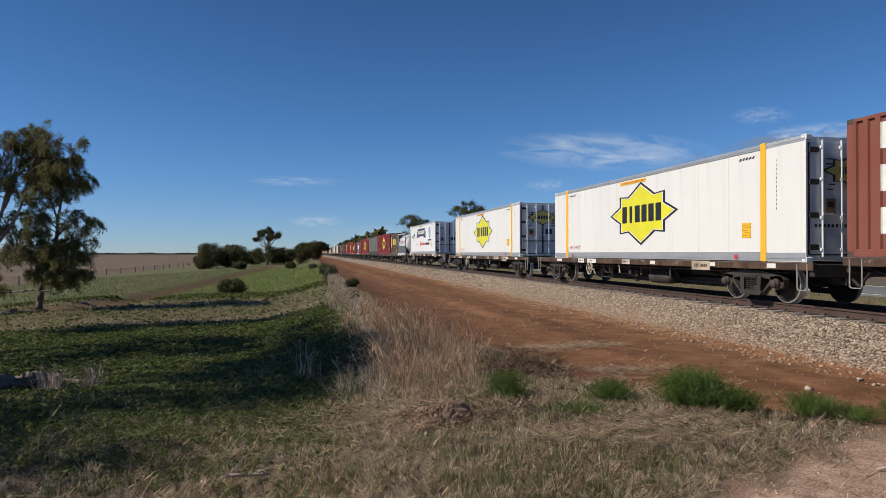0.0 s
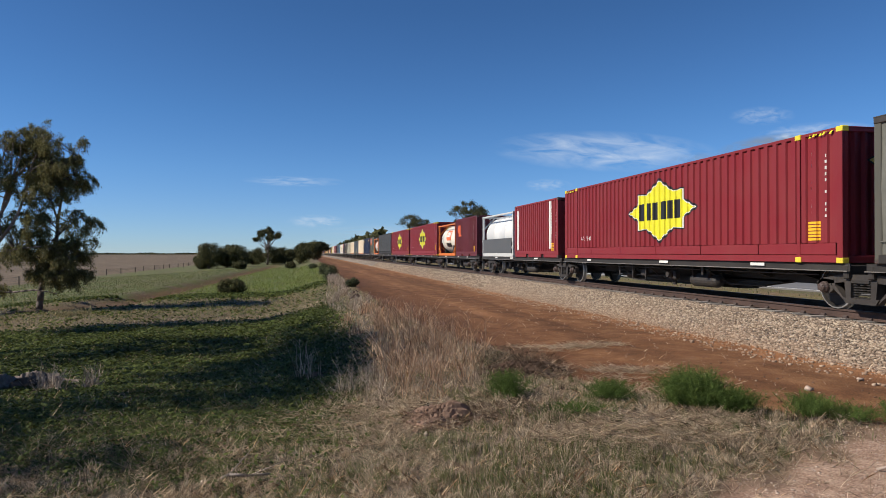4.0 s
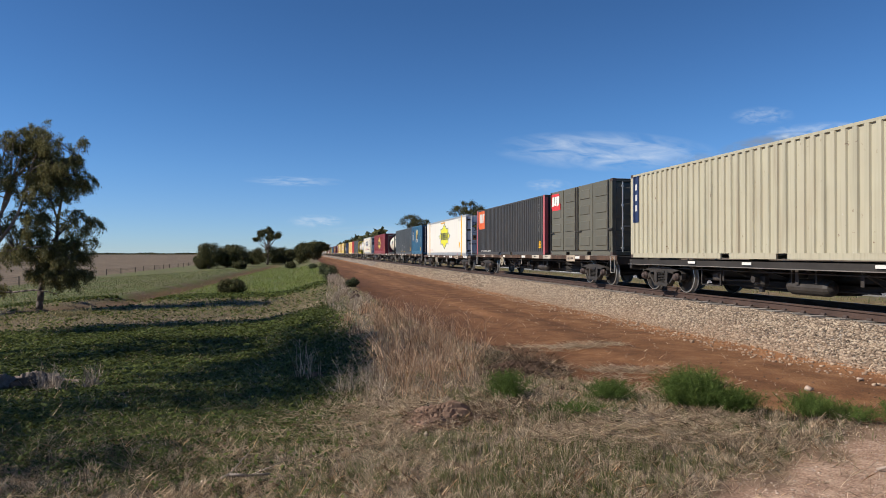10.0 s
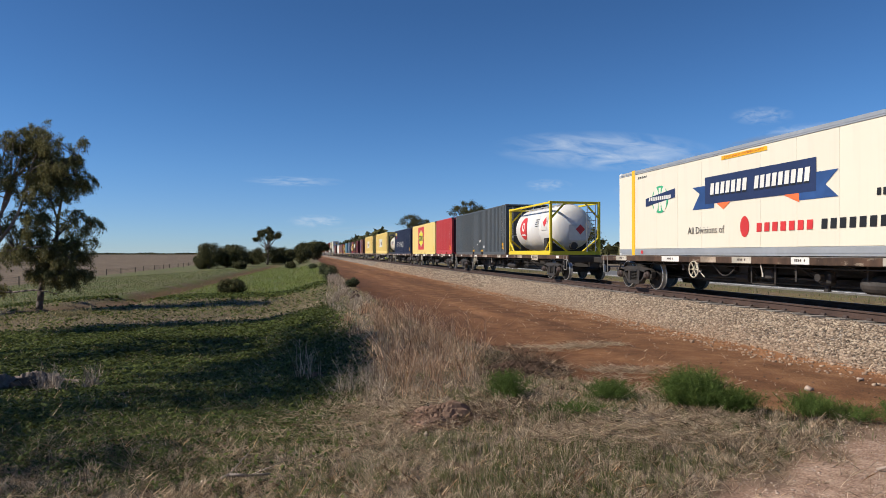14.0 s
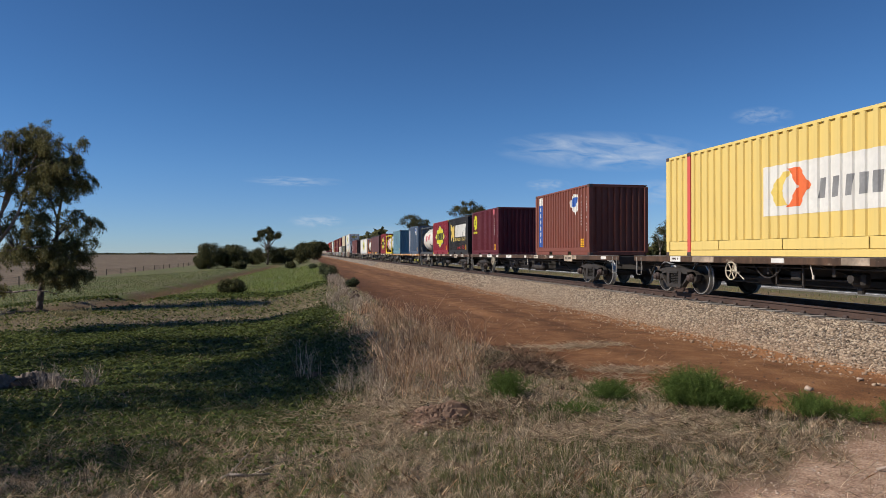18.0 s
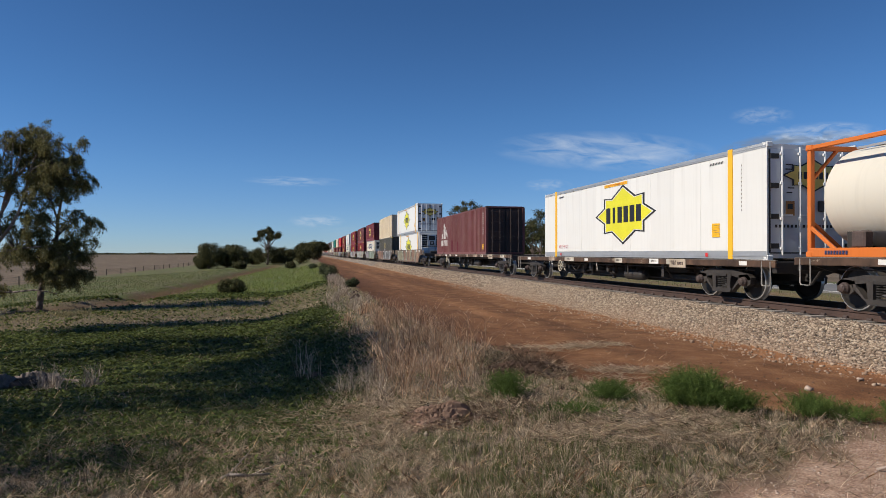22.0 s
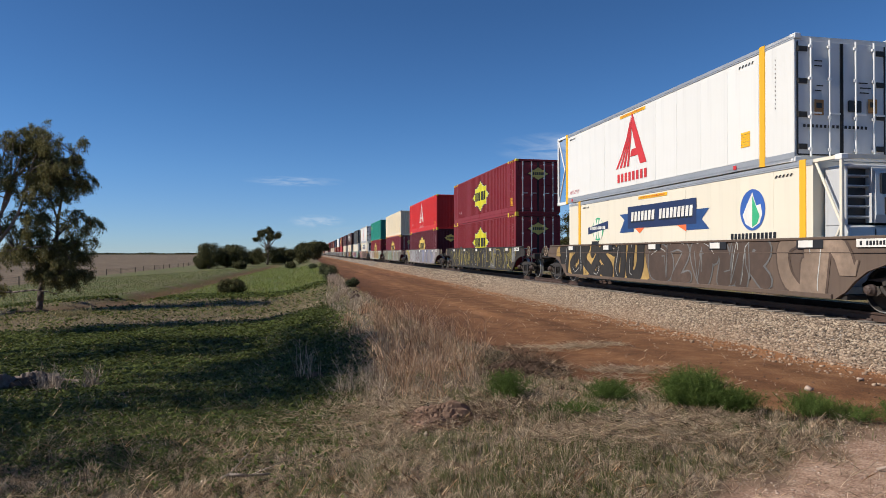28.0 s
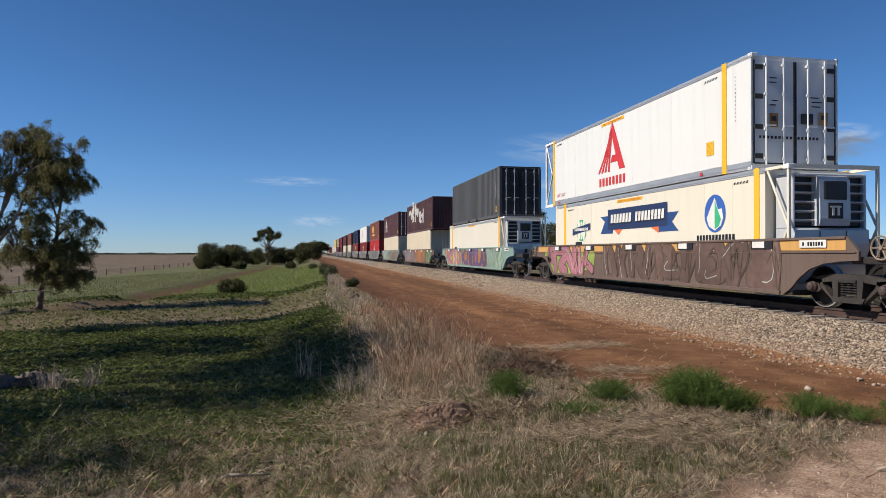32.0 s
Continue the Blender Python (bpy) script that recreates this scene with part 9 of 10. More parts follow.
def heap(x, y, w, h, seed, label, mat=M_CLOD):
    """A low heap of scraped soil with an uneven skin."""
    r = np.random.RandomState(seed)
    n, m = 44, 16
    vs, fs = [], []
    for j in range(m + 1):
        for i in range(n):
            a, q = 2 * math.pi * i / n, j / m
            k = 1 + 0.18 * math.sin(3 * a + seed) + 0.1 * math.sin(7 * a + 2 * seed)
            px, py = x + w * q * k * math.cos(a), y + w * 0.7 * q * k * math.sin(a)
            pz = float(ground_z(px, py)) - 0.03 + h * (1 - q * q) * (0.8 + 0.35 * math.sin(9 * px + seed) * math.cos(8 * py)) + r.normal(0, 0.05 * h)
            vs.append((px, py, pz))
    for j in range(m):
        for i in range(n):
            fs.append((j * n + i, j * n + (i + 1) % n, (j + 1) * n + (i + 1) % n, (j + 1) * n + i))
    return tagged(new("earth_mound", raw_mesh("earth_mound", vs, fs, mat)), label, "earth mound", "earth mounds")


M_PINKSOIL = flat_mat("crumbly_pink_soil", (0.215, 0.130, 0.088), 0.95, 0, 14, 0.5, 0.7)
M_SCRAPED = flat_mat("scraped_brown_soil", (0.090, 0.050, 0.031), 0.95, 0, 9, 0.5, 0.7)
heap(1.50, 7.55, 0.50, 0.25, 2, "crumbling pinkish soil mound in the dry grass", M_PINKSOIL)
heap(0.15, 11.95, 0.34, 0.14, 12, "small crumbling soil mound among dead stalks", M_PINKSOIL)
heap(3.35, 10.1, 0.75, 0.17, 5, "scraped dark soil and straw heap beside the road", M_SCRAPED)
heap(2.2, 10.9, 0.6, 0.14, 7, "low windrow of scraped soil beside the road")
# bank edge: dark red soil, its colour darkened further for the shadow there
M_DARKSOIL = flat_mat("shade_dark_soil", (0.060, 0.034, 0.024), 0.95, 0, 9, 0.4, 0.6)
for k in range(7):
    heap(1.92 + 0.10 * math.sin(2.1 * k), 27.5 + 2.7 * k, 0.36, 0.17 + 0.05 * math.sin(3.3 * k), 40 + k, "dark soil at the edge of the road bank, shade put into its colour", M_DARKSOIL)


def clods(x, y, w, h, n, s0, s1, mat, label, seed):
    """Crumbled lumps lying over a soil heap."""
    r = np.random.RandomState(seed)
    a, q = r.uniform(0, 6.283, n), r.uniform(0, 1.15, n) ** 0.7
    px, py = x + w * q * np.cos(a), y + 0.7 * w * q * np.sin(a)
    pz = ground_z(px, py) - 0.02 + 0.82 * h * np.clip(1 - q * q, 0, 1)
    me = lumps("soil_clods", np.stack([px, py, pz], -1), s0 + (s1 - s0) * r.uniform(0, 1, n) ** 2.5, mat, seed, 0.3)
    return tagged(new("soil_clods", me), label, "clods", kind="stuff")


clods(1.50, 7.55, 0.56, 0.24, 520, 0.006, 0.036, M_PINKSOIL, "crumbled pinkish clods on a soil mound", 81)
clods(1.50, 7.50, 0.60, 0.22, 16, 0.012, 0.045, M_PALESTONE, "pale stones in a crumbled soil mound", 82)
clods(0.15, 11.95, 0.40, 0.14, 160, 0.008, 0.04, M_PINKSOIL, "crumbled pinkish clods among dead stalks", 83)
clods(3.35, 10.1, 0.80, 0.17, 520, 0.015, 0.085, M_SCRAPED, "dark scraped clods on a soil heap", 84)


def loose(name, n, x0, x1, y0, y1, s0, s1, mat, label, seed):
    r = np.random.RandomState(seed)
    x, y = r.uniform(x0, x1, n), y0 + (y1 - y0) * r.uniform(0, 1, n) ** 1.4
    me = lumps(name, np.stack([x, y, ground_z(x, y)], -1), s0 + (s1 - s0) * r.uniform(0, 1, n) ** 3, mat, seed, 0.3)
    return tagged(new(name, me), label, "stones", kind="stuff")


loose("road_pebbles", 380, 3.6, 9.4, 6.2, 24, 0.010, 0.045, STONE, "scattered pale pebbles on the dirt road", 3)
loose("soil_crumbs", 1000, 3.0, 9.2, 6.0, 22, 0.008, 0.05, M_CLOD, "crumbs of red soil on the road", 4)
loose("spilled_ballast", 2200, 7.9, 9.2, 5.5, 40, 0.03, 0.09, STONE, "spilled ballast at the foot of the bed", 5)
loose("gravel_grit", 2600, 2.4, 6.2, 3.4, 6.2, 0.006, 0.03, M_PALESTONE, "reddish gravel grit on the bare ground", 6)
loose("gravel_stones", 260, 2.4, 5.8, 3.2, 5.8, 0.012, 0.045, STONE, "small pale stones on the bare ground", 8)
for i, (x, y, s) in enumerate(((6.75, 7.95, 0.12), (6.0, 9.2, 0.08), (1.25, 7.0, 0.07), (-0.9, 6.35, 0.13), (8.0, 8.4, 0.1), (5.0, 10.4, 0.07), (1.1, 7.75, 0.08))):
    me = lumps("stone", np.array([[x, y, float(ground_z(x, y))]]), np.array([s]), M_PALESTONE, 30 + i, 0.15)
    ob = tagged(new("stone", me), "single pale pinkish stone lying on the ground", "stone", "single stones")
# patches of straw strewn on the road
for (cx, cy, rx, ry, n) in ((5.1, 12.6, 1.3, 0.45, 2200), (5.1, 9.8, 0.8, 0.35, 1300), (3.5, 10.4, 0.8, 0.9, 1500), (4.5, 8.6, 1.6, 0.35, 900), (4.2, 9.3, 0.7, 0.3, 500)):
    a, q = VR.uniform(0, 6.283, n), VR.uniform(0, 1, n) ** 0.6
    x, y = cx + rx * q * np.cos(a), cy + ry * q * np.sin(a) + 0.35 * waves(cx + rx * q * np.cos(a), cy, 61, 4, 0.8, 3)
    keep = waves(x, y, 62, 5, 0.3, 1.4) > VR.uniform(-0.5, 0.35, n)
    x, y, n = x[keep], y[keep], int(keep.sum())
    blades(x, y, np.hypot(x, y), VR.uniform(0.06, 0.28, n), VR.uniform(1.2, 1.54, n), 0.005, "strewn_straw", M_STRAW, "pale straw strewn on the red dirt", 0.012, "straw")
n = 2000
a, q = VR.uniform(0, 6.283, n), VR.uniform(0, 1, n) ** 0.6
x, y = 3.35 + 0.75 * q * np.cos(a), 10.35 + 1.0 * q * np.sin(a)
blades(x, y, np.hypot(x, y), VR.uniform(0.03, 0.16, n), VR.uniform(0.7, 1.5, n), 0.005, "plant_debris", M_LITTER, "brown dead plant debris raked into a low heap", 0.14, "debris")
n = 700
a, q = VR.uniform(0, 6.283, n), VR.uniform(0, 1, n) ** 0.6
x, y = 1.75 + 0.55 * q * np.cos(a), 7.75 + 0.40 * q * np.sin(a)
blades(x, y, np.hypot(x, y), VR.uniform(0.03, 0.14, n), VR.uniform(0.4, 1.5, n), 0.004, "plant_debris", M_LITTER, "brown dead plant bits round a soil mound", 0.05, "debris")
for mat_, n, h1, lab in ((M_GRASS, 11000, 0.13, "pale green grass shoots standing in the straw"), (M_GREYSTRAW, 3600, 0.14, "short dry stems standing among green shoots")):
    a, q = VR.uniform(0, 6.283, n), VR.uniform(0, 1, n) ** 0.6
    x, y = 2.15 + 1.15 * q * np.cos(a), 5.5 + 0.85 * q * np.sin(a)
    keep = waves(x, y, 63, 5, 0.15, 0.8) > VR.uniform(-0.4, 0.3, n)
    x, y, n = x[keep], y[keep], int(keep.sum())
    blades(x, y, np.hypot(x, y), VR.uniform(0.04, h1, n), VR.uniform(0, 0.4, n), 0.003, "grass_shoots", mat_, lab)
for cx, cy, rx, ry, n, mat_, lab in ((0.8, 8.0, 1.4, 0.9, 3600, M_STRAW, "pale tangled straw pressed flat"), (3.6, 6.4, 1.4, 0.55, 4200, M_STRAW, "pale tangled straw pressed flat"), (2.0, 7.7, 0.8, 0.55, 1500, M_LITTER, "brown dead plant bits between the straw")):
    a, q = VR.uniform(0, 6.283, n), VR.uniform(0, 1, n) ** 0.5
    x, y = cx + rx * q * np.cos(a), cy + ry * q * np.sin(a)
    keep = waves(x, y, 65, 5, 0.2, 1.1) > VR.uniform(-0.5, 0.3, n)
    x, y, n = x[keep], y[keep], int(keep.sum())
    blades(x, y, np.hypot(x, y), VR.uniform(0.08, 0.34, n), VR.uniform(1.3, 1.55, n), 0.0045, "tangled_straw", mat_, lab, 0.05, "straw")
# long fallen stalks and sticks
n = 1500
x, y, r = spread(n, 4.2, 10)
keep = x < 3.6
x, y, r, n = x[keep], y[keep], r[keep], int(keep.sum())
blades(x, y, r, VR.uniform(0.12, 0.45, n), VR.uniform(1.42, 1.56, n), 0.004, "fallen_stalks", M_STRAW, "long fallen straw stalks", 0.03, "straw")


def log(x, y, length, rad, az, label, mat, rough=0.0):
    """A fallen limb with a broken end; rough ones are gnarled all round."""
    rr = random.Random(int(1000 * length + 77 * x))
    bd = Builder()
    z = float(ground_z(x, y)) + rad * 0.7
    c, s = math.cos(az), math.sin(az)
    n = 14 if rough else 4
    pts = [Vector((x + c * length * (t - 0.5), y + s * length * (t - 0.5), z + 0.05 * math.sin(5 * t) + 0.1 * t)) for t in [i / (n - 1) for i in range(n)]]
    if rough:
        seg, vs, fs = 12, [], []
        for i, p in enumerate(pts):
            for j in range(seg):
                a = 2 * math.pi * j / seg
                k = rad * (1 - 0.35 * i / n) * (1 + rough * (0.6 * math.sin(3 * a + 0.4 * i) + rr.uniform(-0.6, 0.6)))
                end = rr.uniform(-0.10, 0.06) if i in (0, n - 1) else 0
                vs.append((p.x - s * k * math.cos(a) + c * end, p.y + c * k * math.cos(a) + s * end, p.z + k * math.sin(a)))
        for i in range(n - 1):
            for j in range(seg):
                fs.append((i * seg + j, i * seg + (j + 1) % seg, (i + 1) * seg + (j + 1) % seg, (i + 1) * seg + j))
        fs += [tuple(range(seg - 1, -1, -1)), tuple(range((n - 1) * seg, n * seg))]
        return tagged(new("fallen_branch", raw_mesh("fallen_branch", vs, fs, mat)), label, "branch", "fallen branches")
    tube(bd, pts, rad, rad * 0.5, 8)
    tube(bd, [pts[1], pts[1] + Vector((c * 0.3 - s * 0.2, s * 0.3 + c * 0.2, 0.25))], rad * 0.4, rad * 0.15, 6)
    tube(bd, [pts[2], pts[2] + Vector((c * 0.25 + s * 0.3, s * 0.25 - c * 0.3, 0.18))], rad * 0.35, rad * 0.12, 6)
    return tagged(new("fallen_branch", bd.mesh("fallen_branch", mat, smooth=True)), label, "branch", "fallen branches")


log(-4.72, 13.15, 0.62, 0.15, 0.15, "dark weathered broken log in the grass", M_BARK, 0.28)
log(-5.15, 12.95, 0.5, 0.14, -0.5, "short rotten log lying in the grass", M_BARK, 0.30)
log(-4.5, 13.45, 0.8, 0.06, -0.15, "dark broken limb behind the logs", M_BARK, 0.3)
log(-0.6, 6.35, 0.55, 0.018, 0.15, "short bleached stick on the grass", M_PALEBARK)
log(5.1, 4.75, 0.6, 0.015, -0.6, "bleached stick on the bare gravel", M_PALEBARK)

# ---------------------------------------------------------------- shrubs and trees in the middle distance
shrub(-5.1, 48.0, 2.6, 1.15, 12000, 0.062, 1, M_DARKLEAF, "low dark shrub alone in the meadow")
for i, (x, y, w, h) in enumerate(((-20.0, 146, 7.6, 6.0), (-14.6, 147, 5.6, 5.3), (-21.6, 149, 4.6, 4.0), (-16.8, 150, 5, 5.4))):
    shrub(x, y, w, h, 19000, 0.18, 10 + i, M_DARKLEAF, "dense dark evergreen thicket beside the paddock")
shrub(-11.6, 122, 3.2, 1.6, 3000, 0.25, 16, M_DARKLEAF, "round dark bush before the thicket")
shrub(-2.8, 122, 2.2, 1.4, 2200, 0.2, 17, M_DARKLEAF, "small dark bush in the green meadow")
for i, (x, y, w, h) in enumerate(((-9.5, 168, 9, 5.0), (-5.5, 172, 7, 4.4), (-1.5, 178, 8, 5.2), (2.0, 185, 6, 5.8), (-13.5, 175, 7, 4.0))):
    shrub(x, y, w, h, 9000, 0.24, 20 + i, M_DARKLEAF, "dark green scrub along the paddock")
UMB = [(0, 0, 8.4, 1.3), (1.9, 0.4, 7.6, 1.2), (-1.9, -0.3, 7.7, 1.2), (0.9, -1, 8.9, 1.0), (-0.9, 1, 8.8, 1.0), (2.9, 0, 6.6, 0.8), (-2.7, 0.2, 6.7, 0.8)]


def umbrella(seed, k=1.0, n=17, wide=1.0):
    """A flat layered crown: small leaf masses over a shallow dome, with gaps between them."""
    r = random.Random(seed)
    out = []
    for i in range(n):
        t, s = 2.4 * i + r.uniform(-0.4, 0.4), (i + 0.5) / n
        q = 3.0 * s ** 0.55
        low = r.uniform(0.7, 2.0) if i % 3 == 2 else 0.0
        out.append((k * wide * q * math.cos(t), k * q * math.sin(t), k * (9.2 - 0.22 * q * q - low + r.uniform(-0.5, 0.4)), k * r.uniform(0.45, 0.9)))
    return out


tree(-9.2, 165, umbrella(1, 0.93, 20, 1.3), 11000, 0.28, 0.24, 31, M_BARK, M_DARKLEAF, "umbrella-crowned gum tree above the scrub", 0.42, 0.2, 9)
tree(-0.8, 190, [(a * 0.8, d, h * 0.52, q * 0.95) for a, d, h, q in UMB[:5]], 5000, 0.45, 0.22, 32, M_BARK, M_DARKLEAF, "dark gum tree above the scrub", 0.4, 0.2, 9)
tree(3.2, 200, [(a * 0.9, d, h * 0.5, q * 0.95) for a, d, h, q in UMB], 5000, 0.45, 0.22, 33, M_BARK, M_DARKLEAF, "dark gum tree above the scrub", 0.4, 0.2, 9)
for i, (x, y, w, h) in enumerate(((1.6, 48, 1.3, 1.0), (1.9, 55, 1.5, 1.1), (1.5, 62, 1.2, 0.9), (2.4, 36, 0.9, 0.55), (1.7, 72, 1.4, 1.0), (0.8, 92, 1.6, 0.8))):
    shrub(x, y, w, h, 3400, 0.064, 40 + i, M_SCRUB, "scrubby bush on the road bank")
# beyond the line
def scaled(lobes, k):
    return [(a * k, d * k, h * k, q * k) for a, d, h, q in lobes]


for i, (x, y, k) in enumerate(((34.3, 140, 1.34), (39, 150, 1.25), (33.5, 212, 1.48), (37, 222, 1.42), (43, 176, 0.95), (38, 255, 1.0), (40, 290, 1.05), (36, 330, 1.0), (40, 370, 1.0), (37, 420, 1.0))):
    tree(x, y, umbrella(60 + i, k * 1.03), 6500 if i < 4 else 3500, 0.30, 0.26, 60 + i, M_BARK, M_DARKLEAF, "tall umbrella-crowned gum tree by the country road", 0.42, 0.2, 9)
for i, (x, y, k) in enumerate(((72, 122, 0.95), (78, 126, 1.05), (86, 128, 0.9), (98, 150, 0.8))):
    tree(x, y, scaled(SHADE, k), 6000, 0.40, 0.26, 80 + i, M_BARK, M_DARKLEAF, "dark gum tree in the far paddock", 0.25, 0.3, 9)
for i, (x, y, k) in enumerate(((35.5, 112, 0.86), (37, 106, 0.78), (36.2, 100, 0.88), (36.4, 88.5, 0.80), (37, 85, 0.74))):
    tree(x, y, scaled(SHADE, k), 7000, 0.26, 0.24, 120 + i, M_BARK, M_DARKLEAF, "dense dark gum tree by the country road", 0.25, 0.3, 10)
for i, (x, y, w, h) in enumerate(((35.6, 108, 5, 3.6), (36.5, 96, 5, 3.4), (36.6, 86, 4.6, 3.2))):
    shrub(x, y, w, h, 6000, 0.20, 130 + i, M_DARKLEAF, "dark scrub under the roadside gums")
tree(66, 116, [(0, 0, 7.0, 0.6), (0.8, 0, 5.8, 0.6), (-0.7, 0, 5.6, 0.5)], 250, 0.3, 0.14, 90, M_PALEBARK, M_DARKLEAF, "nearly bare dead tree in the far paddock", 0.3, 0.3, 9)
for i, (x, y, w, h) in enumerate(((101, 134, 6.5, 3.6), (150, 190, 9, 5), (170, 190, 11, 6), (128, 210, 8, 4.5), (215, 200, 13, 7), (190, 160, 9, 6), (235, 190, 12, 6))):
    shrub(x, y, w, h, 5000, 0.5, 95 + i, M_DARKLEAF, "dark round tree clump in the far paddock")


def belt(name, pts, h, n, leaf, seed, label):
    """A far line of woods: an uneven band of dark leaf masses."""
    r = np.random.RandomState(seed)
    t = r.uniform(0, len(pts) - 1, n)
    i = np.minimum(t.astype(int), len(pts) - 2)
    f = t - i
    p = np.array(pts, float)
    x, y = p[i, 0] + (p[i + 1, 0] - p[i, 0]) * f, p[i, 1] + (p[i + 1, 1] - p[i, 1]) * f
    q = t * 37
    hh = h * (0.62 + 0.22 * np.sin(q) + 0.16 * np.sin(2.7 * q + 1) + 0.12 * np.sin(6.1 * q))
    z = ground_z(x, y) + hh * r.uniform(0, 1, n) ** 0.8
    base = np.stack([x + r.normal(0, leaf, n), y + r.normal(0, leaf * 3, n), z], -1)
    dv = r.normal(0, 1, (n, 3)) * leaf * 0.6
    sv = r.normal(0, 1, (n, 3)) * leaf * 0.6
    co = np.stack([base - dv, base + sv, base + dv, base - sv], 1)
    return tagged(new(name, fast_mesh(name, co.reshape(-1, 3), 4, M_DARKLEAF)), label, "woods", kind="stuff")


belt("far_woods", [(-1500, 1900), (-900, 2000), (-300, 2100), (60, 2200)], 4.0, 20000, 2.3, 1, "low dark line of woods on the horizon")
belt("far_woods", [(60, 900), (250, 520), (420, 420), (700, 380), (1200, 300)], 11, 12000, 3.0, 2, "dark tree belt across the far paddock")
belt("roadside_woods", [(42, 430), (44, 560), (46, 760), (50, 1000)], 12, 7000, 2.0, 3, "trees lining the country road")
belt("roadside_woods", [(33, 300), (34, 420), (36, 560), (38, 800)], 13, 6000, 1.6, 6, "trees lining the country road")

# ---------------------------------------------------------------- paddock fence
fence = tagged(new("paddock_fence"), "old wire fence with dark timber posts along the stubble", "fence")
post = Builder().cyl((0, 0, -0.2), (0, 0, 1.25), 0.10, 0.085, 7).mesh("post", M_BARK)
for i in range(26):
    y = 70 + i * 10.5
    part("post", post, fence, "", (-39.0 + 0.3 * math.sin(i * 2.3), y, float(ground_z(-39.0, y))))
for k in range(4):
    bd = Builder()
    zz = float(ground_z(-39.0, 200)) + 0.3 + 0.27 * k
    bd.cyl((-39.0, 60, zz), (-39.0, 340, zz), 0.012, seg=4)
    part("wire", bd.mesh("wire", M_BLACKSTEEL), fence)
# guide posts on the country road
for i in range(8):
    bd = Builder()
    bd.box(0, 0, 0.5, 0.10, 0.03, 1.0, bevel=0.01)
    bd.box(0, -0.02, 0.85, 0.06, 0.01, 0.12)
    ob = tagged(new("guide_post", bd.mesh("guide_post", M_WHITE)), "white plastic guide post beside the road", "guide post", "guide posts")
    ob.location = (23.4, 14 + i * 30, float(ground_z(23.4, 14 + i * 30)))


# ---------------------------------------------------------------- thin clouds, far away
def cloud_material(seed, thick, grey):
    m = bpy.data.materials.new("cloud")
    m.use_nodes = True
    n, l = m.node_tree.nodes, m.node_tree.links
    n.remove(n["Principled BSDF"])
    tc = n.new("ShaderNodeTexCoord")
    mp = n.new("ShaderNodeMapping")
    mp.inputs["Location"].default_value = (seed * 3.1, seed * 1.7, 0)
    mp.inputs["Scale"].default_value = (2.4, 1.7, 1)
    l.new(tc.outputs["Generated"], mp.inputs[0])
    t = n.new("ShaderNodeTexNoise")
    t.inputs["Scale"].default_value, t.inputs["Detail"].default_value, t.inputs["Roughness"].default_value, t.inputs["Distortion"].default_value = 2.2, 7, 0.55, 0.6
    l.new(mp.outputs[0], t.inputs["Vector"])
    g = n.new("ShaderNodeTexGradient")
    g.gradient_type = "SPHERICAL"
    m2 = n.new("ShaderNodeMapping")
    m2.inputs["Location"].default_value = (-1, -1, 0)
    m2.inputs["Scale"].default_value = (2, 2, 0)
    l.new(tc.outputs["Generated"], m2.inputs[0])
    l.new(m2.outputs[0], g.inputs[0])
    edge = ramp(n, l, g.outputs["Fac"], [(0.0, (0, 0, 0)), (0.55, (1, 1, 1))])
    body = ramp(n, l, t.outputs["Fac"], [(0.36, (0, 0, 0)), (0.72, (thick, thick, thick))])
    al = n.new("ShaderNodeMath")
    al.operation = "MULTIPLY"
    l.new(edge, al.inputs[0])
    l.new(body, al.inputs[1])
    em = n.new("ShaderNodeEmission")
    em.inputs[0].default_value = (*grey, 1)
    em.inputs[1].default_value = 1.0
    tr = n.new("ShaderNodeBsdfTransparent")
    mx_ = n.new("ShaderNodeMixShader")
    l.new(al.outputs[0], mx_.inputs[0])
    l.new(tr.outputs[0], mx_.inputs[1])
    l.new(em.outputs[0], mx_.inputs[2])
    l.new(mx_.outputs[0], n["Material Output"].inputs[0])
    return m


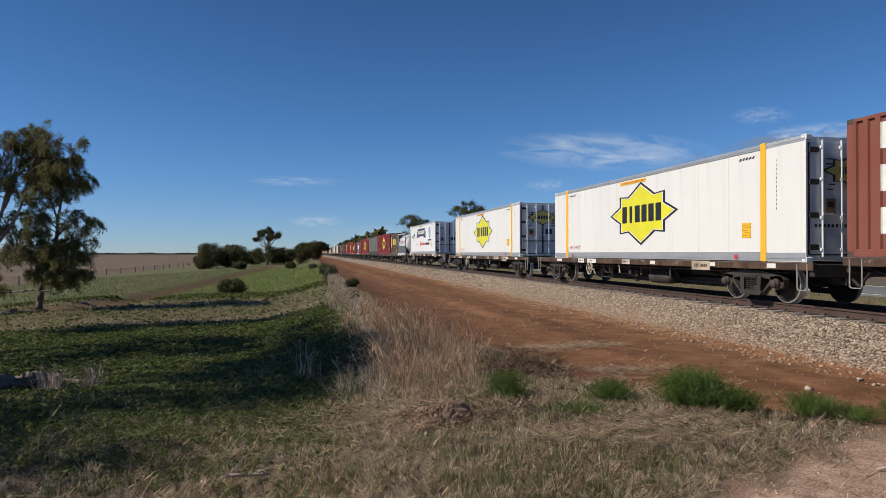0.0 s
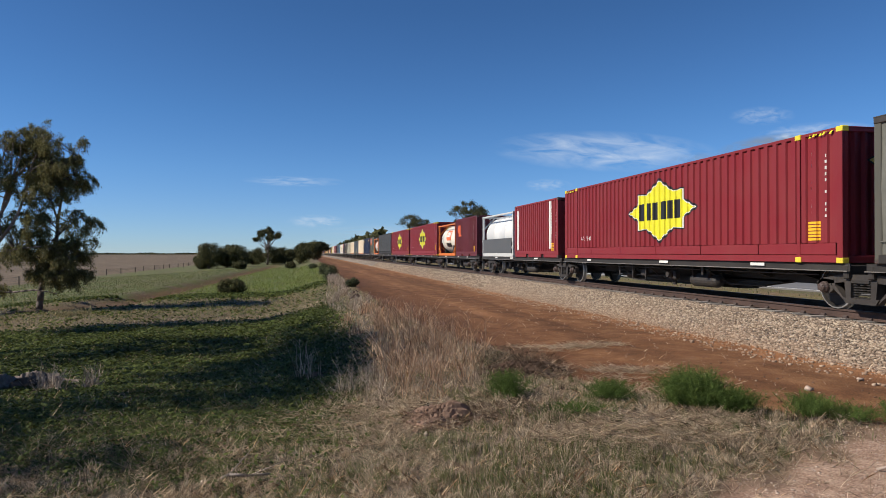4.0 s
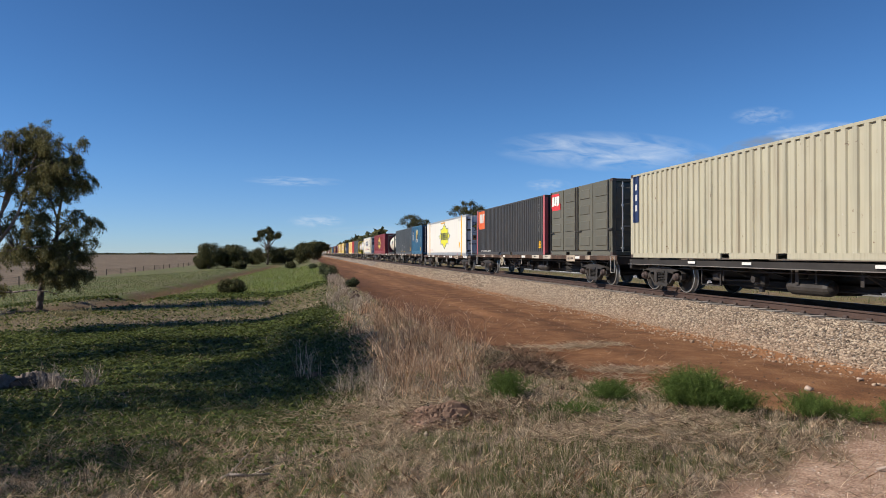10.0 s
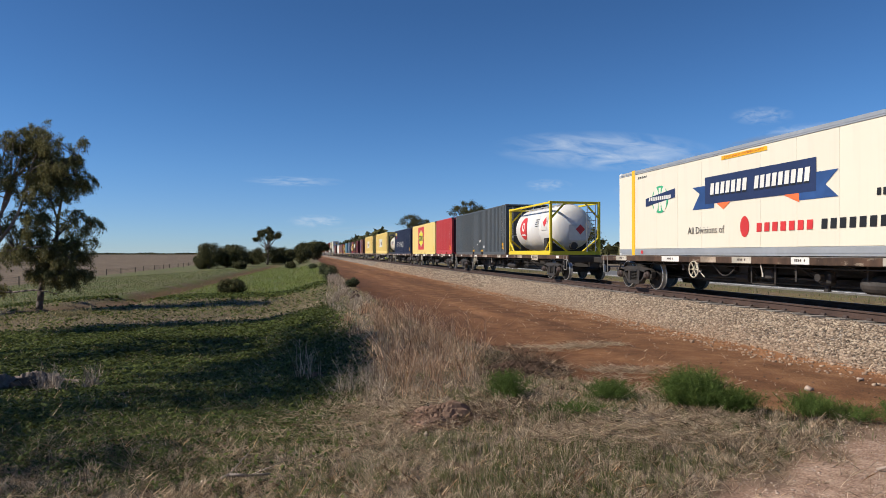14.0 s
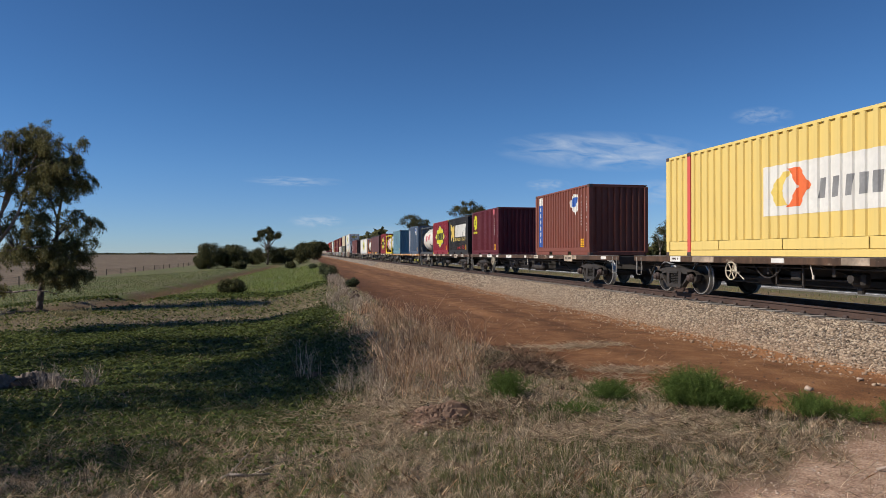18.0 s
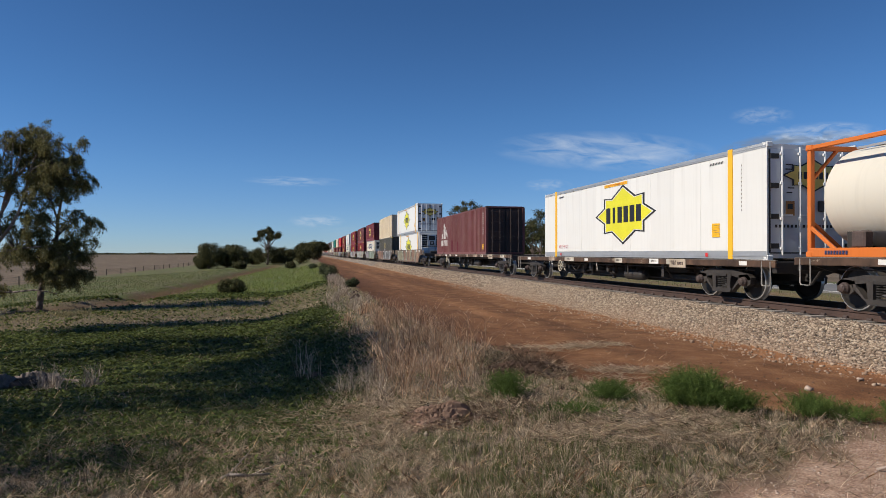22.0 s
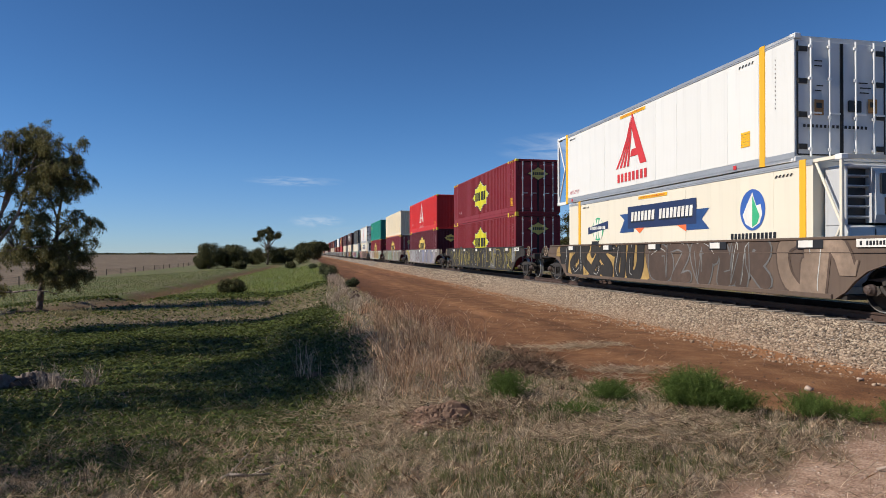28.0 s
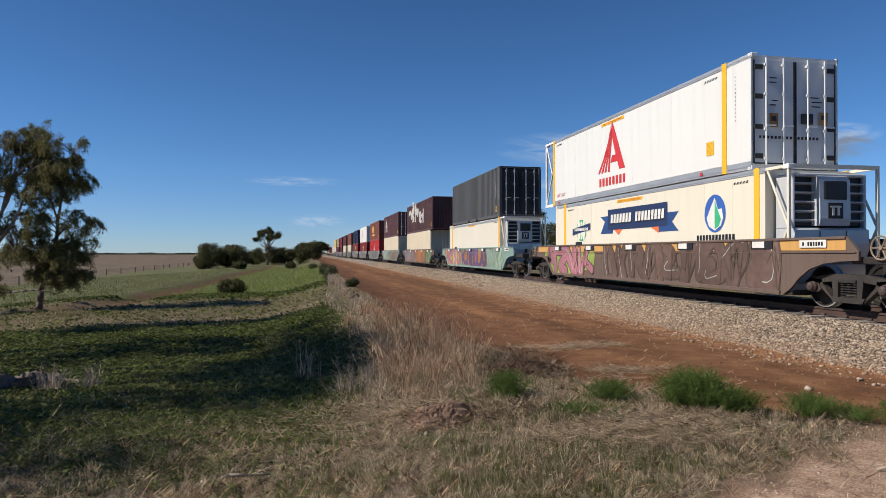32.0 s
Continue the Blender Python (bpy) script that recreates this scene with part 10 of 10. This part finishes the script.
def cloud(right, up, w, h, thick, grey, seed, roll=0.0):
    """right, up: slopes from the line of sight; w, h: size as slopes too."""
    d = 3800.0
    fwd = Vector((math.sin(YAW), math.cos(YAW), 0))
    rt = Vector((math.cos(YAW), -math.sin(YAW), 0))
    c = Vector(EYE) + (fwd + rt * right + Vector((0, 0, up))) * d
    wv, hv = rt * w * d / 2 + Vector((0, 0, roll * w * d / 2)), Vector((0, 0, h * d / 2))
    vs = [Vector(((i / 6 - 1) , j / 2 - 1, 0)) for j in range(5) for i in range(13)]
    pts = [c + wv * v.x + hv * v.y + fwd * 60 * math.sin(3 * v.x + seed) for v in vs]
    fs = [(j * 13 + i, j * 13 + i + 1, (j + 1) * 13 + i + 1, (j + 1) * 13 + i) for j in range(4) for i in range(12)]
    me = raw_mesh("cloud", [tuple(v) for v in vs], fs, cloud_material(seed, thick, grey))
    for v, p in zip(me.vertices, pts):
        v.co = (v.co.x, v.co.y, 0)
    ob = new("cloud", me)
    m = Matrix.Identity(4)
    for r_, col in enumerate((wv, hv, fwd * 10)):
        for q in range(3):
            m[q][r_] = col[q]
    m.translation = c
    ob.matrix_world = m
    ob.visible_shadow = False
    return tagged(ob, "thin wispy white cloud in a blue sky", "cloud", "clouds", "structure")


CW, CG = (0.62, 0.70, 0.80), (0.20, 0.26, 0.36)
for u, v, w, h, th, col, sd, ro in ((1075, 268, 420, 74, 0.62, CW, 1, -0.05), (520, 321, 190, 20, 0.35, CW, 2, -0.03), (560, 392, 110, 26, 0.45, CW, 3, 0.0), (1350, 205, 120, 36, 0.28, CW, 4, 0.05), (970, 328, 90, 24, 0.35, CW, 5, 0.0), (1420, 262, 300, 62, 2.2, CG, 6, 0.10), (1450, 240, 230, 50, 0.8, CW, 11, 0.10), (1240, 290, 130, 44, 0.6, CG, 7, 0.05), (1180, 340, 200, 50, 0.4, CW, 8, 0.05), (1420, 340, 260, 60, 0.45, CW, 9, 0.0), (700, 410, 300, 24, 0.25, CW, 10, 0.0)):
    cloud((u - 784) / 1178, (441 - v) / 1178 + 0.006, w / 1178, h / 1178, th, col, sd, ro)
# ---------------------------------------------------------------- motion
def run(t):
    """How far the train has gone after t seconds."""
    return 12930 * (2.03072e-3 * t + 1.476e-7 * ((t - 16) ** 2 - 256))


def motions():
    times = [0, 4, 8, 12, 16, 20, 24, 28, 32]
    for thing, y0, z in MOVERS:
        walk(thing, [(t, pose(TRACK_X, y0 - run(t), RAIL_Z + z)) for t in times])
    # the wheels turn on their axles, all alike
    keyed = {}
    for w, ya in WHEELS:
        if ya not in keyed:
            walk(w, [(i / 30, pose(0, ya, 0.457, 88.0 * i)) for i in range(0, 961)])
            keyed[ya] = w
        else:
            src = keyed[ya].animation_data
            w.rotation_mode = "QUATERNION"
            a = w.animation_data_create()
            a.action = src.action
            a.action_slot = src.action_slot


motions()
